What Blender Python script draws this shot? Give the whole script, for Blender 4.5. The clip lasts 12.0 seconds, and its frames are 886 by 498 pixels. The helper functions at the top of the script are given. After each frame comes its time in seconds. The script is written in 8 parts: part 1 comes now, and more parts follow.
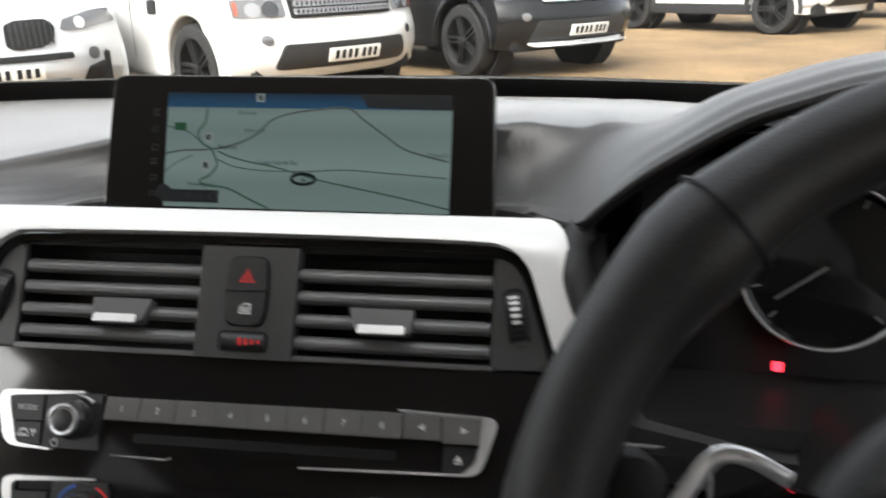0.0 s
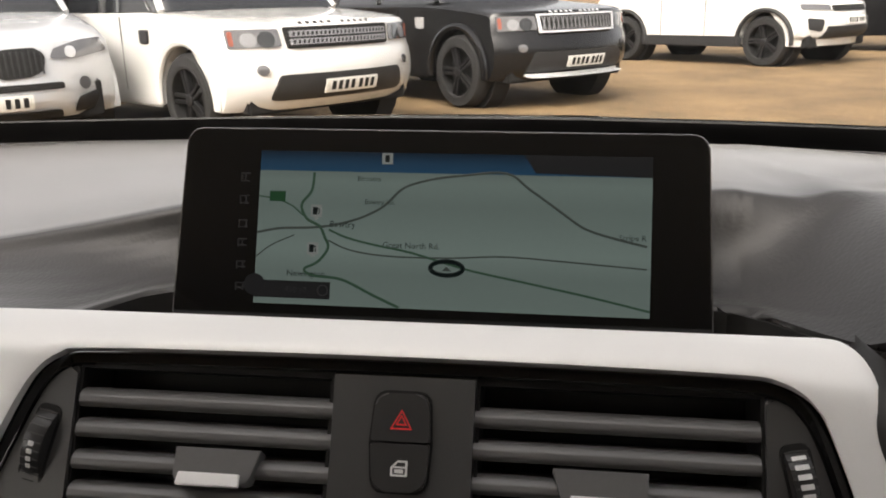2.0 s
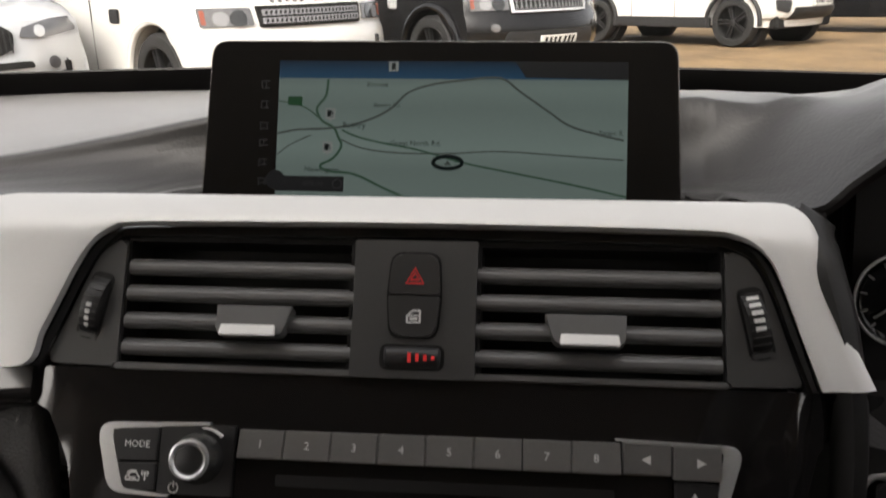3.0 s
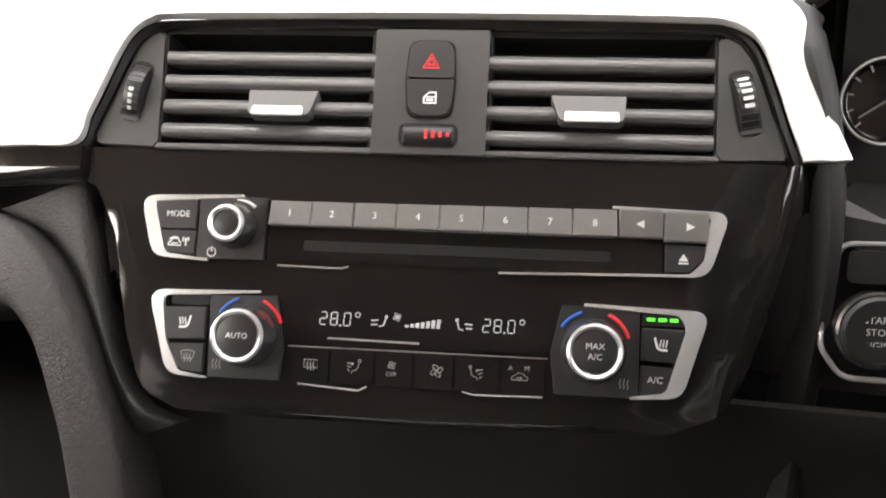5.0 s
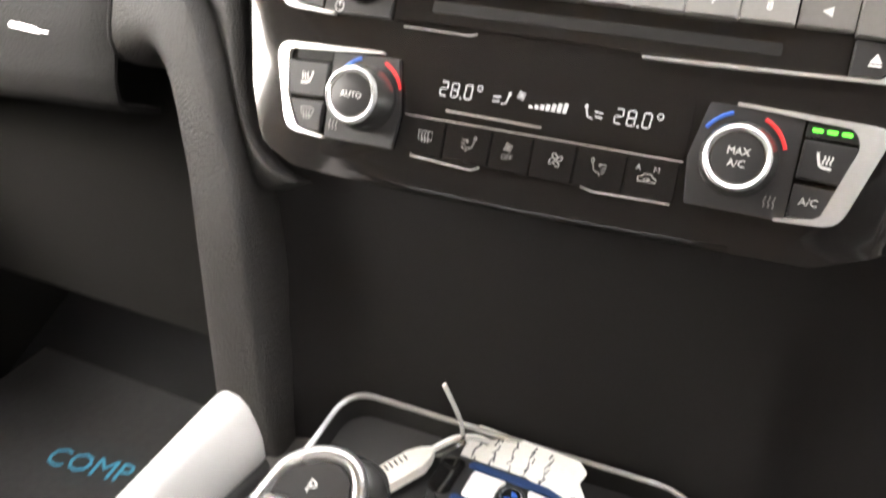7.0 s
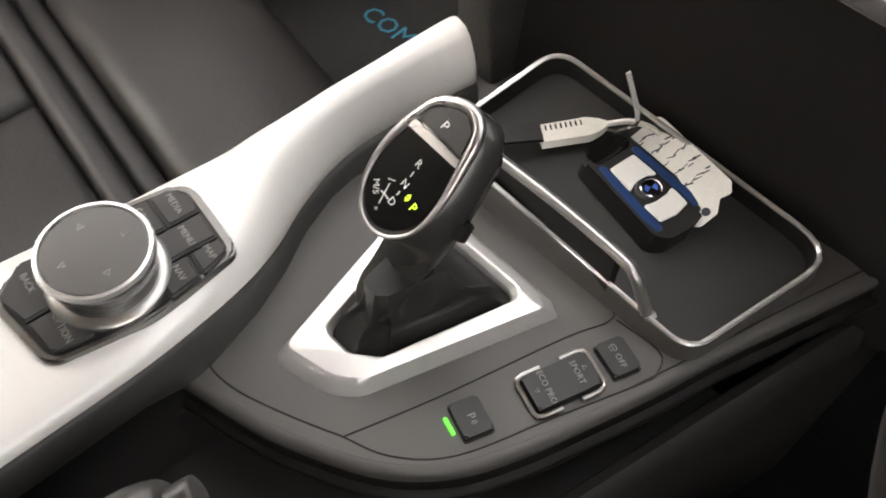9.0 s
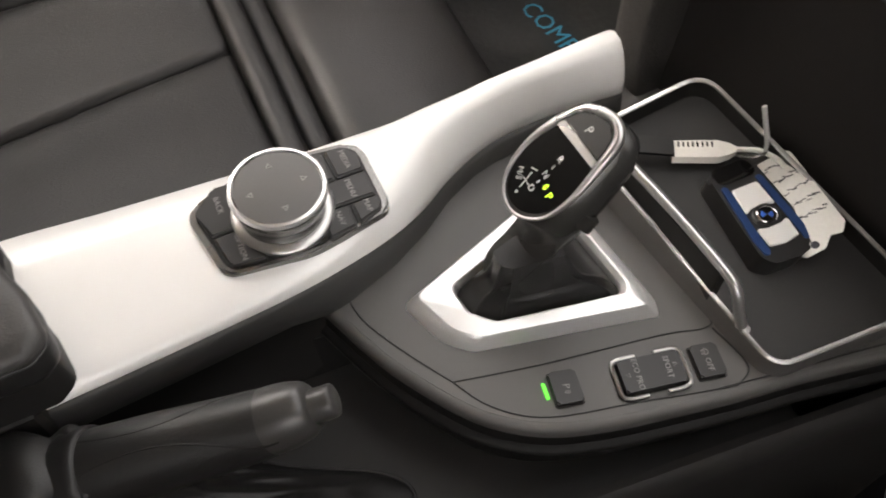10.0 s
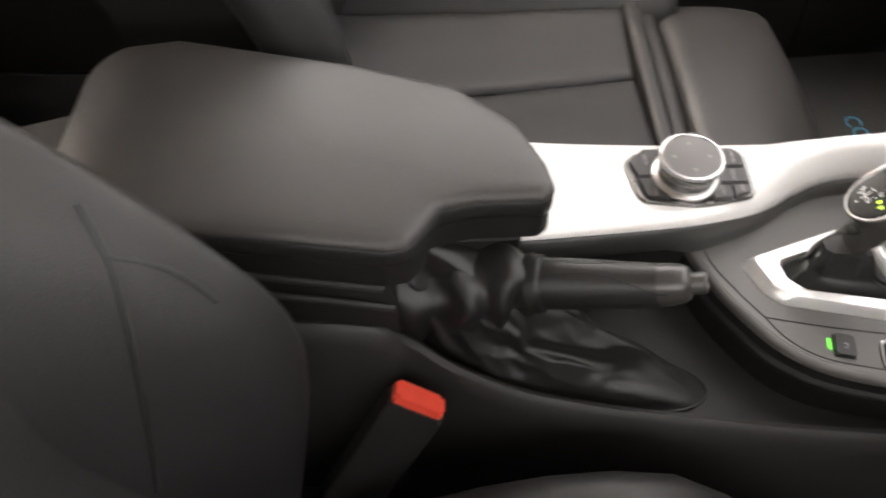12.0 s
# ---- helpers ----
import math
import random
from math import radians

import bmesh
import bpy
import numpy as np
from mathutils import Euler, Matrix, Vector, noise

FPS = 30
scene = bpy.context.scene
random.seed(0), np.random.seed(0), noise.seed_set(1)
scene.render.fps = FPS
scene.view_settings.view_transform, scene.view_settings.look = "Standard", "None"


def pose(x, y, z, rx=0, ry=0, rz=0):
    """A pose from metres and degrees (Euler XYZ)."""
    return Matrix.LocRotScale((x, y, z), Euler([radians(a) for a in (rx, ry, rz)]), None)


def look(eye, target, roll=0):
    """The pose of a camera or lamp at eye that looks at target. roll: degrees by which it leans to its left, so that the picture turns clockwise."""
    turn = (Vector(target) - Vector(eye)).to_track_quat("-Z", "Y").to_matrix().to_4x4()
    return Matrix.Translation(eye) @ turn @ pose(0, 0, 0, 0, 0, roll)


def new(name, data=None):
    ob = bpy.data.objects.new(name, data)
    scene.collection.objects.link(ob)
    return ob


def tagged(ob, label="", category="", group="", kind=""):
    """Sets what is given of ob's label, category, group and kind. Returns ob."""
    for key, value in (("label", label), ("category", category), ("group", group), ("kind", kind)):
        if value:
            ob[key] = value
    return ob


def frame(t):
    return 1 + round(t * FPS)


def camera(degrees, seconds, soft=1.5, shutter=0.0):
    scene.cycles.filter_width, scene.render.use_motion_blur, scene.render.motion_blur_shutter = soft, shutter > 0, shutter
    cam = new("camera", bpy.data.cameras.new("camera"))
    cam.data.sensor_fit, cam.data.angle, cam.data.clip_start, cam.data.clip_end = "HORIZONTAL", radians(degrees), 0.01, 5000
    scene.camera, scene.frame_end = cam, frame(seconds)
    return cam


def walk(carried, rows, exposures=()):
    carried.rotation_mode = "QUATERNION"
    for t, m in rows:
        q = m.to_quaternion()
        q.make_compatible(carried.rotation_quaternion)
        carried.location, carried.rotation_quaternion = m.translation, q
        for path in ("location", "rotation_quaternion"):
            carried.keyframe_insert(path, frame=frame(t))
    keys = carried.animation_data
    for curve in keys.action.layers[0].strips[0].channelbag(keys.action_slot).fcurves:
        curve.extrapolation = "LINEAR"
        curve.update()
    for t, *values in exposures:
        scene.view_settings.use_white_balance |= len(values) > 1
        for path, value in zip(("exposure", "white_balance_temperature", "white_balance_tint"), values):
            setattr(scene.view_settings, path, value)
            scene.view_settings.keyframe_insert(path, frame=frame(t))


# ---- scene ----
cam = camera(55.6, 12.0, soft=1.8, shutter=0.4)
PATH = [
    (0, (0.196, 0.163, 1.095), (-0.158, 2.076, 0.632), 0.2),
    (0.4, (0.146, 0.202, 1.102), (-0.303, 2.101, 0.664), 0.5),
    (0.5, (0.139, 0.211, 1.106), (-0.319, 2.106, 0.662), 0.7),
    (1, (0.105, 0.257, 1.115), (-0.349, 2.159, 0.693), 0.7),
    (1.5, (0.081, 0.294, 1.104), (-0.311, 2.213, 0.698), 0.6),
    (2, (0.07, 0.29, 1.102), (-0.253, 2.223, 0.706), 0.4),
    (2.5, (0.061, 0.253, 1.093), (-0.215, 2.194, 0.697), 0.2),
    (2.9, (0.07, 0.233, 1.069), (-0.212, 2.168, 0.652), 0.0),
    (3, (0.065, 0.226, 1.065), (-0.194, 2.162, 0.633), 0.3),
    (3.5, (0.073, 0.224, 1.04), (-0.18, 2.147, 0.552), 0.5),
    (3.7, (0.075, 0.223, 1.033), (-0.182, 2.138, 0.52), 0.4),
    (5.3, (0.068, 0.169, 0.998), (-0.218, 2.048, 0.376), 0.9),
    (5.5, (0.064, 0.174, 0.996), (-0.228, 2.04, 0.34), 1.2),
    (6, (0.062, 0.183, 0.986), (-0.316, 2.017, 0.283), 1.5),
    (6.5, (0.077, 0.199, 0.972), (-0.45, 1.955, 0.173), 1.6),
    (6.9, (0.1, 0.204, 0.967), (-0.572, 1.86, 0.07), 2.2),
    (7, (0.111, 0.208, 0.963), (-0.604, 1.821, 0.022), 2.5),
    (7.5, (0.142, 0.215, 0.967), (-0.667, 1.596, -0.232), 3.4),
    (7.7, (0.146, 0.219, 0.971), (-0.668, 1.483, -0.347), 3.5),
    (9.3, (0.198, 0.238, 1.042), (-0.733, 0.847, -0.62), 0.7),
    (9.5, (0.204, 0.227, 1.053), (-0.747, 0.792, -0.613), 0.6),
    (10, (0.215, 0.208, 1.073), (-0.793, 0.656, -0.595), 0.0),
    (10.5, (0.227, 0.193, 1.088), (-0.813, 0.558, -0.581), -0.2),
    (11, (0.284, 0.152, 1.128), (-0.809, 0.464, -0.518), -0.5),
    (11.5, (0.355, 0.077, 1.17), (-0.833, 0.309, -0.423), -0.7),
    (12, (0.43, 0.012, 1.215), (-0.826, 0.04, -0.34), 0.3),
]
SKY, SUN = 0.15, 0.55
EXPOSURES = [(0.0, 2.42, 6500, 13), (0.5, 2.08, 6800, 16), (1.5, 1.88, 7100, 18), (2.5, 1.95, 7100, 18), (3.0, 1.88, 7000, 17), (3.5, 2.6, 7200, 16), (5.5, 4.25, 7000, 18), (6.5, 4.75, 7200, 18), (7.5, 4.92, 7000, 14), (9.5, 3.72, 7400, 17), (10.0, 3.8, 7400, 17), (10.5, 3.72, 7400, 17), (11.0, 3.8, 7400, 17), (11.4, 3.87, 7400, 17), (11.8, 4.3, 7400, 18), (12.0, 4.42, 7400, 18)]
walk(cam, [(t, look(eye, target, roll)) for t, eye, target, roll in PATH], EXPOSURES)

# ---- world and light: an overcast day, light through the car's windows ----
world = bpy.data.worlds.new("overcast_sky")
scene.world = world
world.use_nodes = True
wn = world.node_tree.nodes
sky = wn.new("ShaderNodeTexSky")
sky.sky_type, sky.sun_disc = "NISHITA", False
sky.sun_elevation, sky.sun_rotation = radians(42), radians(196)
sky.dust_density, sky.air_density, sky.ozone_density = 6.0, 1.0, 1.0
pale = wn.new("ShaderNodeHueSaturation")
pale.inputs["Saturation"].default_value = 0.22
world.node_tree.links.new(sky.outputs["Color"], pale.inputs["Color"])
world.node_tree.links.new(pale.outputs["Color"], wn["Background"].inputs["Color"])
wn["Background"].inputs["Strength"].default_value = SKY

sun_lamp = bpy.data.lights.new("sun", "SUN")
sun_lamp.energy, sun_lamp.angle, sun_lamp.color = SUN, radians(45), (1.0, 0.95, 0.88)
sun = new("sun", sun_lamp)
sun.matrix_basis = look((0, 0, 20), (math.sin(radians(196)) * -20 * math.cos(radians(42)), -20 * math.cos(radians(196)) * math.cos(radians(42)), 20 - 20 * math.sin(radians(42))))


# ---- mesh helpers ----
def thing(name, label, category, group="", kind="", at=(0, 0, 0)):
    e = new(name)
    e.empty_display_size = 0.02
    e.location = at
    return tagged(e, label, category, group, kind)


def part(name, bm, material, parent=None, label="", m=None, sharp=38, kind=""):
    """Links a bmesh as one mesh object, a part of parent."""
    if m is not None:
        bmesh.ops.transform(bm, matrix=m, verts=bm.verts)
        if m.determinant() < 0:
            bmesh.ops.reverse_faces(bm, faces=bm.faces)
    bm.normal_update()
    for f in bm.faces:
        f.smooth = True
    for e in bm.edges:
        e.smooth = len(e.link_faces) == 2 and e.calc_face_angle(0) < radians(sharp)
    me = bpy.data.meshes.new(name)
    bm.to_mesh(me)
    bm.free()
    me.materials.append(material)
    ob = new(name, me)
    if parent is not None:
        ob.parent = parent
        if parent.type == "EMPTY":
            ob.matrix_parent_inverse = parent.matrix_basis.inverted()
    return tagged(ob, label, kind=kind)


def join(*bms):
    out = bms[0]
    for b in bms[1:]:
        me = bpy.data.meshes.new("t")
        b.to_mesh(me)
        out.from_mesh(me)
        b.free()
        bpy.data.meshes.remove(me)
    return out


def moved(bm, m):
    bmesh.ops.transform(bm, matrix=m, verts=bm.verts)
    return bm


def rpoly(pts, r=0.005, seg=5):
    """A polygon with rounded corners. r: one radius, or one for each corner."""
    out, n = [], len(pts)
    rs = r if isinstance(r, (list, tuple)) else [r] * n
    for i in range(n):
        p, a, b = Vector(pts[i]), Vector(pts[i - 1]), Vector(pts[(i + 1) % n])
        da, db = (a - p), (b - p)
        la, lb = da.length, db.length
        da, db = da / la, db / lb
        half = max(0.05, da.angle(db) / 2)
        cut = min(rs[i] / math.tan(half), la * 0.48, lb * 0.48)
        if cut < 1e-5:
            out.append((p.x, p.y))
            continue
        p0, p1 = p + da * cut, p + db * cut
        for k in range(seg + 1):
            s = k / seg
            q = p0 * (1 - s) ** 2 + p * 2 * s * (1 - s) + p1 * s ** 2
            out.append((q.x, q.y))
    return out


def prism(pts, z0, z1, bev=0.0, seg=2, both=False):
    """A polygon drawn out from z0 to z1, its upper rim bevelled."""
    bm = bmesh.new()
    area = sum(pts[i - 1][0] * pts[i][1] - pts[i][0] * pts[i - 1][1] for i in range(len(pts)))
    if area < 0:
        pts = pts[::-1]
    lo = [bm.verts.new((x, y, z0)) for x, y in pts]
    hi = [bm.verts.new((x, y, z1)) for x, y in pts]
    n = len(pts)
    bm.faces.new(lo[::-1])
    bm.faces.new(hi)
    for i in range(n):
        bm.faces.new((lo[i], lo[(i + 1) % n], hi[(i + 1) % n], hi[i]))
    if bev > 0:
        top = {v for v in hi} | ({v for v in lo} if both else set())
        es = [e for e in bm.edges if e.verts[0] in top and e.verts[1] in top and abs(e.verts[0].co.z - e.verts[1].co.z) < 1e-7]
        bmesh.ops.bevel(bm, geom=es, offset=bev, segments=seg, affect="EDGES", clamp_overlap=True)
    return bm


def frame_prism(outer, inner, z0, z1):
    """A flat ring between two outlines with the same number of points."""
    bm = bmesh.new()
    loops = [[bm.verts.new((x, y, z)) for x, y in pts] for pts, z in ((outer, z0), (outer, z1), (inner, z1), (inner, z0))]
    n = len(outer)
    for a in range(4):
        A, B = loops[a], loops[(a + 1) % 4]
        for i in range(n):
            bm.faces.new((A[i], A[(i + 1) % n], B[(i + 1) % n], B[i]))
    bmesh.ops.recalc_face_normals(bm, faces=bm.faces)
    return bm


def rbox(sx, sy, sz, bev=0.002, seg=2):
    bm = bmesh.new()
    bmesh.ops.create_cube(bm, size=1, matrix=Matrix.Diagonal((sx, sy, sz, 1)))
    if bev > 0:
        bmesh.ops.bevel(bm, geom=bm.edges[:], offset=bev, segments=seg, affect="EDGES", clamp_overlap=True)
    return bm


def loft(rings, caps=True, closed=False):
    bm = bmesh.new()
    vs = [[bm.verts.new(p) for p in r] for r in rings]
    n = len(vs[0])
    m = len(vs)
    for k in range(m if closed else m - 1):
        A, B = vs[k], vs[(k + 1) % m]
        for i in range(n):
            bm.faces.new((A[i], A[(i + 1) % n], B[(i + 1) % n], B[i]))
    if caps and not closed:
        bm.faces.new(vs[0][::-1])
        bm.faces.new(vs[-1])
    bmesh.ops.recalc_face_normals(bm, faces=bm.faces)
    return bm


def smooth_path(pts, n=6, closed=False):
    """Points along a smooth curve through pts."""
    P = [Vector(p) for p in pts]
    m = len(P)
    out = []
    for i in range(m if closed else m - 1):
        a, b, c, d = (P[(i + k) % m] if closed else P[min(max(i + k, 0), m - 1)] for k in (-1, 0, 1, 2))
        for k in range(n):
            s = k / n
            out.append(0.5 * (2 * b + (c - a) * s + (2 * a - 5 * b + 4 * c - d) * s * s + (3 * b - a - 3 * c + d) * s ** 3))
    if not closed:
        out.append(P[-1])
    return out


def tube(path, r, n=10, closed=False, flat=1.0, up=None):
    """A round bar along a path. r: one radius or one for each point; flat squeezes it along its second axis."""
    P = [Vector(p) for p in path]
    m = len(P)
    rs = r if isinstance(r, (list, tuple)) else [r] * m
    rings = []
    side = None
    for i in range(m):
        a = P[(i - 1) % m] if (closed or i > 0) else P[i]
        b = P[(i + 1) % m] if (closed or i < m - 1) else P[i]
        d = (b - a).normalized()
        if side is None:
            ref = Vector(up) if up else (Vector((0, 0, 1)) if abs(d.z) < 0.9 else Vector((1, 0, 0)))
            side = d.cross(ref).normalized()
        side = (side - d * side.dot(d)).normalized()
        oth = d.cross(side)
        rings.append([P[i] + rs[i] * (math.cos(2 * math.pi * k / n) * side + flat * math.sin(2 * math.pi * k / n) * oth) for k in range(n)])
    return loft(rings, closed=closed)


def lathe(profile, n=32, caps=True):
    """A turned shape round z. profile: (radius, z) from the bottom to the top."""
    rings = [[(max(r, 1e-5) * math.cos(2 * math.pi * k / n), max(r, 1e-5) * math.sin(2 * math.pi * k / n), z) for k in range(n)] for r, z in profile]
    return loft(rings, caps=caps)


def sheet(fn, nu, nv, thick=0.003):
    """A curved sheet fn(u, v), u and v from 0 to 1, with thickness."""
    bm = bmesh.new()
    vs = [[bm.verts.new(fn(i / nu, j / nv)) for j in range(nv + 1)] for i in range(nu + 1)]
    for i in range(nu):
        for j in range(nv):
            bm.faces.new((vs[i][j], vs[i + 1][j], vs[i + 1][j + 1], vs[i][j + 1]))
    if thick:
        bm.normal_update()
        bmesh.ops.solidify(bm, geom=bm.faces[:], thickness=thick)
    return bm


def blob(rows, n=24, power=2.6, caps=True):
    """A padded shape along y. rows: (y, cx, cz, half width, half height), each a rounded box in section."""
    rings = []
    for y, cx, cz, hw, hh in rows:
        ring = []
        for k in range(n):
            a = 2 * math.pi * k / n
            c, s = math.cos(a), math.sin(a)
            ring.append((cx + hw * math.copysign(abs(c) ** (2 / power), c), y, cz + hh * math.copysign(abs(s) ** (2 / power), s)))
        rings.append(ring)
    return loft(rings)


def lettering(text, size, m, material, parent, name="lettering", depth=0.0003, align="CENTER"):
    """Flat letters, size high, centred at m, lying in its xy plane."""
    cu = bpy.data.curves.new("t", "FONT")
    cu.body, cu.size, cu.extrude, cu.align_x, cu.align_y, cu.resolution_u = text, size, depth, align, "CENTER", 2
    tmp = bpy.data.objects.new("t", cu)
    me = bpy.data.meshes.new_from_object(tmp)
    bpy.data.objects.remove(tmp)
    bpy.data.curves.remove(cu)
    me.name = name
    me.transform(m)
    me.materials.clear()
    me.materials.append(material)
    ob = new(name, me)
    ob.parent = parent
    if parent.type == "EMPTY":
        ob.matrix_parent_inverse = parent.matrix_basis.inverted()
    return ob


# ---- materials ----
def material(name, color, rough=0.5, metal=0.0, spread=0.15, scale=6.0, bump=0.0, grain=400.0, kind="noise", coat=0.0, rough_spread=0.08, emit=None, strength=1.0, spec=0.5):
    """A surface with colour that varies at two scales and a fine relief. scale, grain: per metre."""
    mat = bpy.data.materials.new(name)
    mat.use_nodes = True
    nt = mat.node_tree
    L = nt.links.new
    p = nt.nodes["Principled BSDF"]
    p.inputs["Metallic"].default_value = metal
    p.inputs["Coat Weight"].default_value = coat
    p.inputs["Specular IOR Level"].default_value = spec
    p.inputs["Coat Roughness"].default_value = 0.04
    if emit:
        p.inputs["Emission Color"].default_value = (*emit, 1)
        p.inputs["Emission Strength"].default_value = strength
    co = nt.nodes.new("ShaderNodeTexCoord")
    big = nt.nodes.new("ShaderNodeTexNoise")
    big.inputs["Scale"].default_value, big.inputs["Detail"].default_value = scale, 4
    fine = nt.nodes.new("ShaderNodeTexNoise")
    fine.inputs["Scale"].default_value, fine.inputs["Detail"].default_value = grain, 3
    L(co.outputs["Object"], big.inputs["Vector"])
    L(co.outputs["Object"], fine.inputs["Vector"])
    mix = nt.nodes.new("ShaderNodeMath")
    mix.operation = "MULTIPLY_ADD"
    L(big.outputs["Fac"], mix.inputs[0])
    mix.inputs[1].default_value = 0.6
    L(fine.outputs["Fac"], mix.inputs[2])
    ramp = nt.nodes.new("ShaderNodeMapRange")
    ramp.inputs["From Min"].default_value, ramp.inputs["From Max"].default_value = 0.5, 1.1
    ramp.inputs["To Min"].default_value, ramp.inputs["To Max"].default_value = 1 - spread, 1 + spread
    L(mix.outputs[0], ramp.inputs["Value"])
    tint = nt.nodes.new("ShaderNodeVectorMath")
    tint.operation = "SCALE"
    tint.inputs[0].default_value = color
    L(ramp.outputs[0], tint.inputs["Scale"])
    L(tint.outputs[0], p.inputs["Base Color"])
    rr = nt.nodes.new("ShaderNodeMapRange")
    rr.inputs["To Min"].default_value, rr.inputs["To Max"].default_value = max(0.02, rough - rough_spread), min(1, rough + rough_spread)
    L(big.outputs["Fac"], rr.inputs["Value"])
    L(rr.outputs[0], p.inputs["Roughness"])
    if bump:
        bp = nt.nodes.new("ShaderNodeBump")
        bp.inputs["Distance"].default_value = bump
        bp.inputs["Strength"].default_value = 0.6
        if kind == "leather":
            vo = nt.nodes.new("ShaderNodeTexVoronoi")
            vo.inputs["Scale"].default_value = grain
            wob = nt.nodes.new("ShaderNodeVectorMath")
            wob.operation = "MULTIPLY_ADD"
            L(fine.outputs["Color"], wob.inputs[0])
            wob.inputs[1].default_value = (0.8 / grain,) * 3
            L(co.outputs["Object"], wob.inputs[2])
            L(wob.outputs[0], vo.inputs["Vector"])
            L(vo.outputs["Distance"], bp.inputs["Height"])
            bp.invert = True
        else:
            L(fine.outputs["Fac"], bp.inputs["Height"])
        L(bp.outputs["Normal"], p.inputs["Normal"])
    return mat


def clear_glass(name, tint=(1, 1, 1), gloss=0.02, shine=0.05):
    mat = bpy.data.materials.new(name)
    mat.use_nodes = True
    nt = mat.node_tree
    nt.nodes.remove(nt.nodes["Principled BSDF"])
    tr, gl, mx = (nt.nodes.new(n) for n in ("ShaderNodeBsdfTransparent", "ShaderNodeBsdfGlossy", "ShaderNodeMixShader"))
    tr.inputs["Color"].default_value = (*tint, 1)
    gl.inputs["Roughness"].default_value = gloss
    mx.inputs["Fac"].default_value = shine
    L = nt.links.new
    L(tr.outputs[0], mx.inputs[1])
    L(gl.outputs[0], mx.inputs[2])
    L(mx.outputs[0], nt.nodes["Material Output"].inputs["Surface"])
    return mat


DASH = material("dash_grained_vinyl", (0.030, 0.0283, 0.0272), 0.45, spread=0.10, bump=0.00018, grain=420, kind="leather")
sheen = DASH.node_tree.nodes["Principled BSDF"].inputs
sheen["Sheen Weight"].default_value, sheen["Sheen Roughness"].default_value = 0.8, 0.35
PADVINYL = material("pad_grained_vinyl", (0.050, 0.047, 0.0445), 0.6, spec=0.35, spread=0.12, bump=0.0008, grain=620, kind="leather")
SEAT = material("seat_leather", (0.0205, 0.0193, 0.0193), 0.44, spec=0.35, spread=0.15, bump=0.0003, grain=700, kind="leather")
ARM = material("armrest_leather", (0.045, 0.042, 0.040), 0.46, spread=0.1, bump=0.0002, grain=800, kind="leather")
GAITER = material("gaiter_leather", (0.0165, 0.0157, 0.0152), 0.44, spec=0.45, spread=0.15, bump=0.00012, grain=900, kind="leather")
SOFT = material("soft_touch_plastic", (0.098, 0.093, 0.089), 0.42, spec=0.5, spread=0.08, bump=0.00008, grain=1500)
DARK = material("dark_moulded_plastic", (0.015, 0.0142, 0.0136), 0.55, spec=0.25, spread=0.15, bump=0.0001, grain=1200)
BUTTON = material("button_plastic", (0.022, 0.021, 0.021), 0.4, spread=0.08, bump=0.00003, grain=2500)
SLAT = material("vent_slat_plastic", (0.12, 0.116, 0.112), 0.33, spec=0.8, spread=0.1, bump=0.00003, grain=2500)
TABGREY = material("vent_tab_paint", (0.12, 0.117, 0.113), 0.4, spread=0.05)
GLOSS = material("piano_black", (0.006, 0.0057, 0.0056), 0.06, coat=0.25, spread=0.02, rough_spread=0.02)
SILVER = material("satin_aluminium_trim", (0.86, 0.845, 0.82), 0.36, metal=0.15, spread=0.03, scale=9, bump=0.00002, grain=3000)
BRIGHT = material("bright_satin_metal", (0.86, 0.85, 0.84), 0.24, metal=0.7, spread=0.03)
CHROME = material("polished_chrome", (0.85, 0.85, 0.85), 0.1, metal=1.0, spread=0.03)
SATINRING = material("satin_chrome", (0.55, 0.54, 0.53), 0.3, metal=0.85, spread=0.04)
SMOKE = material("dark_chrome", (0.22, 0.215, 0.21), 0.25, metal=0.85, spread=0.08)
PANEL = material("switch_panel_plastic", (0.06, 0.058, 0.056), 0.42, spread=0.08, bump=0.00005, grain=1800)
# piano black made paler than GLOSS: veiling haze put into the base colour
FASCIA = material("fascia_haze_black", (0.0125, 0.0114, 0.0110), 0.07, coat=0.25, spread=0.01, rough_spread=0.03)
SURROUND = material("satin_gear_surround", (0.80, 0.79, 0.78), 0.3, metal=0.6, spread=0.03, scale=9, bump=0.00002, grain=3000)
LIPBLACK = material("console_edge_plastic", (0.012, 0.0114, 0.0109), 0.5, spec=0.22, spread=0.12, bump=0.0001, grain=1500)
WELLGREY = material("well_plastic", (0.028, 0.0267, 0.0258), 0.5, spec=0.3, spread=0.12, bump=0.0001, grain=1500)
PRINT = material("printed_white", (0.75, 0.74, 0.72), 0.5, spread=0.02)
PALEPRINT = material("printed_grey", (0.26, 0.25, 0.24), 0.5, spread=0.02)
LIT = material("backlit_white", (0.25, 0.25, 0.25), 0.5, spread=0.02, emit=(0.8, 0.82, 0.85), strength=0.02)
REDPRINT = material("red_marking", (0.55, 0.03, 0.03), 0.45, spread=0.03, emit=(1, 0.04, 0.04), strength=0.02)
REDLIT = material("red_backlit_marking", (0.55, 0.03, 0.03), 0.45, spread=0.03, emit=(1, 0.04, 0.04), strength=0.05)
BLUEPRINT = material("blue_marking", (0.03, 0.12, 0.5), 0.45, spread=0.03)
GREENLED = material("green_led", (0.02, 0.3, 0.02), 0.4, emit=(0.08, 0.9, 0.06), strength=0.11)
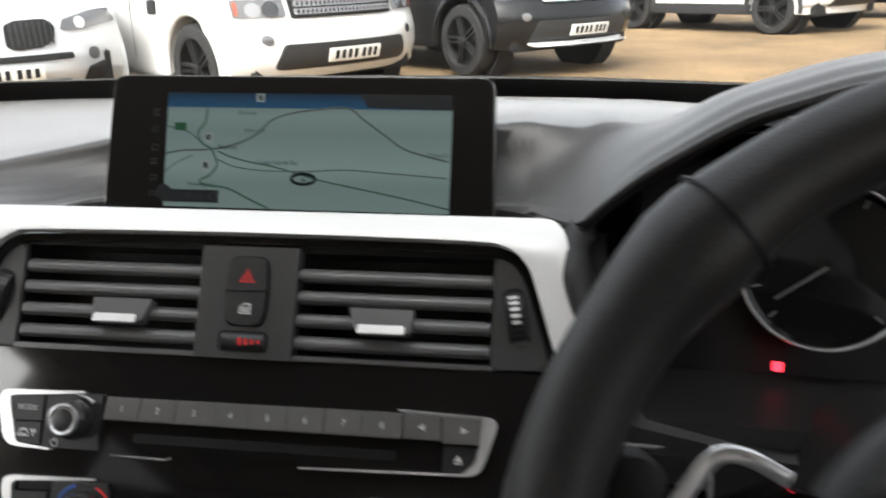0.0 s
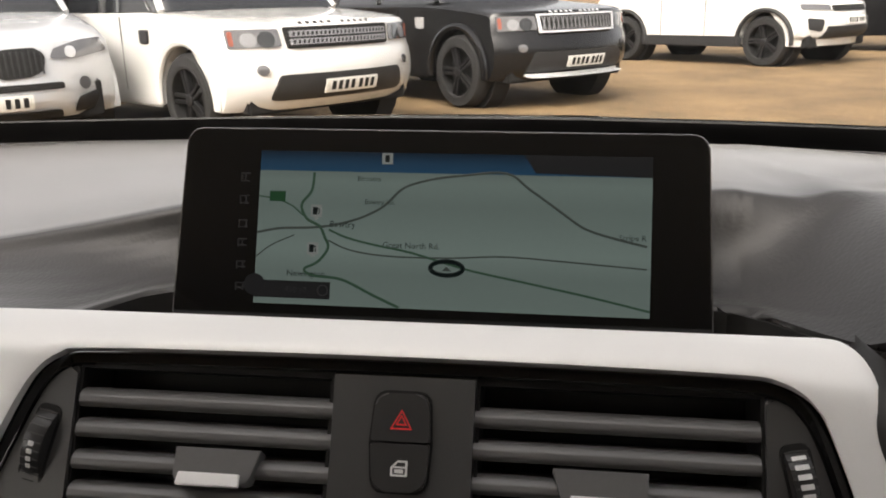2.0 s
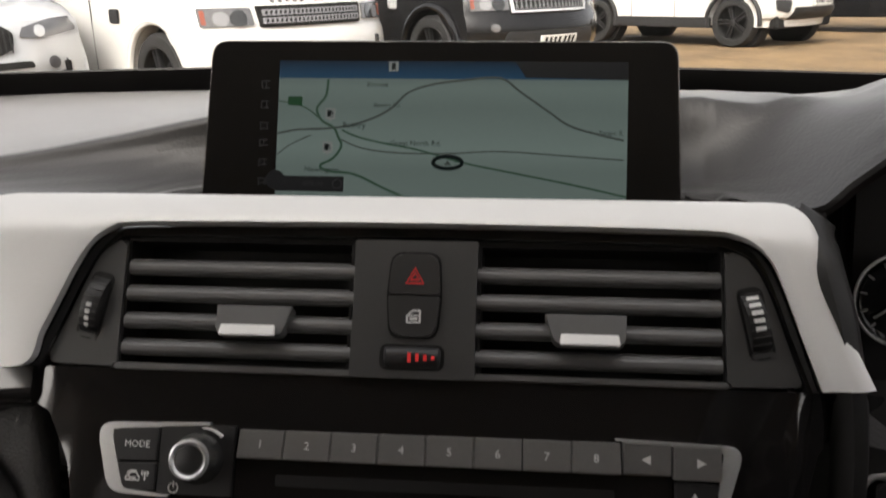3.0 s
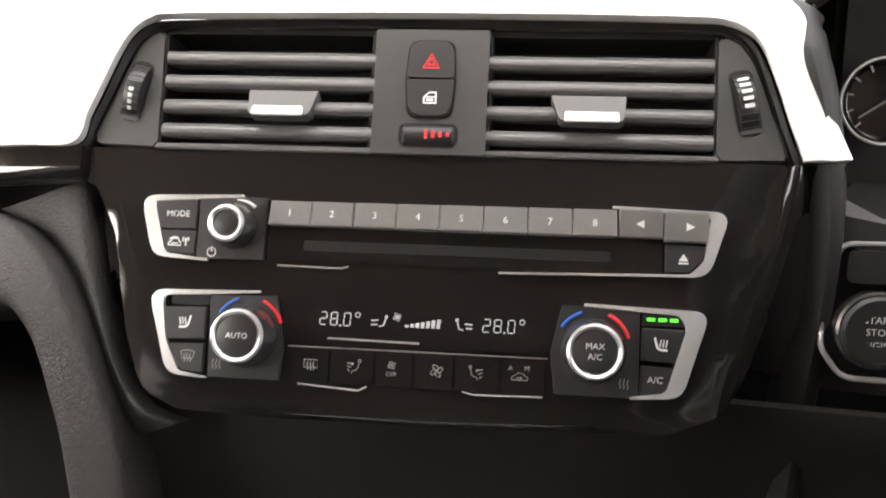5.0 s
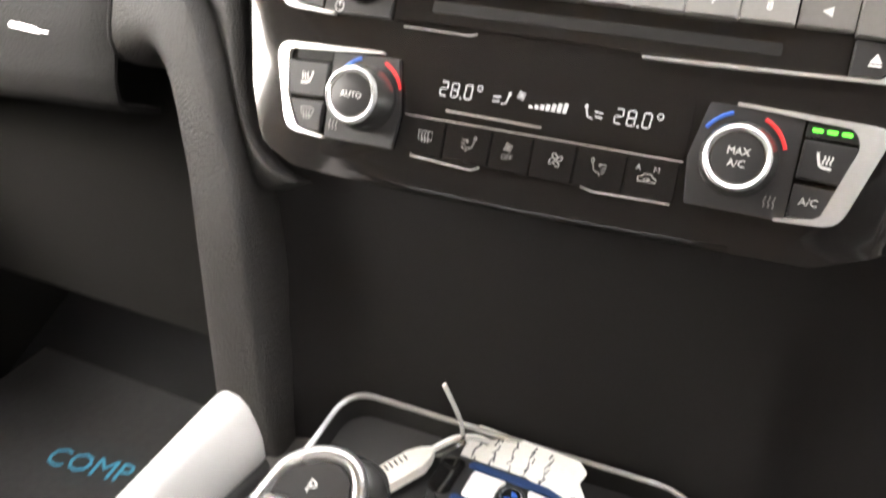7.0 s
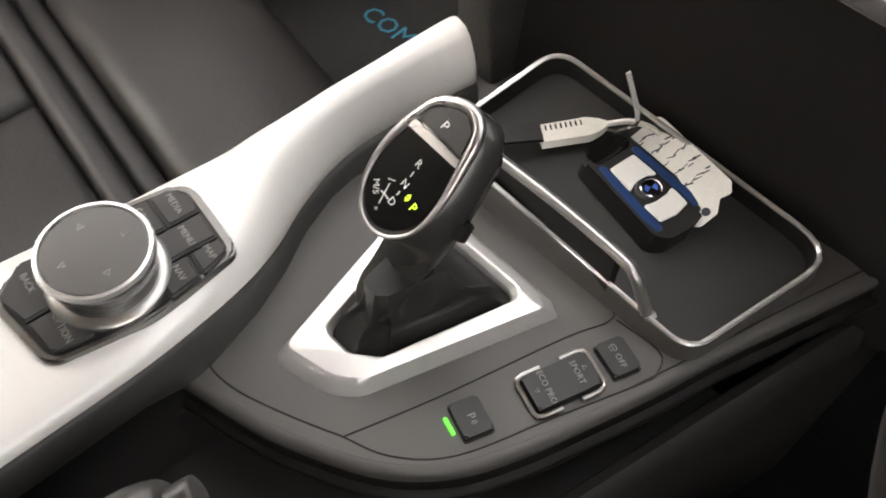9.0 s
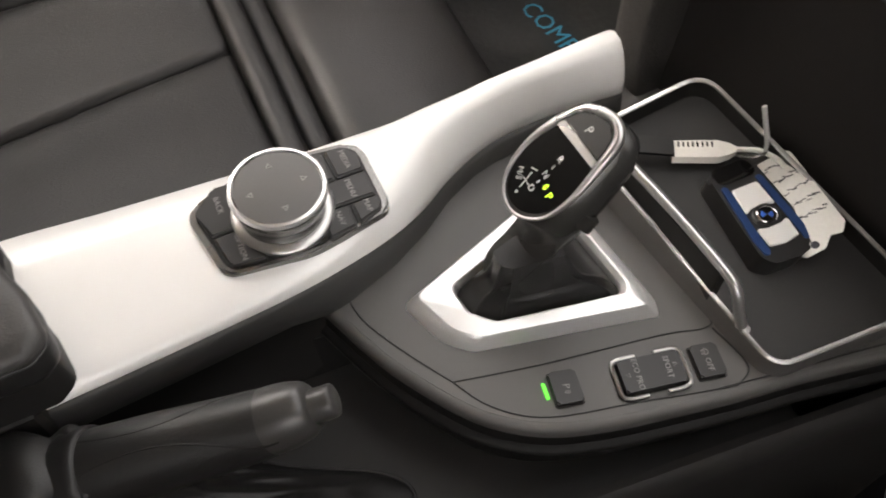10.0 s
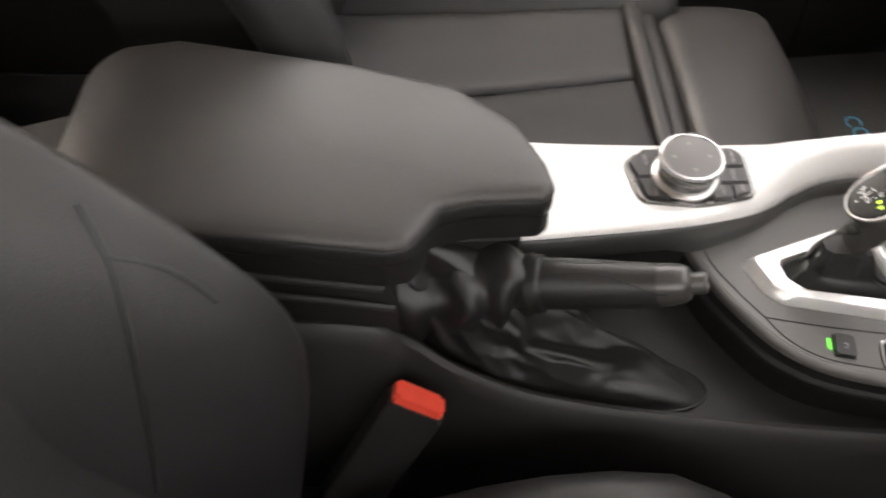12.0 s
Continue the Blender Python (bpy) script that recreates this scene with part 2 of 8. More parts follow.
REDLED = material("red_warning_lamp", (0.4, 0.01, 0.01), 0.4, emit=(1.0, 0.03, 0.05), strength=0.9)
LIME = material("lime_indicator", (0.2, 0.4, 0.02), 0.4, emit=(0.5, 0.9, 0.05), strength=0.16)
GLASS = clear_glass("window_glass", (0.93, 0.95, 0.94))


# ---- the dashboard's middle: a plane that leans back and turns a little to the driver ----
def plane_matrix(origin, yaw, recline, roll=0.0):
    """u to the right, v up the slope, w out towards the seats."""
    a, r = radians(yaw), radians(recline)
    U = Vector((math.cos(a), math.sin(a), 0))
    V = Vector((-math.sin(a) * math.sin(r), math.cos(a) * math.sin(r), math.cos(r)))
    m = Matrix((U, V, U.cross(V))).transposed().to_4x4()
    m.translation = origin
    return m @ Matrix.Rotation(radians(roll), 4, "Z")


MM = Matrix.Scale(0.001, 4)
STACK = plane_matrix((0.003, 0.576, 0.90), 2.0, 22.8, 0.35) @ MM
SCREEN = plane_matrix((0.0, 0.6775, 0.985), 2.2, 15.5) @ MM


def at(u, v, w=0.0, rz=0.0):
    return Matrix.Translation((u, v, w)) @ Matrix.Rotation(radians(rz), 4, "Z")


def rect(u0, v0, u1, v1):
    return [(u0, v0), (u1, v0), (u1, v1), (u0, v1)]


# -- dashboard body --
dash = thing("dashboard", "dark grey grained dashboard with satin silver trim and gloss black centre", "dashboard", at=(0, 0.75, 0.6))


def lerp_table(table, x):
    for (x0, *a), (x1, *b) in zip(table, table[1:]):
        if x <= x1:
            s = max(0.0, min(1.0, (x - x0) / (x1 - x0)))
            s = s * s * (3 - 2 * s)
            return [p + (q - p) * s for p, q in zip(a, b)]
    return list(table[-1][1:])


def curve_table(table):
    """Smooth columns over x: a function that gives all of them at a place."""
    dense = [smooth_path([(r[0], r[k], 0) for r in table], 8) for k in range(1, len(table[0]))]
    cols = [([p.x for p in d], [p.y for p in d]) for d in dense]
    return lambda x: [float(np.interp(x, a, b)) for a, b in cols]


# across the car: lower edge y and z, crease y and z, height at the windscreen
dash_profile = curve_table([(-0.80, 0.79, 0.930, 0.83, 0.950, 1.010), (-0.56, 0.735, 0.955, 0.775, 0.974, 1.0255), (-0.45, 0.690, 0.970, 0.748, 0.986, 1.029), (-0.30, 0.656, 0.981, 0.726, 1.0035, 1.033), (-0.215, 0.642, 0.984, 0.722, 1.0185, 1.035),
                            (-0.185, 0.653, 0.985, 0.724, 1.0245, 1.0355), (-0.155, 0.690, 0.991, 0.727, 1.0305, 1.036), (-0.12, 0.700, 0.992, 0.735, 1.036, 1.036), (0.0, 0.702, 0.992, 0.742, 1.041, 1.037), (0.136, 0.701, 0.9945, 0.742, 1.0445, 1.037),
                            (0.156, 0.683, 0.9955, 0.742, 1.045, 1.037), (0.172, 0.656, 0.9965, 0.742, 1.045, 1.037), (0.187, 0.630, 1.0, 0.742, 1.045, 1.037), (0.21, 0.630, 1.0, 0.742, 1.045, 1.036), (0.30, 0.630, 1.0, 0.742, 1.043, 1.033), (0.80, 0.650, 0.98, 0.742, 1.03, 1.0)])


def dash_line(x):
    """The top pad in section at x: a hollow face up to the crease, then the flat top to the windscreen."""
    by, bz, cy, cz, tz = dash_profile(x)
    bow = [(by + (cy - by) * math.sin(q * math.pi / 2), bz + (cz - 0.003 - bz) * (1 - math.cos(q * math.pi / 2))) for q in (0, 0.15, 0.3, 0.45, 0.6, 0.75, 0.88, 1.0)]
    return [(by - 0.0025, bz - 0.003)] + bow + [(cy + 0.002, cz - 0.0006), (cy + 0.006, cz + 0.0006), (cy + 0.014, cz + 0.001), (cy + 0.04, cz + 0.001), (0.92, cz + 0.35 * (tz - cz)), (1.05, cz + 0.7 * (tz - cz)), (1.184 + 0.05 * math.sin(math.pi * max(0.0, min(1.0, (x + 0.72) / 1.44))), tz)]


def dash_top(u, v):
    x = -0.78 + 0.9165 * u
    pts = dash_line(x)
    k = v * (len(pts) - 1)
    i = min(int(k), len(pts) - 2)
    s = k - i
    return Vector((x, pts[i][0] + (pts[i + 1][0] - pts[i][0]) * s, pts[i][1] + (pts[i + 1][1] - pts[i][1]) * s))


part("top_pad", sheet(dash_top, 72, 60, 0.004), DASH, dash, "grey grained top pad", sharp=60)
# the shaded drop below the pad's edge, put in as a strip of dark plastic
part("recess", sheet(lambda u, v: Vector((-0.19 + 0.38 * u, dash_profile(-0.19 + 0.38 * u)[0] + 0.001 - 0.004 * v, dash_profile(-0.19 + 0.38 * u)[1] - 0.002 - 0.030 * v)), 24, 2, 0.003), DARK, dash, "dark strip for the shade under the top pad")

# silver strip over the vents, running down both sides of them
VENT_EDGE = smooth_path([(-183, 25.5, 0), (-176.5, 41, 0), (-170, 57, 0), (-164, 72, 0), (-157.5, 84, 0), (-148, 91.3, 0), (-135, 93.8, 0), (-60, 95, 0), (0, 95.4, 0), (70, 95.2, 0), (132, 94.3, 0), (146, 92.3, 0), (156.5, 86.5, 0), (163, 76, 0), (168, 63, 0), (174, 44, 0), (180, 25.5, 0)], 6)
outer_rail = [(-560, 94, 0), (-430, 100.5, 0), (-300, 104, 0), (-215, 105.5, 0)] + [(x, 107, 0) for x in (-205, -198, -190, -183, -170, -152, -132, -60, 0, 70, 132, 152, 166)] + [(172, 105.5, 0), (176.5, 99, 0), (179.5, 82, 0), (186, 57, 0), (199, 25.5, 0)]
inner_rail = [(-560, 6, 0), (-430, 12.6, 0), (-300, 19.2, 0), (-215, 23.6, 0)] + [(-183, 25.5, 0), (-176.5, 41, 0), (-170, 57, 0), (-164, 72, 0), (-157.5, 84, 0), (-148, 91.3, 0), (-135, 93.8, 0), (-60, 95, 0), (0, 95.4, 0), (70, 95.2, 0), (132, 94.3, 0), (146, 92.3, 0), (154, 88.6, 0), (159, 84.2, 0), (162.5, 78.5, 0), (167.5, 65, 0), (173, 48, 0), (180.5, 25.5, 0)]
rail_a, rail_b = smooth_path(outer_rail, 6), smooth_path(inner_rail, 6)


def strip_face(u, v):
    """The strip's upper part bends forward into the dash, and it curves away to the left."""
    k = round(u * (len(rail_a) - 1))
    p = rail_a[k].lerp(rail_b[k], v)
    over = max(0.0, p.y - 86)
    left = max(0.0, -p.x - 190)
    return Vector((p.x, p.y, 5 - 0.028 * over * over - left * left * 0.0006 - 0.5 * max(0.0, v * 8 - 7) ** 2 - 1.2 * max(0.0, 1 - v * 8) ** 2))


band = sheet(strip_face, len(rail_a) - 1, 8, 6)
part("trim_strip", band, SILVER, dash, "satin silver trim strip", STACK, sharp=35)

# dark ledge between the strip and the display
part("ledge", sheet(lambda u, v: Vector((-0.192 + 0.378 * u, 0.618 + 0.085 * v, 0.990 - 0.014 * v)), 20, 4, 0.004), DARK, dash)

# gloss black field round the controls
gloss_pts = [(-184, 25), (184, 25), (203, 25), (214, 24), (196, 6), (181, 2), (176, -16), (160, -68), (148, -95), (120, -106), (48, -108), (-60, -109), (-120, -107), (-140, -98), (-150, -70), (-160, -20), (-172, 4), (-184, 10)]
field = prism(rpoly(gloss_pts, [1, 2, 4, 4, 10, 6, 20, 20, 14, 14, 60, 60, 14, 14, 30, 30, 5, 2], 4), -12, 1.0, 1.2, 3)
for n, cuts in (((1, 0, 0), (-176, -170, -164, -158, -152, -146, -140, 140, 146, 152, 158, 164, 170, 176, 182, 190, 198)), ((0, 1, 0), (-95, -80, -65, -50, -35, -20, -5))):
    for c in cuts:
        bmesh.ops.bisect_plane(field, geom=field.verts[:] + field.edges[:] + field.faces[:], plane_co=Vector(n) * c, plane_no=n)
for v in field.verts:
    # the fascia's upright edges roll back, and the strip beside it curves away to the left
    lim = lerp_table([(-110, 138, 140), (-98, 146, 140), (-68, 160, 151), (-16, 176, 162), (4, 182, 178), (25, 208, 196)], v.co.y)[0 if v.co.x > 0 else 1]
    v.co.z -= (0.08 if v.co.x > 0 else 0.02 * max(0.15, min(1.0, (v.co.y + 75) / 70))) * max(0.0, abs(v.co.x) - lim + 6) ** 2
part("fascia", field, FASCIA, dash, "gloss black fascia", STACK, sharp=30)

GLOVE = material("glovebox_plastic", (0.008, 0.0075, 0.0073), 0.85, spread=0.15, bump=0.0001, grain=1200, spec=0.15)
def side_strip(u, v):
    x = -560 + 380 * u
    top, low = 5.5 + 19.5 * min(1.0, u * 1.01), -16 + 25 * u
    left = max(0.0, -x - 190)
    return Vector((x, top + (low - top) * v, 0.6 - left * left * 0.0006 - 3.0 * max(0.0, v - 0.8) / 0.2))


part("fascia", sheet(side_strip, 30, 8, 5), FASCIA, dash, "gloss black strip under the silver trim", STACK, sharp=60)

# soft pads left of the fascia: a broad pad bends down to the console's trim, a hollow band runs between it and the fascia
def banded(rows, profile):
    """Sections from a row's first to its second point; profile: (part of the way, depth); rows: (first, second, depth)."""
    firsts, seconds = ([Vector(r[k]) for r in rows] for k in (0, 1))
    sections = []
    for a, b, w in zip(smooth_path([(p.x, p.y, r[2]) for p, r in zip(firsts, rows)], 5), smooth_path([(p.x, p.y, r[2]) for p, r in zip(seconds, rows)], 5), smooth_path([(0, 0, r[2]) for r in rows], 5)):
        sections.append([Vector((a.x + (b.x - a.x) * t, a.y + (b.y - a.y) * t, w.z + d)) for t, d in profile])
    return sections


pad_rows = [((-252, -9), (-252, -70), -8), ((-238, -10), (-240, -65), -4), ((-224, -14), (-231, -62), 0), ((-212, -20), (-224, -61), 3), ((-201, -29), (-217, -63), 5), ((-191, -40), (-211, -68), 6), ((-181, -56), (-204, -77), 6), ((-171, -76), (-198, -91), 5),
            ((-162, -99), (-193, -107), 3), ((-154, -121), (-188, -125), 0), ((-148, -147), (-184.5, -148), -5), ((-144, -170), (-182.5, -171), -12), ((-141.5, -200), (-182, -200), -24), ((-137, -230), (-180.5, -230), -35), ((-131, -275), (-178, -275), -52), ((-120, -340), (-174, -340), -78)]
pad_profile = [(0.06, -60), (-0.02, -22), (-0.01, -6), (0.015, -2), (0.05, -0.4), (0.12, 0.3), (0.3, 0.8), (0.5, 0.6), (0.7, -0.6), (0.83, -3), (0.93, -8), (0.985, -16), (1.0, -26), (0.96, -60)]
pad_rings = banded(pad_rows, pad_profile)
part("knee_pad", moved(loft(pad_rings), STACK), PADVINYL, dash, "grained knee pad beside the footwell", sharp=60)
part("pad_seam", tube([p + Vector((-1.2, 0, 0.2)) for p in pad_rings[0][2:12]], 1.3, 6), GAITER, dash, "dark seam across the pad", STACK)
band_rows = [((-232, -6), (-182, 8), 0), ((-222, -12), (-179, -14), 0), ((-208, -20), (-174, -36), 0), ((-195, -34), (-169, -54), 0), ((-183, -54), (-163, -73), 0), ((-172, -78), (-156, -89), 0), ((-164, -99), (-148, -102), -1), ((-157, -116), (-138, -111), -4), ((-148, -124), (-126, -116), -10)]
part("inner_pad", moved(loft(banded(band_rows, [(-0.15, -34), (-0.08, -17), (0.1, -15), (0.3, -12.5), (0.55, -8.5), (0.75, -5.8), (0.88, -5.2), (0.97, -6.4), (1.03, -10), (1.05, -20)])), STACK), PADVINYL, dash, "hollow grained band round the fascia", sharp=70)


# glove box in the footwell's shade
def glove_lid(u, v):
    x = -600 + 345 * u
    y, w = lerp_table([(0, -5, -40), (0.1, -6.5, -14), (0.18, -9, -7), (0.28, -14, -3.5), (0.4, -24, -2), (0.6, -50, -4), (0.78, -78, -9), (0.88, -88, -14), (0.94, -91, -22), (1, -89, -50)], v)
    left = max(0.0, -x - 190)
    return Vector((x, y - 0.05 * left, w - 6 - left * left * 0.0006 - 5 * max(0.0, u - 0.97) / 0.03))


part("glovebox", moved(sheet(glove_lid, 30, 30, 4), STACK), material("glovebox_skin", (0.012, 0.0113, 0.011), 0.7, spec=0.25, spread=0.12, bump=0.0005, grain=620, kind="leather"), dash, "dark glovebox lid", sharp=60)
# thin satin strip across the lid
part("glovebox_strip", moved(rbox(44, 2.8, 3, 1.0), at(-312, -61, -16, -3)), SATINRING, dash, "thin bright strip on the glovebox", STACK)
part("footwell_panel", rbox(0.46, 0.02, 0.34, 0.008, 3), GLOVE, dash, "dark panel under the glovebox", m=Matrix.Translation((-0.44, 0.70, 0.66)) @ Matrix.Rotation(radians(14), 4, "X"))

# lower face under the fascia, hollowed back to the tray
lows = [(0.585, 0.803), (0.585, 0.790), (0.590, 0.765), (0.597, 0.735), (0.602, 0.70), (0.603, 0.665), (0.601, 0.63), (0.596, 0.55)]


def lower_face(u, v):
    """Follows the tray's slanting back edge, and falls away beside it."""
    x = -0.165 + 0.50 * u
    y, z = lows[round(v * 7)]
    deep = max(0.0, (v - 0.15) / 0.85)
    return Vector((x, y - 0.012 * (2 * u - 1) ** 2 * (1 - deep) + deep * (0.25 * min(0.0, x - 0.108) + 0.3 * min(0.0, x + 0.085) + min(0.03, max(0.0, x - 0.125))), z))


part("lower_face", sheet(lower_face, 40, 7, 0.006), material("hollow_moulding", (0.0235, 0.0216, 0.0209), 0.7, spec=0.15, spread=0.1, bump=0.00008, grain=1500), dash, sharp=80)

# driver's side: padded surround of the instruments and the panel with the start button
bind = smooth_path([(0.196, 0.590, 0.70), (0.197, 0.587, 0.78), (0.199, 0.585, 0.86), (0.197, 0.588, 0.91), (0.1905, 0.594, 0.95), (0.184, 0.600, 0.974), (0.183, 0.611, 0.988), (0.188, 0.626, 0.9965)], 5)
rings = []
for k, p in enumerate(bind):
    q = bind[min(k + 1, len(bind) - 1)] - bind[max(k - 1, 0)]
    q.y = 0
    q.normalize()
    out = Vector((-q.z, 0, q.x))
    rings.append([p + out * o + Vector((0, y, 0)) for o, y in ((-0.010, 0.07), (-0.010, 0.008), (-0.006, -0.001), (0.0, -0.003), (0.006, 0.004), (0.007, 0.02), (0.003, 0.05), (-0.02, 0.05))])
part("instrument_surround", loft(rings), WELLGREY, dash, "dark upright surround of the instruments", sharp=60)

# the hood over the instruments grows out of the top pad: its front edge runs from the display down to a corner, then arches
hood_front = curve_table([(0.130, 0.702, 0.9940), (0.136, 0.701, 0.9945), (0.156, 0.683, 0.9955), (0.172, 0.656, 0.9965), (0.1868, 0.631, 1.000), (0.198, 0.630, 1.0105), (0.211, 0.630, 1.0215), (0.2235, 0.630, 1.0310), (0.236, 0.630, 1.0390), (0.248, 0.630, 1.0465), (0.260, 0.630, 1.0535), (0.2745, 0.630, 1.0610),
                          (0.30, 0.630, 1.070), (0.33, 0.630, 1.079), (0.37, 0.630, 1.085), (0.43, 0.630, 1.083), (0.50, 0.630, 1.062), (0.62, 0.630, 1.02)])


def lerp_line(pts, y):
    for (a, za), (b, zb) in zip(pts, pts[1:]):
        if y <= b:
            return za + (zb - za) * max(0.0, y - a) / (b - a)
    return pts[-1][1]


def ease(x):
    x = max(0.0, min(1.0, x))
    return x * x * (3 - 2 * x)


def hood(u, v):
    x = 0.1335 + 0.4865 * u ** 1.3
    fy, fz = hood_front(x)
    y = fy + (1.215 - fy) * v ** 1.7
    pad = lerp_line(dash_line(x), y)
    base = dash_profile(x)[1]
    far = ease((y - fy - 0.07) / 0.38)
    swell = lerp_table([(0, 0.0), (0.008, 0.0040), (0.03, 0.0085), (0.06, 0.0105), (0.10, 0.0085), (0.16, 0.0), (0.25, -0.010), (0.6, -0.02)], y - fy)[0]
    own = ease((x - 0.145) / 0.085)
    gap = 1.043 - fz
    rise = 0.5 * (gap + math.hypot(gap, 0.006)) * math.sin(math.pi / 2 * min(1.0, (y - fy) / 0.16))
    near = fz + rise + swell * ease((fz - 1.0) / 0.06)
    z = (1 - own) * (fz + (base - fz) * far + pad - base) + own * (near * (1 - far) + pad * far)
    return Vector((x, y, z + 0.0006))


part("instrument_hood", sheet(hood, 90, 70, 0.003), DASH, dash, "padded hood over the instruments", sharp=80)
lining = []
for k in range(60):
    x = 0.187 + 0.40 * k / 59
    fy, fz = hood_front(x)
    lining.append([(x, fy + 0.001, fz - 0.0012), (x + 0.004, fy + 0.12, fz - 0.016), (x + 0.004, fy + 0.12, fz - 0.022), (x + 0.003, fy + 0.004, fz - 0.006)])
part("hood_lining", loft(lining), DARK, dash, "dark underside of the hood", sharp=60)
part("top_pad", sheet(lambda u, v: Vector((0.60 + 0.18 * u, 0.66 + 0.555 * v, lerp_line(dash_line(0.60 + 0.18 * u), 0.66 + 0.555 * v) - 0.0005)), 6, 16, 0.004), DASH, dash, sharp=60)
part("side_panel", loft([[(x, y, z), (x, y + 0.05, z), (x, y + 0.08, z - h), (x, y + 0.02, z - h), (x, y - 0.004, z - 0.6 * h)] for x, y, z, h in ((0.178, 0.600, 0.905, 0.10), (0.21, 0.592, 0.90, 0.10), (0.30, 0.59, 0.885, 0.09), (0.78, 0.60, 0.88, 0.09))]), DASH, dash, "dark grained panel beside the steering column", sharp=50)
# -- air vents --
def vent_slat(width, m, parent):
    bm = prism(rpoly([(-16, -2.2), (0, -5.6), (4, -5.4), (6, -3.6), (5.7, -0.8), (3.8, 1.6), (0.5, 2.7), (-16, 3.2)], [0.5, 2, 2, 2, 2.5, 3, 3, 0.5], 4), -width / 2, width / 2)
    # section lies in (w, v): turn it so that its length runs along u
    part("slat", moved(bm, Matrix(((0, 0, 1, 0), (0, 1, 0, 0), (1, 0, 0, 0), (0, 0, 0, 1)))), SLAT, parent, m=m)


def air_vent(side):
    """side -1: the passenger's, 1: the driver's; mirrored but for the slider's place."""
    e = thing("air_vent", "black dashboard air vent with four slats and a chrome-edged slider", "air vent", "centre air vents", at=STACK @ Vector((side * 85, 55, 0)))
    mid = side * 85.5
    # dark throat behind the slats
    part("throat", moved(rbox(112, 62, 2, 0), at(mid, 56, -26)), DARK, e, m=STACK)
    part("throat_wall", moved(frame_prism(rect(mid - 56, 26, mid + 56, 90), rect(mid - 54.5, 28.5, mid + 54.5, 87), -25, 0), at(0, 0)), DARK, e, m=STACK)
    for v in (75.5, 62.8, 49.6, 36.8):
        vent_slat(113, STACK @ at(side * 83.2, v + (0.5 if side < 0 else 0.2), -4), e)
    # cheek with the thumb wheel
    cheek = [(side * 141, 26), (side * 141.5, 88.5), (side * 150, 85.5), (side * 157, 76), (side * 166, 54), (side * 176, 27)]
    lean = at(side * 154, 55.5) @ Matrix.Rotation(radians(side * 11), 4, "Z")
    part("cheek", prism(rpoly(cheek, [2, 3, 8, 12, 40, 3], 4), -6, 2.2, 1.5, 3), PANEL, e, "dark grey cheek panel", STACK)
    part("thumbwheel_slot", moved(prism(rpoly(rect(-5.8, -17, 5.8, 15.5), 3.5, 4), 1, 2.7, 0.5), lean), DARK, e, m=STACK)
    part("thumb_ledge", moved(prism(rpoly(rect(-5.4, -17, 5.4, -13.6), 1.5, 3), 1, 3.1, 0.6), lean), PANEL, e, m=STACK)
    wheel = lathe([(16.8, -4.6), (18.2, -4.2), (18.6, -2), (18.7, 0), (18.6, 2), (18.2, 4.2), (16.8, 4.6)], 48)
    tw = part("thumbwheel", moved(wheel, lean @ at(0, -0.5, -10) @ Matrix.Rotation(radians(90), 4, "Y")), BUTTON, e, "ribbed thumbwheel", STACK)
    for k in range(9):
        a = radians(-44 + 11 * k)
        part("rib", moved(rbox(8.6, 0.7, 0.6, 0.2), lean @ at(0, -0.5 + 18.7 * math.sin(a), -10 + 18.7 * math.cos(a)) @ Matrix.Rotation(-a, 4, "X")), PANEL, tw, m=STACK)
    for k in range(5 if side > 0 else 4):
        a = radians((34 - 11 * k) if side > 0 else (-2 - 10 * k))
        w = (5.4 - 0.2 * k if side > 0 else 2.6 - 0.2 * k)
        part("mark", moved(rbox(w, 2.0, 0.5, 0.15), lean @ at(0, -0.5 + 19 * math.sin(a), -10 + 19 * math.cos(a)) @ Matrix.Rotation(-a, 4, "X")), PRINT, tw, "white scale mark", STACK)
    # slider tab
    c = -75 if side < 0 else 79
    tab = [(-18.5, 7.5), (18, 7.5), (14.5, -5), (12.5, -6.5), (-15.5, -6.5), (-17.5, -5)] if side < 0 else [(-18.5, 7.5), (18.5, 7.5), (17.5, -5), (15.5, -6.5), (-12.5, -6.5), (-14.5, -5)]
    t = part("slider", prism(rpoly(tab, [0.6, 0.6, 3, 2, 2, 3], 3), -4, 3.4, 1.2, 3), TABGREY, e, "grey slider tab", STACK @ at(c, 48.5, 2) @ Matrix.Rotation(radians(-14), 4, "X"))
    o = -1.4 if side < 0 else 1.4
    part("strip", prism(rpoly([(o - 12.8, -2.2), (o + 12.8, -2.2), (o + 13.4, -7.6), (o - 13.4, -7.6)], 0.8, 2), 5.8, 7.2, 0.4), SILVER, t, "bright metal edge", STACK @ at(c, 44.6, 8.2) @ Matrix.Rotation(radians(-20), 4, "X") @ at(0, 4.4, -5.6))
    return e


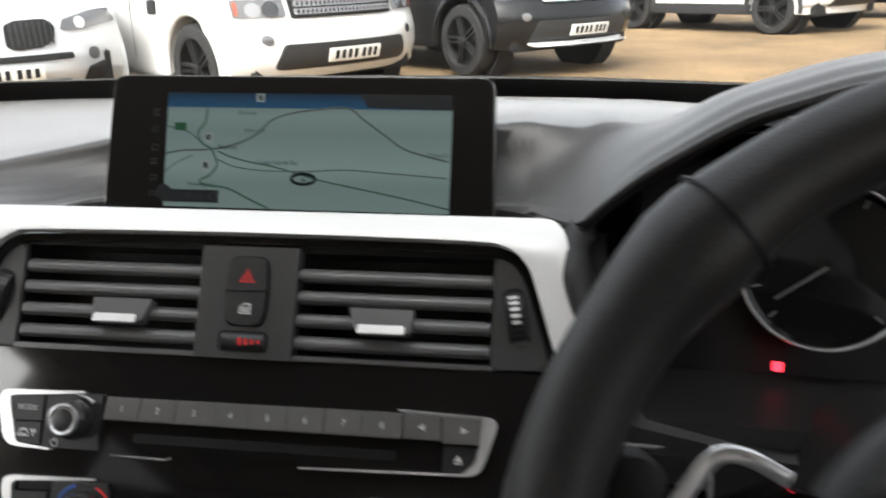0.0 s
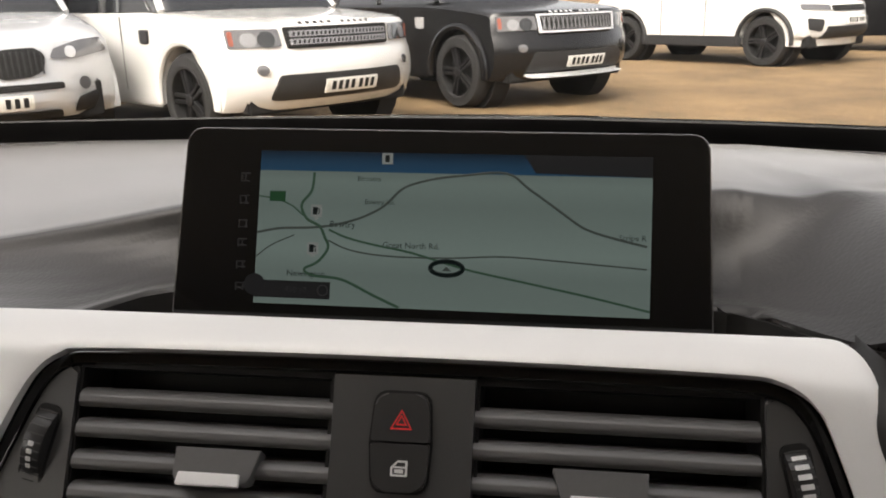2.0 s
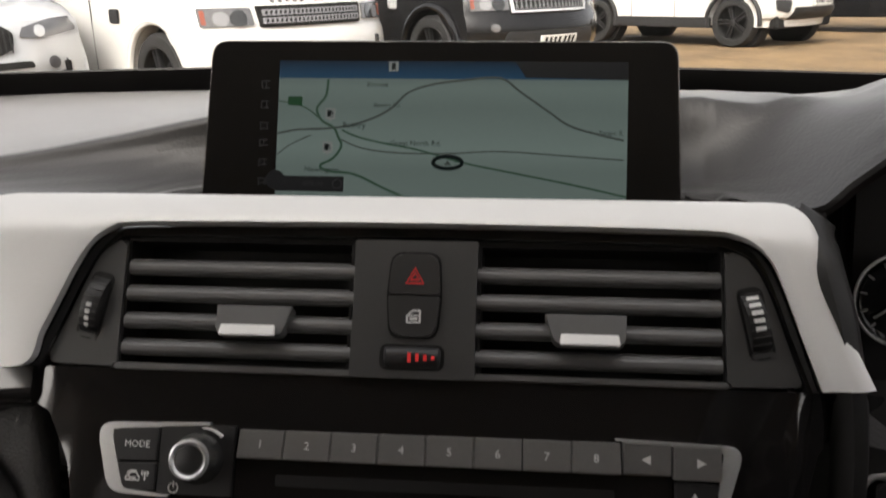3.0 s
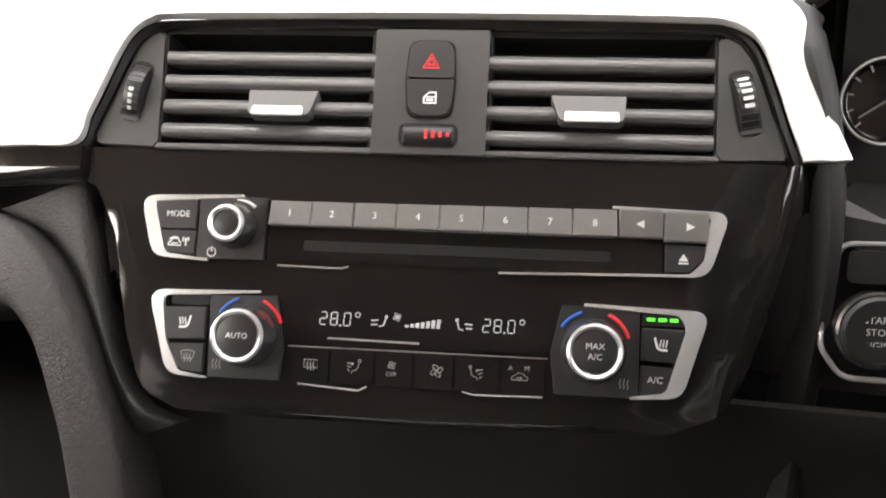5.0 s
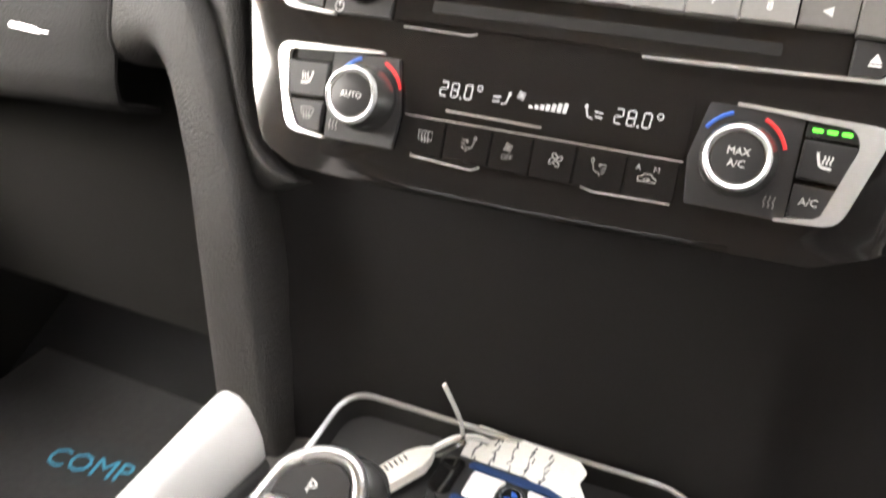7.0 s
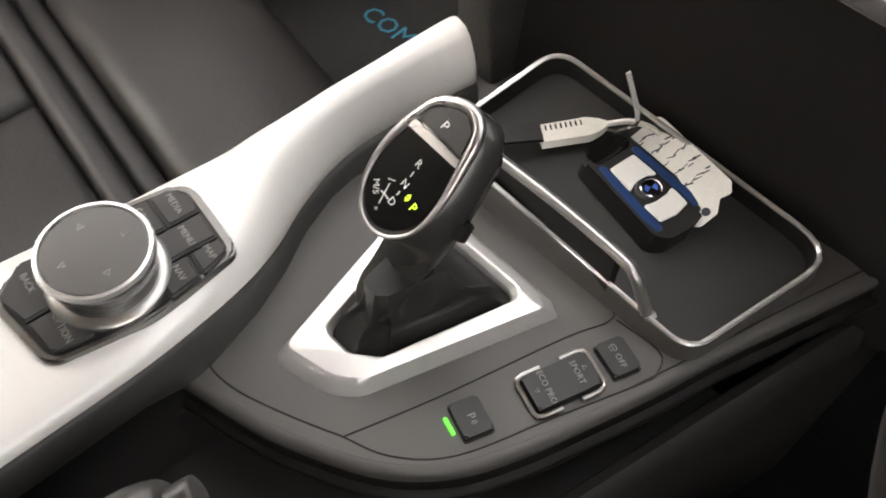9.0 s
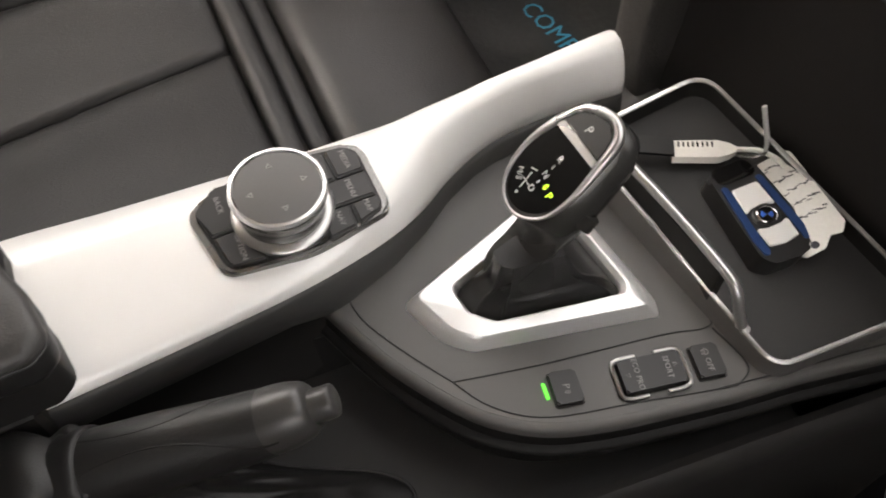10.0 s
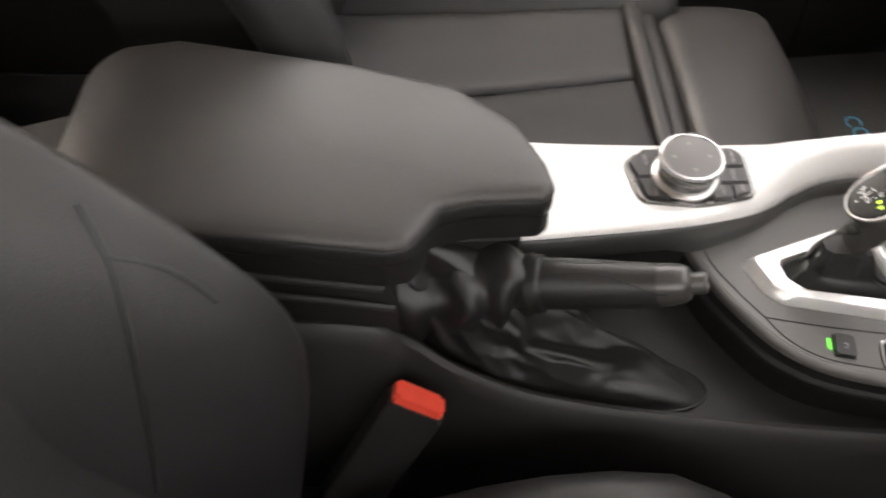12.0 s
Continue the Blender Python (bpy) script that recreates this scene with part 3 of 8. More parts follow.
air_vent(-1)
air_vent(1)
surround = thing("vent_surround", "gloss black frame round the centre air vents", "vent frame", at=STACK @ Vector((0, 55, 0)))
edge_in = []
for k, p in enumerate(VENT_EDGE):
    d = (VENT_EDGE[min(k + 1, len(VENT_EDGE) - 1)] - VENT_EDGE[max(k - 1, 0)]).normalized()
    edge_in.append(p + Vector((d.y, -d.x, 0)) * 5.6)
bars = []
for o, i in zip(VENT_EDGE, edge_in):
    bars.append([(o.x, o.y, -10), (o.x, o.y, 2.6), (o.lerp(i, 0.15).x, o.lerp(i, 0.15).y, 3.6), (o.lerp(i, 0.85).x, o.lerp(i, 0.85).y, 3.6), (i.x, i.y, 2.6), (i.x, i.y, -10)])
part("frame", loft(bars), GLOSS, surround, m=STACK, sharp=45)
part("lower_rail", moved(rbox(284, 3.0, 8, 0.8), at(0, 26.5, -1)), SLAT, surround, "grey lower rail", STACK)
part("backing", moved(rbox(352, 66, 3, 0), at(0, 56, -30)), DARK, surround, m=STACK)

# -- hazard and lock switches --
SWITCH = material("switch_cap_plastic", (0.036, 0.0345, 0.0335), 0.38, spread=0.08, bump=0.00003, grain=2500)
sw = thing("switch_panel", "dark grey switch panel with hazard and door lock buttons", "switch panel", at=STACK @ Vector((0, 55, 0)))
part("plate", prism(rpoly([(-28.6, 89), (-28.2, 58), (-28.6, 25), (29.2, 25), (29, 58), (29.4, 89)], [1, 30, 1, 1, 30, 1], 4), -14, 4.4, 1.0, 3), PANEL, sw, m=STACK)
part("recess", prism(rpoly([(-12.6, 62), (-11.2, 83.4), (12.2, 83.4), (13.4, 62), (12, 43), (-11, 43)], [4, 6, 6, 4, 6, 6], 5), 2, 4.7, 0.3), DARK, sw, m=STACK)
hb = part("hazard_button", prism(rpoly([(-11.6, 63.4), (-10.2, 82.3), (11.2, 82.3), (12.4, 63.4)], [1, 6, 6, 1], 5), 2, 7.0, 1.4, 3), SWITCH, sw, "black hazard light button", STACK)
lb = part("lock_button", prism(rpoly([(-11.7, 62.6), (-10, 44), (11, 44), (12.4, 62.6)], [1, 6, 6, 1], 5), 2, 6.8, 1.4, 3), SWITCH, sw, "black central locking button", STACK)
tri_o = [(-4.4, -3.4), (4.4, -3.4), (0, 4.4)]
for k, s in ((0, 1.0), (1, 0.52)):
    part("symbol", frame_prism([(x * s, y * s) for x, y in tri_o], [(x * (s - 0.17), y * (s - 0.17)) for x, y in tri_o], 0, 0.35), REDLIT, hb, "red warning triangle", STACK @ at(0.6, 71.5, 6.9))
car_icon = rpoly([(-3.4, -3), (3.4, -3), (3.4, 3.2), (-0.6, 3.2), (-3.4, 0.4)], 0.4, 2)
part("symbol", frame_prism(car_icon, [(x * 0.74, y * 0.74) for x, y in car_icon], 0, 0.35), PRINT, lb, "white door symbol", STACK @ at(0.6, 53, 6.7))
part("symbol", join(moved(rbox(3.6, 1.5, 0.4, 0), at(0, -1.0)), moved(rbox(5.6, 0.7, 0.4, 0), at(0, 0.5))), PRINT, lb, m=STACK @ at(0.6, 53, 6.75))
part("slider_recess", prism(rpoly(rect(-14.6, 28.6, 15.2, 40.4), 3.5, 4), 2.6, 4.8, 0.4), DARK, sw, m=STACK)
tl = part("temperature_roller", moved(lathe([(5, -13), (6, -12), (6.3, 0), (6, 12), (5, 13)], 24), at(0.4, 34.4, 1.4) @ Matrix.Rotation(radians(90), 4, "Y")), BUTTON, sw, "ribbed temperature roller", STACK)
for k in range(4):
    part("mark", moved(rbox(1.5, 4.4 - 0.9 * k, 0.4, 0), at(-0.5 + 3.6 * k, 34.4, 7.6)), REDLIT, tl, "red scale mark", STACK)

# -- audio panel --
KEYGREY = material("metallic_key_paint", (0.18, 0.172, 0.163), 0.3, metal=0.3, spread=0.06)
audio = thing("audio_panel", "gloss black radio panel with silver ends and numbered buttons", "radio", at=STACK @ Vector((0, -15, 0)))


def strokes(lines, r=0.3, z=0.0):
    """Flat strokes along lines in one plane, joined."""
    return join(*[tube([(x, y, z) for x, y in p], r, 5, flat=0.5) for p in lines])


def waves(xs, y0, y1, a=0.35):
    """Rising wavy lines, as in symbols of heat and air."""
    return [[(x + a * math.sin(2 * math.pi * k / 6), y0 + (y1 - y0) * k / 6) for k in range(7)] for x in xs]


def ring_line(x, y, rx, ry, turn=0.0, n=10):
    c, d = math.cos(radians(turn)), math.sin(radians(turn))
    return [(x + rx * math.cos(2 * math.pi * k / n) * c - ry * math.sin(2 * math.pi * k / n) * d, y + rx * math.cos(2 * math.pi * k / n) * d + ry * math.sin(2 * math.pi * k / n) * c) for k in range(n + 1)]


def petals(r):
    return [ring_line(r * 0.55 * math.cos(radians(a)), r * 0.55 * math.sin(radians(a)), r * 0.5, r * 0.28, a + 30) for a in (20, 110, 200, 290)]


HEATSEAT = [[(2.9, 3.2), (2.5, 1.2), (1.6, -1.4), (0.6, -2.2), (-2.8, -2.4)], [(3.3, 3.2), (2.9, 1.0), (2.0, -1.8), (0.6, -2.8), (-2.8, -2.9)]] + waves((-2.3, -0.9, 0.5), -1.2, 2.2)
FRONTHEAT = [[(-3.6, 2.3), (-1.8, 2.8), (0, 2.9), (1.8, 2.8), (3.6, 2.3), (2.5, -1.2), (-2.5, -1.2), (-3.6, 2.3)]] + waves((-1.5, 0, 1.5), -2.8, 1.4)
REARHEAT = [[(-3.4, 2.4), (3.4, 2.4), (3.4, -1.4), (-3.4, -1.4), (-3.4, 2.4)]] + waves((-1.5, 0, 1.5), -2.8, 1.4)
AIRSEAT = [ring_line(2.6, 2.9, 0.7, 0.7), [(2.4, 1.8), (1.6, -1.2), (0.4, -1.8), (-0.8, -2.0), (-1.3, -3.4)], [(-3.6, 1.7), (-0.4, 1.2)], [(-1.2, 1.9), (-0.3, 1.2), (-1.3, 0.6)], [(-3.6, 0.2), (-1.4, -0.6)], [(-3.4, -1.4), (-2.0, -2.4)]]
CARLOOP = [[(-3.8, -2.2), (-3.8, -0.6), (-2.4, -0.2), (-1.4, 1.0), (1.4, 1.0), (2.6, -0.2), (3.8, -0.6), (3.8, -2.2), (-3.8, -2.2)], [(-1.6, -1.2), (1.0, -1.2)], [(0.4, -0.6), (1.2, -1.2), (0.4, -1.8)]]


def silver_end(outline, parent, w0=0.5, w1=4.0, radii=None):
    part("bezel", prism(rpoly(outline, radii or [1, 7, 9, 1, 1, 3, 3, 1], 5), w0, w1, 1.0, 3), BRIGHT, parent, "satin silver end piece", STACK, sharp=45)


silver_end([(-92, 1.8), (-146.5, 0.2), (-138, -31), (-109, -32.6), (-109, -31.2), (-131, -29.2), (-139, -2.6), (-92, 0.4)], audio)
silver_end([(92, 2.2), (148, 0.4), (138, -31), (38, -33.2), (38, -32.2), (129, -29.8), (135.6, -23.4), (138.6, -2.2), (92, 0.9)], audio, radii=[1, 6, 10, 1, 1, 4, 6, 1, 1])
part("bezel", tube([(-73, -33.2, 1.6), (-40, -33.6, 1.6), (-36.5, -32.4, 1.6)], 0.55, 6), BRIGHT, audio, m=STACK)


def panel_button(name, outline, parent, w=4.4, r=0.8, text="", size=6.0, mat=BUTTON, tm=None, dx=0, dy=0):
    b = part(name, prism(rpoly(outline, r, 3), 0.6, w, 0.7, 3), mat, parent, m=STACK)
    if text:
        cx = sum(p[0] for p in outline) / len(outline)
        cy = sum(p[1] for p in outline) / len(outline)
        lettering(text, size, STACK @ at(cx + dx, cy + dy, w + 0.05), tm or PRINT, b, depth=0.1)
    return b


panel_button("mode_button", [(-138.6, -2.4), (-115.6, -1.2), (-115.6, -16.4), (-134.6, -16.8)], audio, text="MODE", size=4.3, dx=0.5)
mb = panel_button("media_button", [(-134.4, -17.6), (-115.6, -17.2), (-115.6, -29.6), (-130.6, -29.4)], audio)
part("symbol", moved(strokes([[(-4.6, -1.8), (-4.6, -0.4), (-3.4, 0.2), (-2.6, 1.6), (0.2, 1.6), (1.2, 0.2), (1.8, -0.4), (1.8, -1.8), (-4.6, -1.8)], [(-3.2, -0.8), (0.4, -0.8)], [(-4.2, 1.2), (-2.2, 2.4), (0.4, 2.2)], [(4.4, -2.0), (4.4, 1.0)], ring_line(4.4, 1.3, 0.4, 0.4), [(3.2, 2.4), (2.9, 1.3), (3.2, 0.2)], [(5.6, 2.4), (5.9, 1.3), (5.6, 0.2)]], 0.38), at(-125, -23.4, 4.45)), PRINT, mb, "white car and aerial symbol", STACK)
part("knob_field", prism(rpoly(rect(-115.2, -31, -79.6, 0.6), 1.2, 3), 0.4, 3.6, 0.6), BUTTON, audio, m=STACK)
for k in range(8):
    u = -77.6 + 21.57 * k
    wedge = prism(rpoly(rect(u - 0.2, -13.4, u + 21.1, -0.6 + 0.12 * k), 0.8, 3), 0.6, 4.2, 0.7, 3)
    for v in wedge.verts:
        if v.co.z > 1.5:
            v.co.z += max(0.0, (-v.co.y - 5) * 0.34)
    sb = part("station_button", wedge, KEYGREY, audio, m=STACK)
    lettering(str(k + 1), 5.2, STACK @ at(u + 10.4, -7.0, 5.85) @ Matrix.Rotation(radians(-12.6), 4, "X"), PRINT, sb, depth=0.1)
pb = panel_button("skip_button", rect(95.2, -13.2, 116.3, 0.6), audio, w=5.0, mat=KEYGREY)
nb = panel_button("skip_button", rect(116.8, -14.6, 137.6, 0.2), audio, w=5.0, mat=KEYGREY)
part("symbol", prism([(103.2, -6.6), (107.2, -4.6), (107.2, -8.6)], 4.9, 5.3), PRINT, pb, "white arrow", STACK)
part("symbol", prism([(131.0, -7.2), (127.0, -5.2), (127.0, -9.2)], 4.9, 5.3), PRINT, nb, "white arrow", STACK)
eb = panel_button("eject_button", [(117.6, -15.4), (137.2, -16.0), (134.6, -23.4), (129, -28.8), (117.6, -29.6)], audio, w=3.4)
part("symbol", prism([(123.8, -23.6), (128.4, -23.6), (126.1, -20)], 3.3, 3.7), PRINT, eb, "white eject symbol", STACK)
part("symbol", moved(rbox(4.6, 0.8, 0.4, 0), at(126.1, -24.6, 3.5)), PRINT, eb, m=STACK)
part("slot_panel", prism(rpoly(rect(-79, -31.0, 117.0, -14.4), 1, 2), 0.4, 2.4, 0.6), FASCIA, audio, m=STACK)
part("disc_slot", prism(rpoly(rect(-60, -25.4, 92, -20.2), 1, 2), 1.8, 2.7, 0.2), DARK, audio, m=STACK)


def knob(u, v, r, h, parent, face=BUTTON, ring=BRIGHT):
    k = part("knob", lathe([(r + 3.4, 0), (r + 3.2, h * 0.3), (r + 1.4, h * 0.75), (r + 0.6, h)], 48), SMOKE, parent, "dark metal knob skirt", STACK @ at(u, v, 2))
    part("ring", lathe([(r - 1.9, h - 1), (r + 0.6, h - 1), (r + 0.9, h - 0.2), (r + 0.5, h + 0.9), (r - 0.4, h + 1.3), (r - 1.3, h + 0.9), (r - 1.9, h - 0.2)], 48), ring, k, "bright metal ring", STACK @ at(u, v, 2))
    part("face", lathe([(r - 1.9, h - 1), (r - 1.9, h - 0.2), (r - 2.6, h + 0.1), (0, h + 0.1)], 40), face, k, m=STACK @ at(u, v, 2))
    return k


knob(-96, -14.4, 8.4, 14, audio)
part("volume_arc", tube([(-94.5 + 12.6 * math.cos(radians(a)), -13.6 + 12.6 * math.sin(radians(a)), 3.8) for a in range(46, 100, 6)], [0.3 + 0.09 * k for k in range(9)][::-1], 6), PRINT, audio, m=STACK)
part("power_mark", moved(rbox(0.6, 2.6, 0.4, 0), at(-107, -26.4, 3.8)), PRINT, audio, m=STACK)
part("power_symbol", tube([(-107 + 2.2 * math.cos(radians(a)), -28 + 2.2 * math.sin(radians(a)), 3.8) for a in range(110, 431, 20)], 0.3, 5), PRINT, audio, m=STACK)

# -- climate panel --
clim = thing("climate_panel", "gloss black climate control panel with two dials and a lit display", "climate control", at=STACK @ Vector((0, -70, 0)))
silver_end([(-80, -46.4), (-138.4, -47.8), (-126, -89.6), (-105, -91.2), (-105, -90.2), (-119.8, -87.8), (-127.4, -73), (-130.6, -50.6), (-80, -47.7)], clim, radii=[1, 7, 9, 1, 1, 3, 6, 3, 1])
silver_end([(80, -45.6), (139.2, -47.4), (126.6, -88.6), (102.5, -90.2), (102.5, -88.8), (119, -86.4), (128.6, -54.5), (124, -49.6), (80, -46.9)], clim, radii=[1, 6, 9, 1, 1, 3, 6, 3, 1])
for pts in (((-58, -88, 1.8), (-58.6, -91.4, 1.8), (-28, -93.2, 1.8), (-24, -91, 1.8)), ((23, -90.8, 1.8), (28, -92.2, 1.8), (61.5, -91.6, 1.8), (61.8, -89, 1.8))):
    part("bezel", tube(pts, 0.5, 6), BRIGHT, clim, m=STACK)
for side in (-1, 1):
    lo, hi = (-127, -105) if side < 0 else (106.5, 129)
    heat = [(-129.4, -56.4), (-107.2, -55.6), (-107, -71.8), (-126.6, -72.4)] if side < 0 else [(107.6, -56), (127.6, -56.4), (123.6, -72.2), (107.4, -71.6)]
    a = panel_button("seat_heat_button", heat, clim, w=4.2)
    part("symbol", moved(strokes([[(x * -side, y) for x, y in p] if side > 0 else p for p in HEATSEAT], 0.34), at(-118 if side < 0 else 116.6, -63.6, 4.35)), PRINT, a, "heated seat symbol", STACK)
    low = [(-126, -74.6), (-107.2, -74), (-107.4, -88.4), (-118.6, -87.6)] if side < 0 else [(107.4, -73.8), (123, -74.4), (118.6, -86.6), (107.2, -87.6)]
    b = panel_button("lower_button", low, clim, w=3.6, text="" if side < 0 else "A/C", size=4.4)
    if side < 0:
        part("symbol", moved(strokes(FRONTHEAT, 0.3), at(-115.4, -80.6, 3.7)), PALEPRINT, b, "windscreen heat symbol", STACK)
    part("indicator_recess", prism(rpoly(rect(lo + 1, -55, hi - 1, -49.2), 1, 2), 0.6, 3.0, 0.3), DARK, clim, m=STACK)
    if side > 0:
        for k in range(3):
            part("indicator", moved(rbox(3.9, 1.6, 0.6, 0.2), at(111.6 + 5.4 * k, -52.0, 3.2)), GREENLED, clim, "lit green bar", STACK)
    cu = -85.4 if side < 0 else 84.6
    cv = -69.2 if side < 0 else -68.4
    fld = [(-106.4, -49.4), (-71.4, -48.6), (-66.6, -74), (-68, -90.4), (-104.6, -90.4)] if side < 0 else [(69.4, -46.8), (106.6, -47.6), (106.6, -89.6), (67, -89.6), (64.6, -70)]
    part("dial_field", prism(rpoly(fld, 1.5, 3), 0.4, 3.2, 0.6), BUTTON, clim, m=STACK)
    k = knob(cu, cv, 12.3, 17, clim)
    if side < 0:
        lettering("AUTO", 3.9, STACK @ at(cu, cv, 19.2), PRINT, k, depth=0.05)
    else:
        lettering("MAX", 4.1, STACK @ at(cu, cv + 2.4, 19.2), PRINT, k, depth=0.05)
        lettering("A/C", 4.1, STACK @ at(cu, cv - 2.4, 19.2), PRINT, k, depth=0.05)
    for a0, a1, mt, nm in ((108, 148, BLUEPRINT, "blue cold mark"), (18, 66, REDPRINT, "red warm mark")):
        part("scale_arc", tube([(cu + 17.6 * math.cos(radians(a)), cv + 17.6 * math.sin(radians(a)) + 1.6, 3.4) for a in range(a0, a1 + 1, 4)], 0.8, 6), mt, clim, nm, STACK)
    # heat symbol by the dial
    part("symbol", join(*[tube([(cu + side * 15 + 1.8 * q + 0.4 * math.sin(2.2 * j), cv - 17 + 1.2 * j, 3.4) for j in range(5)], 0.25, 5) for q in (-1, 0, 1)]), PALEPRINT, clim, "grey heat symbol", STACK)
part("display_glass", prism(rpoly(rect(-66, -71.6, 64, -47.4), 1, 2), 0.4, 2.2, 0.5), FASCIA, clim, "black display window", STACK)


def seven(ch, u, v, h, mt, parent):
    """A digit of seven bars."""
    on = {"2": "abged", "8": "abcdefg", "0": "abcdef", ".": "p"}[ch]
    w = h * 0.52
    bars = dict(a=(0, h / 2, 0), d=(0, -h / 2, 0), g=(0, 0, 0), b=(w / 2, h / 4, 1), c=(w / 2, -h / 4, 1), f=(-w / 2, h / 4, 1), e=(-w / 2, -h / 4, 1))
    bms = [moved(rbox(1.0, 1.0, 0.3, 0), at(u - w * 0.1, v - h / 2, 2.3))] if on == "p" else [moved(rbox(0.62 if up else w * 0.8, h * 0.42 if up else 0.62, 0.3, 0), at(u + x + 0.06 * y, v + y, 2.3)) for x, y, up in (bars[c] for c in on)]
    part("digit", join(*bms), LIT, parent, "lit digit", STACK)


for base in (-47.5, 33.5):
    for ch, du in (("2", 0), ("8", 5.4), (".", 8.9), ("0", 12)):
        seven(ch, base + du, -58.6, 6.2, LIT, clim)
    part("degree_sign", strokes([ring_line(base + 17.2, -56.2, 1.2, 1.2)], 0.28, 2.3), LIT, clim, m=STACK)
for base, f in ((-21, 1), (24, -1)):
    part("seat_symbol", moved(strokes([ring_line(5.0 * f, 2.6, 0.5, 0.5), [(4.8 * f, 1.6), (3.8 * f, -1.6), (1.6 * f, -2.2)], [(-2.6 * f, 0.6), (1.2 * f, 0.9)], [(-2.6 * f, -1.4), (0.6 * f, -1.2)]], 0.42), at(base, -59.2, 2.3)), LIT, clim, "lit seat symbol", STACK)
part("fan_symbol", moved(strokes(petals(2.0), 0.22), at(-10.6, -56.4, 2.3)), LIT, clim, m=STACK)
for k in range(7):
    part("fan_bar", moved(rbox(1.9, 1.2 + 0.55 * k, 0.3, 0), at(-5.6 + 2.6 * k, -60.6 + 0.28 * k, 2.3, -8)), LIT, clim, "lit fan speed bar", STACK)
edges = [-64, -43, -20.5, -1.2, 18.8, 41, 63]
icons = [(-52.4, REARHEAT), (-30.6, AIRSEAT), (-12, petals(2.0)), (10.2, petals(3.2)), (29, [[(-x, y) for x, y in p] for p in AIRSEAT]), (50.4, CARLOOP)]
for k, (cu, lines) in enumerate(icons):
    fb = panel_button("function_button", rect(edges[k] + 0.25, -90.2 + (0 if k in (0, 1) else -0.8), edges[k + 1] - 0.25, -74.2), clim, w=2.6, r=0.6, mat=FASCIA)
    part("symbol", moved(strokes(lines, 0.26), at(cu, -80 if k == 2 else -81.6, 2.75)), PALEPRINT, fb, "grey function symbol", STACK)
    if k == 2:
        lettering("OFF", 3.2, STACK @ at(cu, -84.4, 2.75), PALEPRINT, fb, depth=0.05)
    if k == 5:
        for ch, du in (("A", -4.4), ("M", 3.4)):
            lettering(ch, 3.6, STACK @ at(cu + du, -78.4, 2.75), PALEPRINT, fb, depth=0.05)
part("seam", moved(rbox(128, 0.6, 0.5, 0), at(-0.5, -73.0, 2.3)), SATINRING, clim, m=STACK)
# the ridge's sky reflection, drawn as a pale metal bar
part("reflection_line", moved(rbox(46, 1.0, 0.5, 0.2), at(-22, -68.6, 2.25, -0.6)), SATINRING, clim, "thin bright bar drawn as the reflection under the display", STACK)
part("lower_lip", tube([(-90, -105.2, 1.5), (-60, -106.8, 1.9), (0, -107.2, 2.2), (48, -106.2, 1.9), (88, -104.8, 1.4)], 0.8, 6), GLOSS, clim, m=STACK)

# -- map display --
disp = thing("navigation_display", "wide black dashboard display showing a pale green road map", "display", at=SCREEN @ Vector((0, 0, 0)))
face = rpoly([(-132.5, 0), (-129.5, 95), (129.5, 95), (132.5, 0)], [2, 9, 9, 2], 6)
part("housing", prism(face, -16, -0.5, 1.5, 3, both=True), DARK, disp, "black display housing", SCREEN)
part("front_glass", prism(face, -0.4, 0.4, 0.3, 2), GLOSS, disp, "gloss black glass front", SCREEN)
part("edge", tube([(x, y, 0.0) for x, y in face], 0.55, 6, closed=True), SMOKE, disp, "thin metal edge", SCREEN)


def glow(name, color, strength, rough=0.35):
    return material(name, tuple(c * 0.06 for c in color), rough, spread=0.04, scale=12, emit=color, strength=strength, rough_spread=0.02, spec=0.12)


def graded(mat, z0, z1, stops):
    """Lets the lit picture's brightness change up the panel; stops: (0 to 1 from z0 to z1, share)."""
    nt = mat.node_tree
    co, sep, rng, ramp, mul = (nt.nodes.new(n) for n in ("ShaderNodeTexCoord", "ShaderNodeSeparateXYZ", "ShaderNodeMapRange", "ShaderNodeValToRGB", "ShaderNodeMath"))
    rng.inputs["From Min"].default_value, rng.inputs["From Max"].default_value = z0, z1
    els = ramp.color_ramp.elements
    while len(els) < len(stops):
        els.new(0.5)
    for e, (pos, share) in zip(els, stops):
        e.position, e.color = pos, (share, share, share, 1)
    p = nt.nodes["Principled BSDF"]
    mul.operation = "MULTIPLY"
    mul.inputs[1].default_value = p.inputs["Emission Strength"].default_value
    L = nt.links.new
    L(co.outputs["Object"], sep.inputs[0])
    L(sep.outputs["Z"], rng.inputs["Value"])
    L(rng.outputs[0], ramp.inputs[0])
    L(ramp.outputs[0], mul.inputs[0])
    L(mul.outputs[0], p.inputs["Emission Strength"])
    return mat


def map_land():
    """The map's ground, paler and darker in soft level bands as the lit panel shows it."""
    return graded(glow("map_ground", (0.29, 0.41, 0.385), 0.068), 0.991, 1.057, [(0.0, 0.95), (0.25, 0.85), (0.42, 1.1), (0.55, 0.98), (0.75, 0.8), (0.92, 0.95), (1.0, 0.7)])


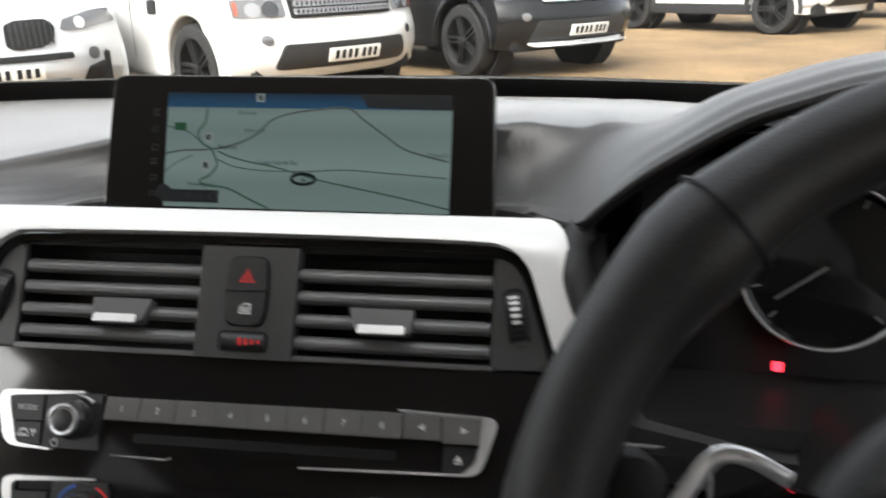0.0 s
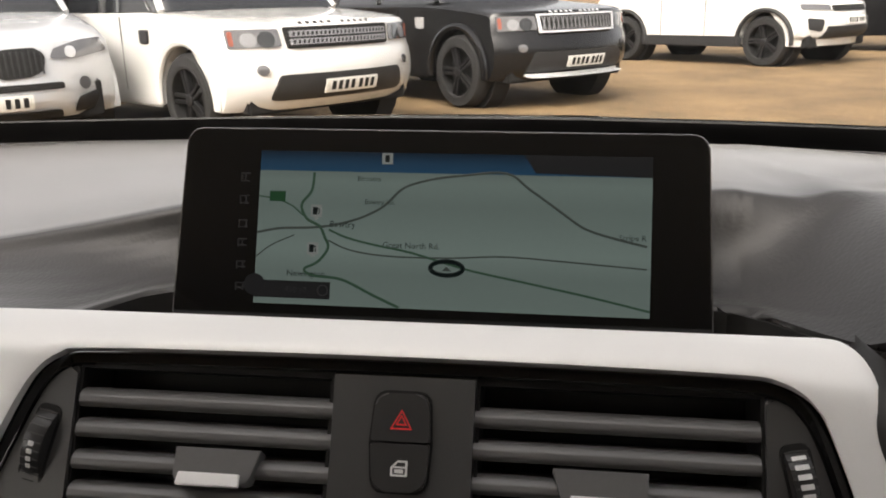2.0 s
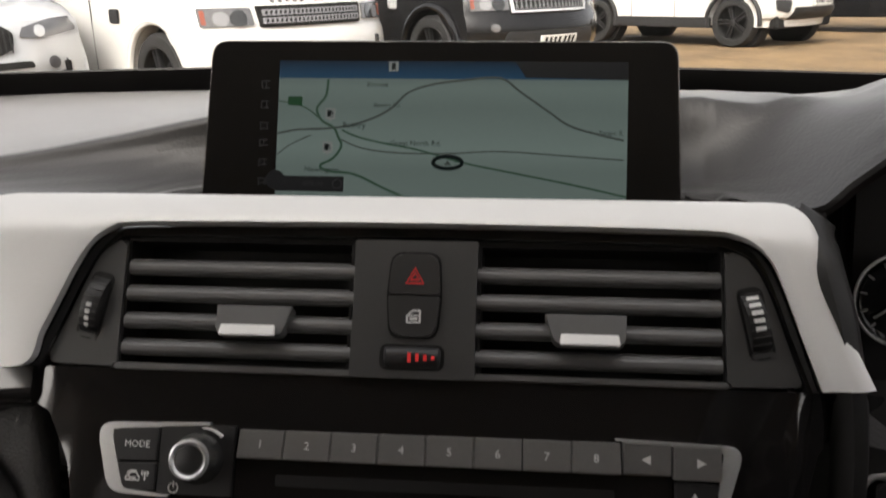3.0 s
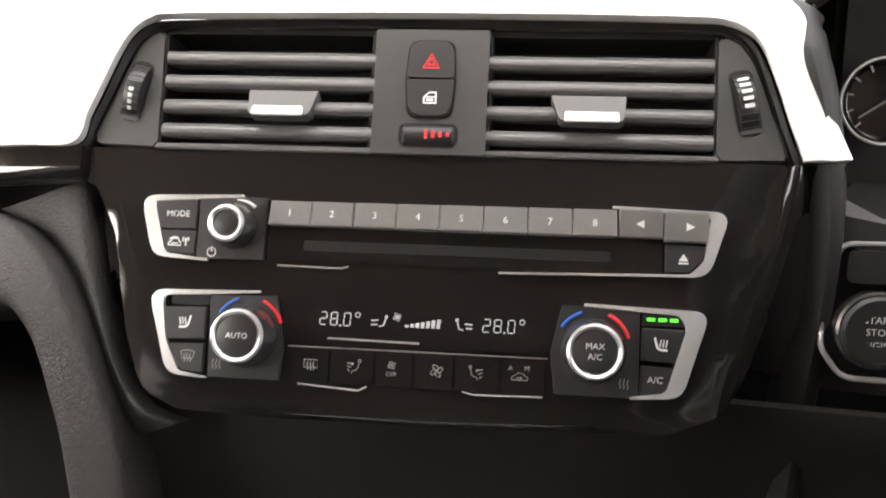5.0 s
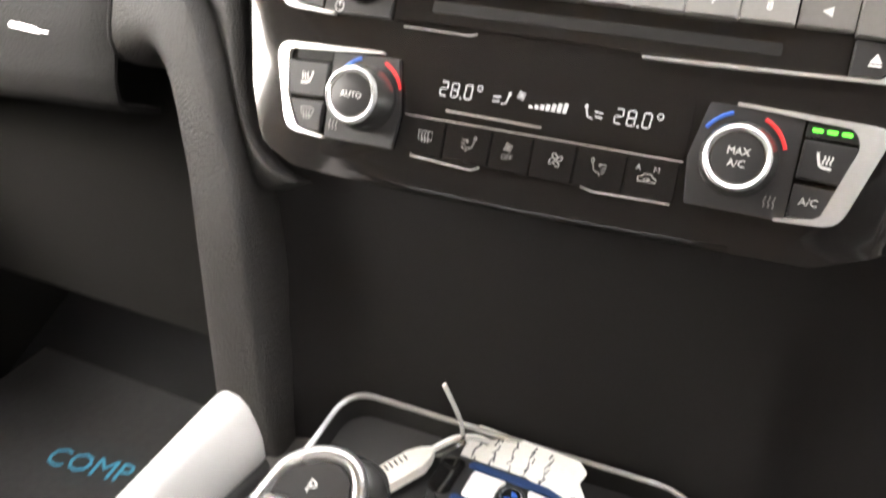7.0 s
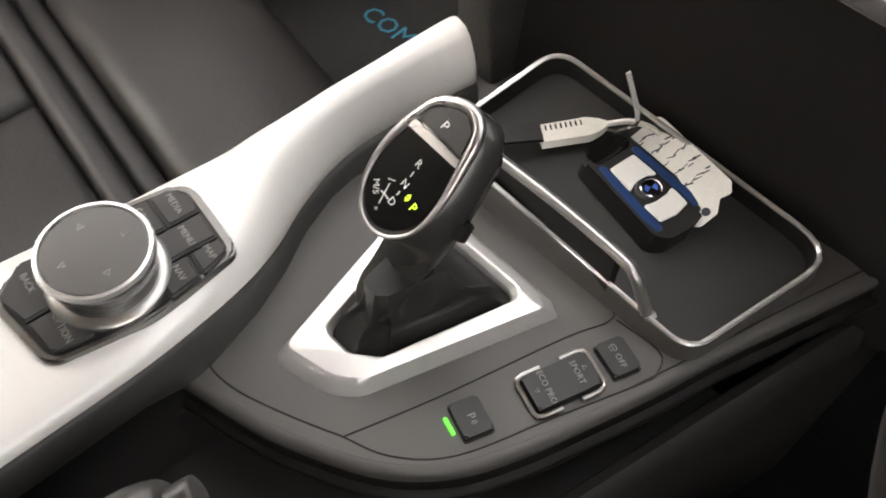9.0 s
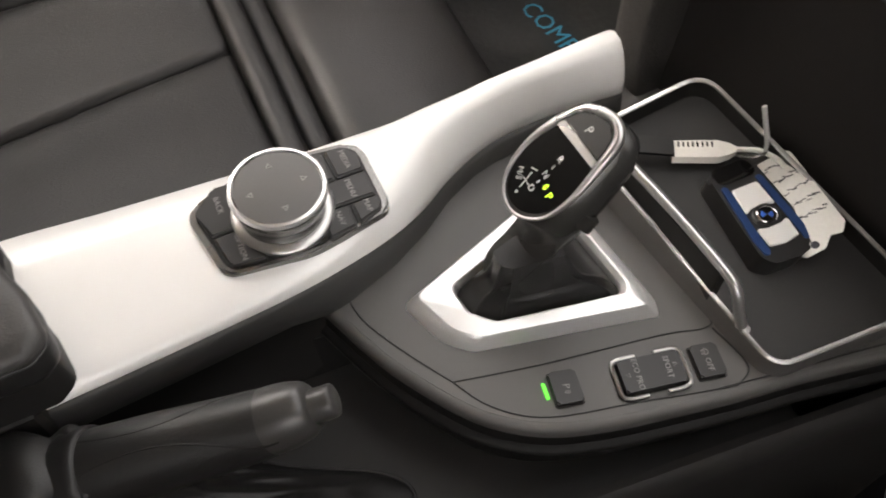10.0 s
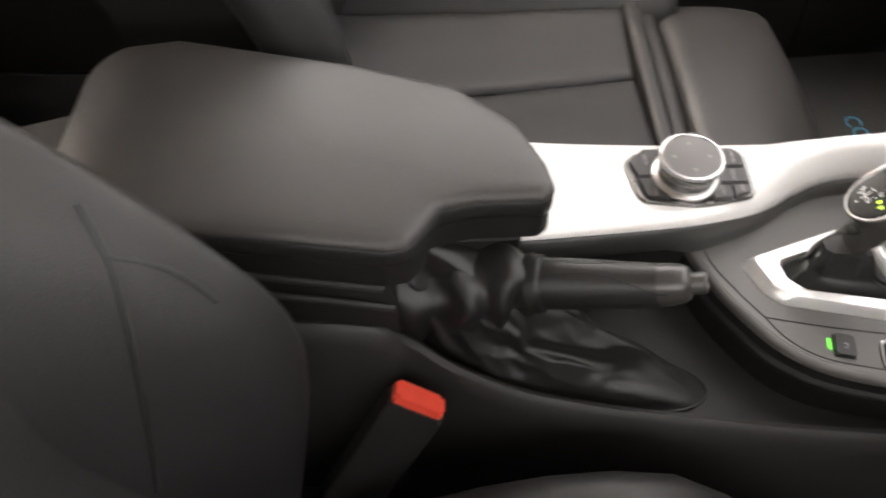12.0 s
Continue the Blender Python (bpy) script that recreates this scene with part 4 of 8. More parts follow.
MAPLAND = map_land()
MAPSKY = graded(glow("map_sky", (0.015, 0.075, 0.15), 0.10), 1.056, 1.066, [(0.0, 1.1), (0.5, 0.75), (1.0, 0.12)])
MAPDARK = glow("map_panel", (0.012, 0.013, 0.014), 0.16)
MAPROAD = glow("map_road", (0.035, 0.085, 0.055), 0.12)
MAPLINE = glow("map_line", (0.045, 0.06, 0.055), 0.14)
MAPINK = glow("map_ink", (0.006, 0.012, 0.012), 0.1)
MAPPALE = glow("map_pale", (0.33, 0.38, 0.37), 0.085)
MAPGREEN = glow("map_sign", (0.01, 0.05, 0.02), 0.16)
ICON = glow("side_icon", (0.11, 0.115, 0.12), 0.025)
X0, X1, Y0, Y1 = -90.5, 103.5, 7.0, 84.0
mp = part("map", prism(rect(X0, Y0, X1, Y1 - 10), 0.38, 0.5), MAPLAND, disp, "pale green map picture", SCREEN)
part("sky_band", prism([(X0, Y1 - 10), (X0, Y1), (42, Y1), (48, Y1 - 9), (X1, Y1 - 10)], 0.38, 0.5), MAPSKY, mp, "blue sky band", SCREEN)
part("status_bar", prism([(42, Y1), (48, Y1 - 9), (X1, Y1 - 10), (X1, Y1)], 0.38, 0.52), MAPDARK, mp, "dark status bar", SCREEN)


def road(pts, w, mt=MAPROAD, name="road"):
    part(name, tube([(x, y, 0.5) for x, y in [tuple(p)[:2] for p in smooth_path([(a, b, 0) for a, b in pts], 5)]], w, 4, flat=0.25), mt, mp, m=SCREEN)


def px(x, y):
    """A place on the map, as a fraction of its width and of its height from the top."""
    return (X0 + (X1 - X0) * x, Y1 - (Y1 - Y0) * y)


road([px(0.145, 0.14), px(0.14, 0.26), px(0.115, 0.35), px(0.13, 0.44), px(0.165, 0.49), px(0.18, 0.56), px(0.19, 0.63), px(0.165, 0.72), px(0.13, 0.77), px(0.155, 0.81), px(0.23, 0.83), px(0.31, 0.92), px(0.38, 0.995)], 0.7)
road([px(0.0, 0.54), px(0.06, 0.51), px(0.14, 0.5), px(0.2, 0.48), px(0.27, 0.43), px(0.33, 0.35), px(0.38, 0.23), px(0.45, 0.17), px(0.53, 0.14), px(0.64, 0.12), px(0.70, 0.22), px(0.78, 0.36), px(0.84, 0.46), px(0.92, 0.52), px(0.99, 0.56)], 0.6, MAPLINE)
road([px(0.19, 0.51), px(0.24, 0.56), px(0.31, 0.60), px(0.40, 0.64), px(0.49, 0.70), px(0.56, 0.745), px(0.70, 0.81), px(0.85, 0.88), px(1.0, 0.96)], 0.55)
road([px(0.19, 0.58), px(0.25, 0.64), px(0.35, 0.67), px(0.5, 0.67), px(0.64, 0.65), px(0.8, 0.67), px(0.99, 0.70)], 0.4, MAPLINE)
road([px(0.0, 0.3), px(0.05, 0.32), px(0.09, 0.36), px(0.12, 0.42)], 0.4)
road([px(0.0, 0.7), px(0.04, 0.62), px(0.1, 0.55)], 0.35, MAPLINE)


def map_text(s, x, y, size):
    lettering(s, size, SCREEN @ at(*px(x, y), 0.55), MAPINK, mp, "place_name", depth=0.02)


map_text("Bawtry", 0.225, 0.475, 4.6)
map_text("Great North Rd.", 0.405, 0.60, 4.2)
map_text("Newington", 0.135, 0.80, 4.4)
map_text("Bircotes", 0.29, 0.175, 3.6)
map_text("Bawtry Rd.", 0.32, 0.325, 3.4)
map_text("Stripe R", 0.955, 0.51, 4.0)
for x, y in ((0.155, 0.39), (0.15, 0.635)):
    u, v = px(x, y)
    part("fuel_sign", moved(join(rbox(5.6, 6.2, 0.12, 0), prism([(-1.6, -3.0), (1.6, -3.0), (0, -4.6)], -0.06, 0.06)), at(u, v, 0.52)), MAPPALE, mp, "pale fuel pump sign", SCREEN)
    part("fuel_symbol", join(moved(rbox(2.4, 3.8, 0.1, 0), at(u - 0.6, v, 0.62)), moved(rbox(0.5, 2.6, 0.1, 0), at(u + 1.4, v - 0.4, 0.62)), moved(rbox(1.2, 0.5, 0.1, 0), at(u + 0.9, v + 1.0, 0.62))), MAPINK, mp, m=SCREEN)
u, v = px(0.335, 0.04)
part("fuel_sign", moved(rbox(5.4, 5.6, 0.12, 0), at(u, v, 0.52)), MAPPALE, mp, m=SCREEN)
part("fuel_symbol", moved(rbox(2.2, 3.6, 0.1, 0), at(u, v, 0.62)), MAPINK, mp, m=SCREEN)
part("road_sign", moved(rbox(8.2, 5.2, 0.12, 0), at(*px(0.05, 0.30), 0.52)), MAPGREEN, mp, "small dark green road sign", SCREEN)
part("scale_panel", moved(rbox(39, 8.6, 0.12, 0), at(*px(0.10, 0.905), 0.54)), MAPDARK, mp, "dark scale panel", SCREEN)
part("scale_mark", tube([(px(0.182, 0.905)[0] + 2.6 * math.cos(radians(a)), px(0.182, 0.905)[1] + 2.6 * math.sin(radians(a)), 0.66) for a in range(0, 360, 30)], 0.3, 4, closed=True), ICON, mp, m=SCREEN)
part("scale_knob", prism([(px(0.0, 0.88)[0] + 5.5 * math.cos(radians(a)), px(0.0, 0.88)[1] + 5.5 * math.sin(radians(a))) for a in range(0, 360, 20)], 0.5, 0.62), MAPDARK, mp, m=SCREEN)
lettering("450 yd", 4.2, SCREEN @ at(*px(0.11, 0.905), 0.65), ICON, mp, "scale_text", depth=0.02)
u, v = px(0.498, 0.735)
part("position_mark", tube([(u + 8.0 * math.cos(radians(a)), v + 3.4 * math.sin(radians(a)), 0.7) for a in range(0, 360, 15)], 1.1, 6, closed=True), MAPINK, mp, "dark oval position mark", SCREEN)
part("position_arrow", prism([(u - 2.2, v - 1.4), (u + 2.2, v - 1.4), (u, v + 1.0)], 0.5, 0.65), MAPLINE, mp, m=SCREEN)
for k, y in enumerate((0.14, 0.29, 0.45, 0.575, 0.72, 0.86)):
    u, v = -98, Y1 - (Y1 - Y0) * y - 3
    part("side_icon", join(moved(rbox(4.6, 0.6, 0.12, 0), at(u, v + 2, 0.45)), moved(rbox(0.6, 4, 0.12, 0), at(u - 2.2, v, 0.45)), moved(rbox(4.6, 0.6, 0.12, 0), at(u, v - 2 + 0.3 * k, 0.45)), moved(rbox(0.6, 3.4, 0.12, 0), at(u + 0.8 * (k % 3), v, 0.45))), ICON, disp, "small grey side symbol", SCREEN)

# ---- centre console ----
console = thing("centre_console", "dark grey centre console with silver side trim and storage tray", "console", at=(0, 0.3, 0.35))

tray_rim = [(-0.088, 0.440), (-0.084, 0.529), (0.108, 0.578), (0.102, 0.466)]


def hole_plate(outer, inner, z0, z1):
    """A plate with a hole; both outlines are filled between by triangles."""
    bm = bmesh.new()
    caps = []
    for z in (z0, z1):
        es = []
        for pts in (outer, inner):
            vs = [bm.verts.new((x, y, z)) for x, y in pts]
            es += [bm.edges.new((vs[i], vs[(i + 1) % len(vs)])) for i in range(len(vs))]
        caps.append(es)
        bmesh.ops.triangle_fill(bm, use_beauty=True, edges=es)
    for lo, hi in zip(*caps):
        a, b = lo.verts
        c, d = hi.verts
        bm.faces.new((a, b, d, c))
    bmesh.ops.recalc_face_normals(bm, faces=bm.faces)
    return bm


rim_in = rpoly(tray_rim, [0.012, 0.02, 0.02, 0.018], 6)
edge = smooth_path([(-0.074, 0.236, 0.615), (-0.040, 0.250, 0.615), (-0.014, 0.2605, 0.615), (0.012, 0.2735, 0.615), (0.0515, 0.301, 0.615), (0.075, 0.332, 0.615), (0.0875, 0.368, 0.615), (0.0955, 0.407, 0.615), (0.1025, 0.446, 0.615), (0.108, 0.487, 0.615), (0.1165, 0.535, 0.615), (0.1255, 0.585, 0.615), (0.1345, 0.63, 0.615), (0.1455, 0.69, 0.615)], 4)
ways = [(edge[min(k + 1, len(edge) - 1)] - edge[max(k - 1, 0)]).normalized() for k in range(len(edge))]
deck = [(p.x - d.y * 0.003, p.y + d.x * 0.003) for p, d in zip(edge, ways)] + rpoly([(-0.15, 0.68), (-0.15, 0.49), (-0.14, 0.44), (-0.13, 0.39), (-0.11, 0.345), (-0.085, 0.29), (-0.078, 0.239)], [0.004, 0.03, 0.04, 0.04, 0.04, 0.04, 0.004], 4)
part("deck", hole_plate(deck, rim_in, 0.600, 0.620), SOFT, console, "dark grey soft-touch deck", sharp=30)
# rounded lip along the deck's right side and the body wall under it
rim_rows, wall = [], []
for k, p in enumerate(edge):
    o = Vector((ways[k].y, -ways[k].x, 0))
    rim_rows.append([p + o * a + Vector((0, 0, z)) for a, z in ((-0.0034, 0.0046), (-0.0018, 0.0047), (0.0, 0.0042), (0.0014, 0.0030), (0.0023, 0.0012), (0.0026, -0.001), (0.0026, -0.004), (-0.004, -0.006))])
    wall.append([p + o * a + Vector((0, 0, z)) for a, z in ((-0.004, -0.002), (0.0024, -0.0030), (0.0030, -0.0090), (0.0036, -0.0132), (0.0072, -0.0142), (0.0086, -0.0160), (0.0084, -0.019), (0.004, -0.023), (0.0, -0.034), (-0.006, -0.07), (-0.012, -0.26), (-0.04, -0.26), (-0.03, -0.014))])
part("lip", loft(rim_rows), SOFT, console, "rounded dark edge of the deck", sharp=50)
part("side_wall", loft(wall), LIPBLACK, console, "dark side wall with a ridge", sharp=50)

# tray: its rim climbs towards the front of the passenger's side
def rim_z(x, y):
    a = max(0.0, min(1.0, (0.10 - x) / 0.185))
    b = max(0.0, min(1.0, (y - 0.445) / 0.10))
    return 0.633 + 0.004 * b + a * (0.016 + 0.024 * b)


tray_in = [(0.01 + (x - 0.01) * 0.975, 0.515 + (y - 0.515) * 0.96) for x, y in rim_in]
part("tray_floor", loft([[(x, y, rim_z(x, y) - 0.016) for x, y in tray_in], [(x, y, rim_z(x, y) - 0.012) for x, y in tray_in]]), WELLGREY, console, "black rubber tray floor")
part("tray_wall", loft([[(x, y, 0.600) for x, y in rim_in], [(x, y, rim_z(x, y)) for x, y in rim_in], [(x * 0.994, 0.515 + (y - 0.515) * 0.985, rim_z(x, y)) for x, y in rim_in], [(x, y, rim_z(x, y) - 0.014) for x, y in tray_in]], caps=False), DARK, console, sharp=40)
part("tray_rim", tube([(x, y, rim_z(x, y) + 0.0006) for x, y in rim_in], 0.0017, 8, closed=True), BRIGHT, console, "thin bright tray rim")
skirt = [(0.01 + (x - 0.01) * (1.16 if x < 0.01 else 1.03), 0.51 + (y - 0.51) * (1.14 if y > 0.51 else 1.05)) for x, y in rim_in]
part("tray_skirt", loft([[(x, y, 0.612) for x, y in skirt], [(x, y, rim_z(x, y) - 0.001) for x, y in rim_in]], caps=False), SOFT, console, "sloping edge round the tray", sharp=40)
bar = smooth_path([(-0.075, 0.446, 0.664), (-0.045, 0.450, 0.664), (0.0, 0.456, 0.664), (0.046, 0.461, 0.662), (0.058, 0.462, 0.658), (0.066, 0.462, 0.648), (0.072, 0.463, 0.637)], 5)
part("tray_handle", tube(bar, 0.0034, 12), SATINRING, console, "satin bar of the tray's roller cover")
part("roller_cover", loft([[(x, 0.447 + 0.0105 * (x + 0.075) / 0.12, z) for z in (0.612, 0.661)] + [(x, 0.453 + 0.0105 * (x + 0.075) / 0.12, z) for z in (0.661, 0.612)] for x in (-0.075, 0.047)]), DARK, console)
part("tray_pin", lathe([(0.0028, 0), (0.0032, 0.001), (0.003, 0.0035), (0.001, 0.004)], 16), BRIGHT, console, m=Matrix.Translation((0.0745, 0.464, 0.634)))

# seams of the gear plate and of the button panel: thin dark gaps
def seam(pts, z=0.6202, n=5, r=0.0006, closed=False):
    part("seam", tube([(p.x, p.y, z) for p in smooth_path([(x, y, 0) for x, y in pts], n, closed)], r, 6, closed=closed), GAITER, console)


seam([(-0.118, 0.455), (-0.112, 0.408), (-0.106, 0.365), (-0.084, 0.315), (-0.064, 0.275), (-0.052, 0.262), (-0.030, 0.264), (0.0, 0.279), (0.029, 0.297)])
seam([(0.029, 0.297), (0.040, 0.350), (0.052, 0.425), (0.0585, 0.452), (0.050, 0.4585), (0.0, 0.452), (-0.06, 0.446)])
seam([(0.029, 0.297), (0.052, 0.311), (0.071, 0.338), (0.084, 0.39), (0.0965, 0.440), (0.097, 0.452), (0.0885, 0.4615), (0.0605, 0.456)])
seam([(0.0955, 0.437), (0.0985, 0.4555), (0.1035, 0.487), (0.1095, 0.53), (0.1165, 0.572), (0.124, 0.615)])

# silver trim along the passenger's side: a raised slab with a soft edge towards the deck
trim_rows = []
skirt_rows = []
for y, xl, xr, z in ((0.080, -0.142, -0.0270, 0.668), (0.100, -0.1415, -0.0285, 0.668), (0.15, -0.139, -0.0335, 0.667), (0.223, -0.137, -0.0415, 0.666), (0.262, -0.136, -0.0500, 0.666), (0.298, -0.1355, -0.0640, 0.667),
                     (0.325, -0.1350, -0.0790, 0.668), (0.348, -0.1365, -0.0955, 0.670), (0.374, -0.1385, -0.1085, 0.671), (0.398, -0.141, -0.1150, 0.672), (0.43, -0.1440, -0.1185, 0.672), (0.465, -0.1468, -0.1180, 0.673), (0.489, -0.148, -0.1160, 0.674), (0.4945, -0.1465, -0.118, 0.674)):
    drop = 0.030 if y < 0.26 else z - 0.617
    f = max(0.0, min(1.0, (y - 0.25) / 0.10))
    trim_rows.append([Vector((x, y, zz)) for x, zz in ((xl, z - 0.02), (xl, z - 0.004), (xl + 0.004, z + 0.001), (xl + 0.25 * (xr - xl), z + 0.002), (xl + 0.5 * (xr - xl), z + 0.001), (xr - 0.30 * min(0.05, xr - xl), z - 0.0005 - 0.0035 * f), (xr - 0.12 * min(0.05, xr - xl), z - 0.0015 - 0.0135 * f), (xr - 0.03 * min(0.05, xr - xl), z - 0.005 - 0.018 * f), (xr, z - 0.010 - 0.024 * f), (xr - 0.003, z - 0.0125 - 0.025 * f), (xl + 0.01, z - 0.03))])
    skirt_rows.append([Vector((xr - 0.006, y, z - 0.010 - 0.025 * f)), Vector((xr - 0.0005, y, z - 0.0118 - 0.0245 * f)), Vector((xr + 0.002, y, z - 0.014 - 0.025 * f)), Vector((xr + 0.004, y, z - drop)), Vector((xr + 0.003, y, z - drop - 0.006)), Vector((xr - 0.02, y, z - drop - 0.006))])
cols = [smooth_path([r[k] for r in trim_rows], 4) for k in range(len(trim_rows[0]))]
part("trim", loft([[c[j] for c in cols] for j in range(len(cols[0]))]), SILVER, console, "satin silver side trim", sharp=50)
part("trim_skirt", loft(skirt_rows), PANEL, console, "dark grey edge under the trim", sharp=50)
part("trim_wall", loft([[(x0, y, 0.63), (x0 + 0.006, y, 0.632), (x0 + 0.02, y, 0.34), (x0 + 0.09, y, 0.34), (x0 + 0.09, y, 0.598), (x0 + 0.03, y, 0.60)] for y, x0 in ((-0.12, -0.140), (0.1, -0.137), (0.3, -0.130), (0.4, -0.136), (0.5, -0.1465), (0.60, -0.155))]), DARK, console)
part("trim_base", loft([[(x0, y, 0.646), (x1, y, 0.640), (x1 + 0.002, y, 0.56), (x0, y, 0.56)] for y, x0, x1 in ((-0.11, -0.138, -0.006), (0.085, -0.135, -0.026), (0.223, -0.13, -0.0395), (0.26, -0.128, -0.055), (0.30, -0.126, -0.078))]), DARK, console)

# well of the handbrake
well = [(-0.045, -0.06), (-0.04, 0.1), (-0.06, 0.26), (0.0, 0.29), (0.035, 0.32), (0.06, 0.38), (0.08, 0.50), (0.127, 0.52), (0.114, 0.387), (0.098, 0.235), (0.076, 0.09), (0.048, 0.02), (0.04, -0.06)]
part("well_floor", prism(rpoly(well, 0.02, 4), 0.535, 0.548, 0.004, 3), WELLGREY, console, "black well round the handbrake")
ridge = smooth_path([(0.046, -0.45, 0.655), (0.045, -0.2, 0.65), (0.042, -0.05, 0.635), (0.036, -0.008, 0.606), (0.050, 0.028, 0.587), (0.072, 0.085, 0.577), (0.088, 0.16, 0.573), (0.0985, 0.235, 0.572), (0.1087, 0.3126, 0.572), (0.1151, 0.387, 0.572), (0.127, 0.5225, 0.572), (0.140, 0.65, 0.572)], 6)
rwall = [[p + Vector((a, 0, z)) for a, z in ((-0.010, -0.02), (-0.006, -0.003), (0.0, 0.0), (0.006, -0.004), (0.010, -0.03), (0.013, -0.30), (-0.02, -0.30))] for p in ridge]
part("tunnel_side", loft(rwall), WELLGREY, console, "black moulded tunnel side", sharp=50)
part("rear_box", loft([[(-0.15, y, z), (-0.15, y, z - 0.05), (-0.155, y, 0.3), (0.034, y, 0.3), (0.037, y, z - 0.06), (0.033, y, z - 0.012), (0.028, y, z)] for y, z in ((-0.60, 0.62), (-0.30, 0.70), (-0.24, 0.718), (-0.10, 0.700), (-0.02, 0.690), (-0.016, 0.66))]), DARK, console, sharp=40)
part("box_ledge", loft([[(xl, y, 0.628), (xl, y, z + 0.006), (x - 0.004, y, z + 0.006), (x, y, z + 0.001), (x, y, z - 0.006), (x + 0.0025, y, z - 0.008), (x + 0.0025, y, 0.628)] for y, z, x, xl in ((-0.06, 0.684, -0.018, -0.15), (0.0, 0.681, -0.016, -0.145), (0.05, 0.680, -0.019, -0.14), (0.085, 0.679, -0.0205, -0.13), (0.088, 0.676, -0.024, -0.12))]), DARK, console, sharp=30)

for pts in ([(0.039, -0.34, 0.728), (0.039, -0.20, 0.713), (0.039, -0.08, 0.692), (0.038, -0.026, 0.680)], [(0.041, -0.34, 0.706), (0.041, -0.20, 0.692), (0.041, -0.08, 0.672), (0.039, -0.018, 0.655)]):
    part("box_rail", tube(smooth_path(pts, 5), 0.0030, 8), WELLGREY, console, "thin moulded rail")

# -- armrest --
arm = thing("armrest", "grey leather armrest lid with a stepped front corner", "armrest", at=(-0.06, -0.1, 0.69))
arm_plan = [(-0.168, -0.285), (-0.178, -0.20), (-0.176, -0.06), (-0.155, 0.035), (-0.105, 0.086), (-0.055, 0.108), (-0.027, 0.1135), (-0.0175, 0.103), (-0.0145, 0.046), (-0.006, 0.019), (0.018, 0.005), (0.031, -0.004), (0.0365, -0.022), (0.038, -0.20), (0.032, -0.285)]


def arm_level(x, y):
    """Height of the lid: it climbs towards the back and is crowned across."""
    back = 0.5 * (0.02 - y + math.hypot(0.02 - y, 0.05)) - 0.006
    fall = max(0.0, -0.20 - y)
    return 0.16 * back + 0.10 * back * back - 5.0 * fall * fall - 0.006 * ((x + 0.055) / 0.11) ** 2


plan = rpoly(arm_plan, [0.04, 0.1, 0.08, 0.05, 0.05, 0.03, 0.014, 0.01, 0.02, 0.014, 0.014, 0.010, 0.014, 0.1, 0.04], 6)
def inset(pts, d):
    """The outline moved inwards by d."""
    out = []
    for k in range(len(pts)):
        a, b = Vector(pts[k - 1]), Vector(pts[(k + 1) % len(pts)])
        t = (b - a).normalized()
        out.append((pts[k][0] + t.y * d, pts[k][1] - t.x * d))
    return out


lid_rings = []
for d, z in ((0.0012, 0.7180), (0.0002, 0.7193), (0.0004, 0.7215), (0.0014, 0.7240), (0.0032, 0.7260), (0.0058, 0.7273), (0.0095, 0.7280)):
    lid_rings.append([(x, y, z + arm_level(x, y)) for x, y in inset(plan, d)])
# below the seam the lid takes the darker gaiter leather as painted shade
part("lid_side", loft([[(x, y, z + arm_level(x, y)) for x, y in inset(plan, d)] for d, z in ((0.003, 0.7000), (0.0008, 0.7015), (0.0004, 0.7040), (0.0002, 0.7160), (0.0014, 0.7182), (0.006, 0.7182))]), GAITER, arm, "side of the lid, leather darkened for shade", sharp=60)
core = inset(plan, 0.0095)
for sc in (0.9, 0.75, 0.55, 0.3, 0.08):
    ring = [(-0.062 + (x + 0.062) * sc, -0.10 + (y + 0.10) * sc) for x, y in core]
    lid_rings.append([(x, y, 0.7285 + arm_level(x, y)) for x, y in ring])
part("lid", loft(lid_rings), ARM, arm, "grey leather lid", sharp=75)
part("lid_base", loft([[(x * 0.985 - 0.001, y * 0.99 - 0.001, z + arm_level(x, y)) for x, y in plan] for z in (0.676, 0.7015)]), DARK, arm, "dark lid base")
part("piping", tube([(-0.055 + (x + 0.055) * 1.0, y, 0.7181 + arm_level(x, y)) for x, y in inset(plan, 0.0008)], 0.0009, 6, closed=True), GAITER, arm, "stitched edge seam")

# -- rotary controller --
rc = thing("rotary_controller", "silver-ringed rotary controller with touch pad and menu buttons", "controller", at=(-0.09, 0.24, 0.667))
RC = Matrix.Translation((-0.091, 0.2425, 0.6675)) @ Matrix.Rotation(radians(2), 4, "Y") @ MM
pad = [(-22, -56.5), (29.5, -46), (34.5, 5), (22.5, 58.5), (-33, 58), (-36.5, 25), (-35, -22)]
padr = [13, 11, 60, 9, 13, 60, 60]
part("base", prism(rpoly(pad, padr, 6), -3, 3.0, 1.6, 3), SMOKE, rc, "dark metallic button base", RC)
part("well", prism(rpoly([(x * 0.93, y * 0.93) for x, y in pad], padr, 6), 2.6, 3.3, 0.2), DARK, rc, m=RC)


def rc_button(outline, text, tx, ty):
    b = part("button", prism(rpoly(outline, 2, 3), 2.4, 6.2, 1.4, 3), BUTTON, rc, "black menu button", RC)
    lettering(text, 5.0, RC @ at(tx, ty, 6.3, 0), PALEPRINT, b, depth=0.05)


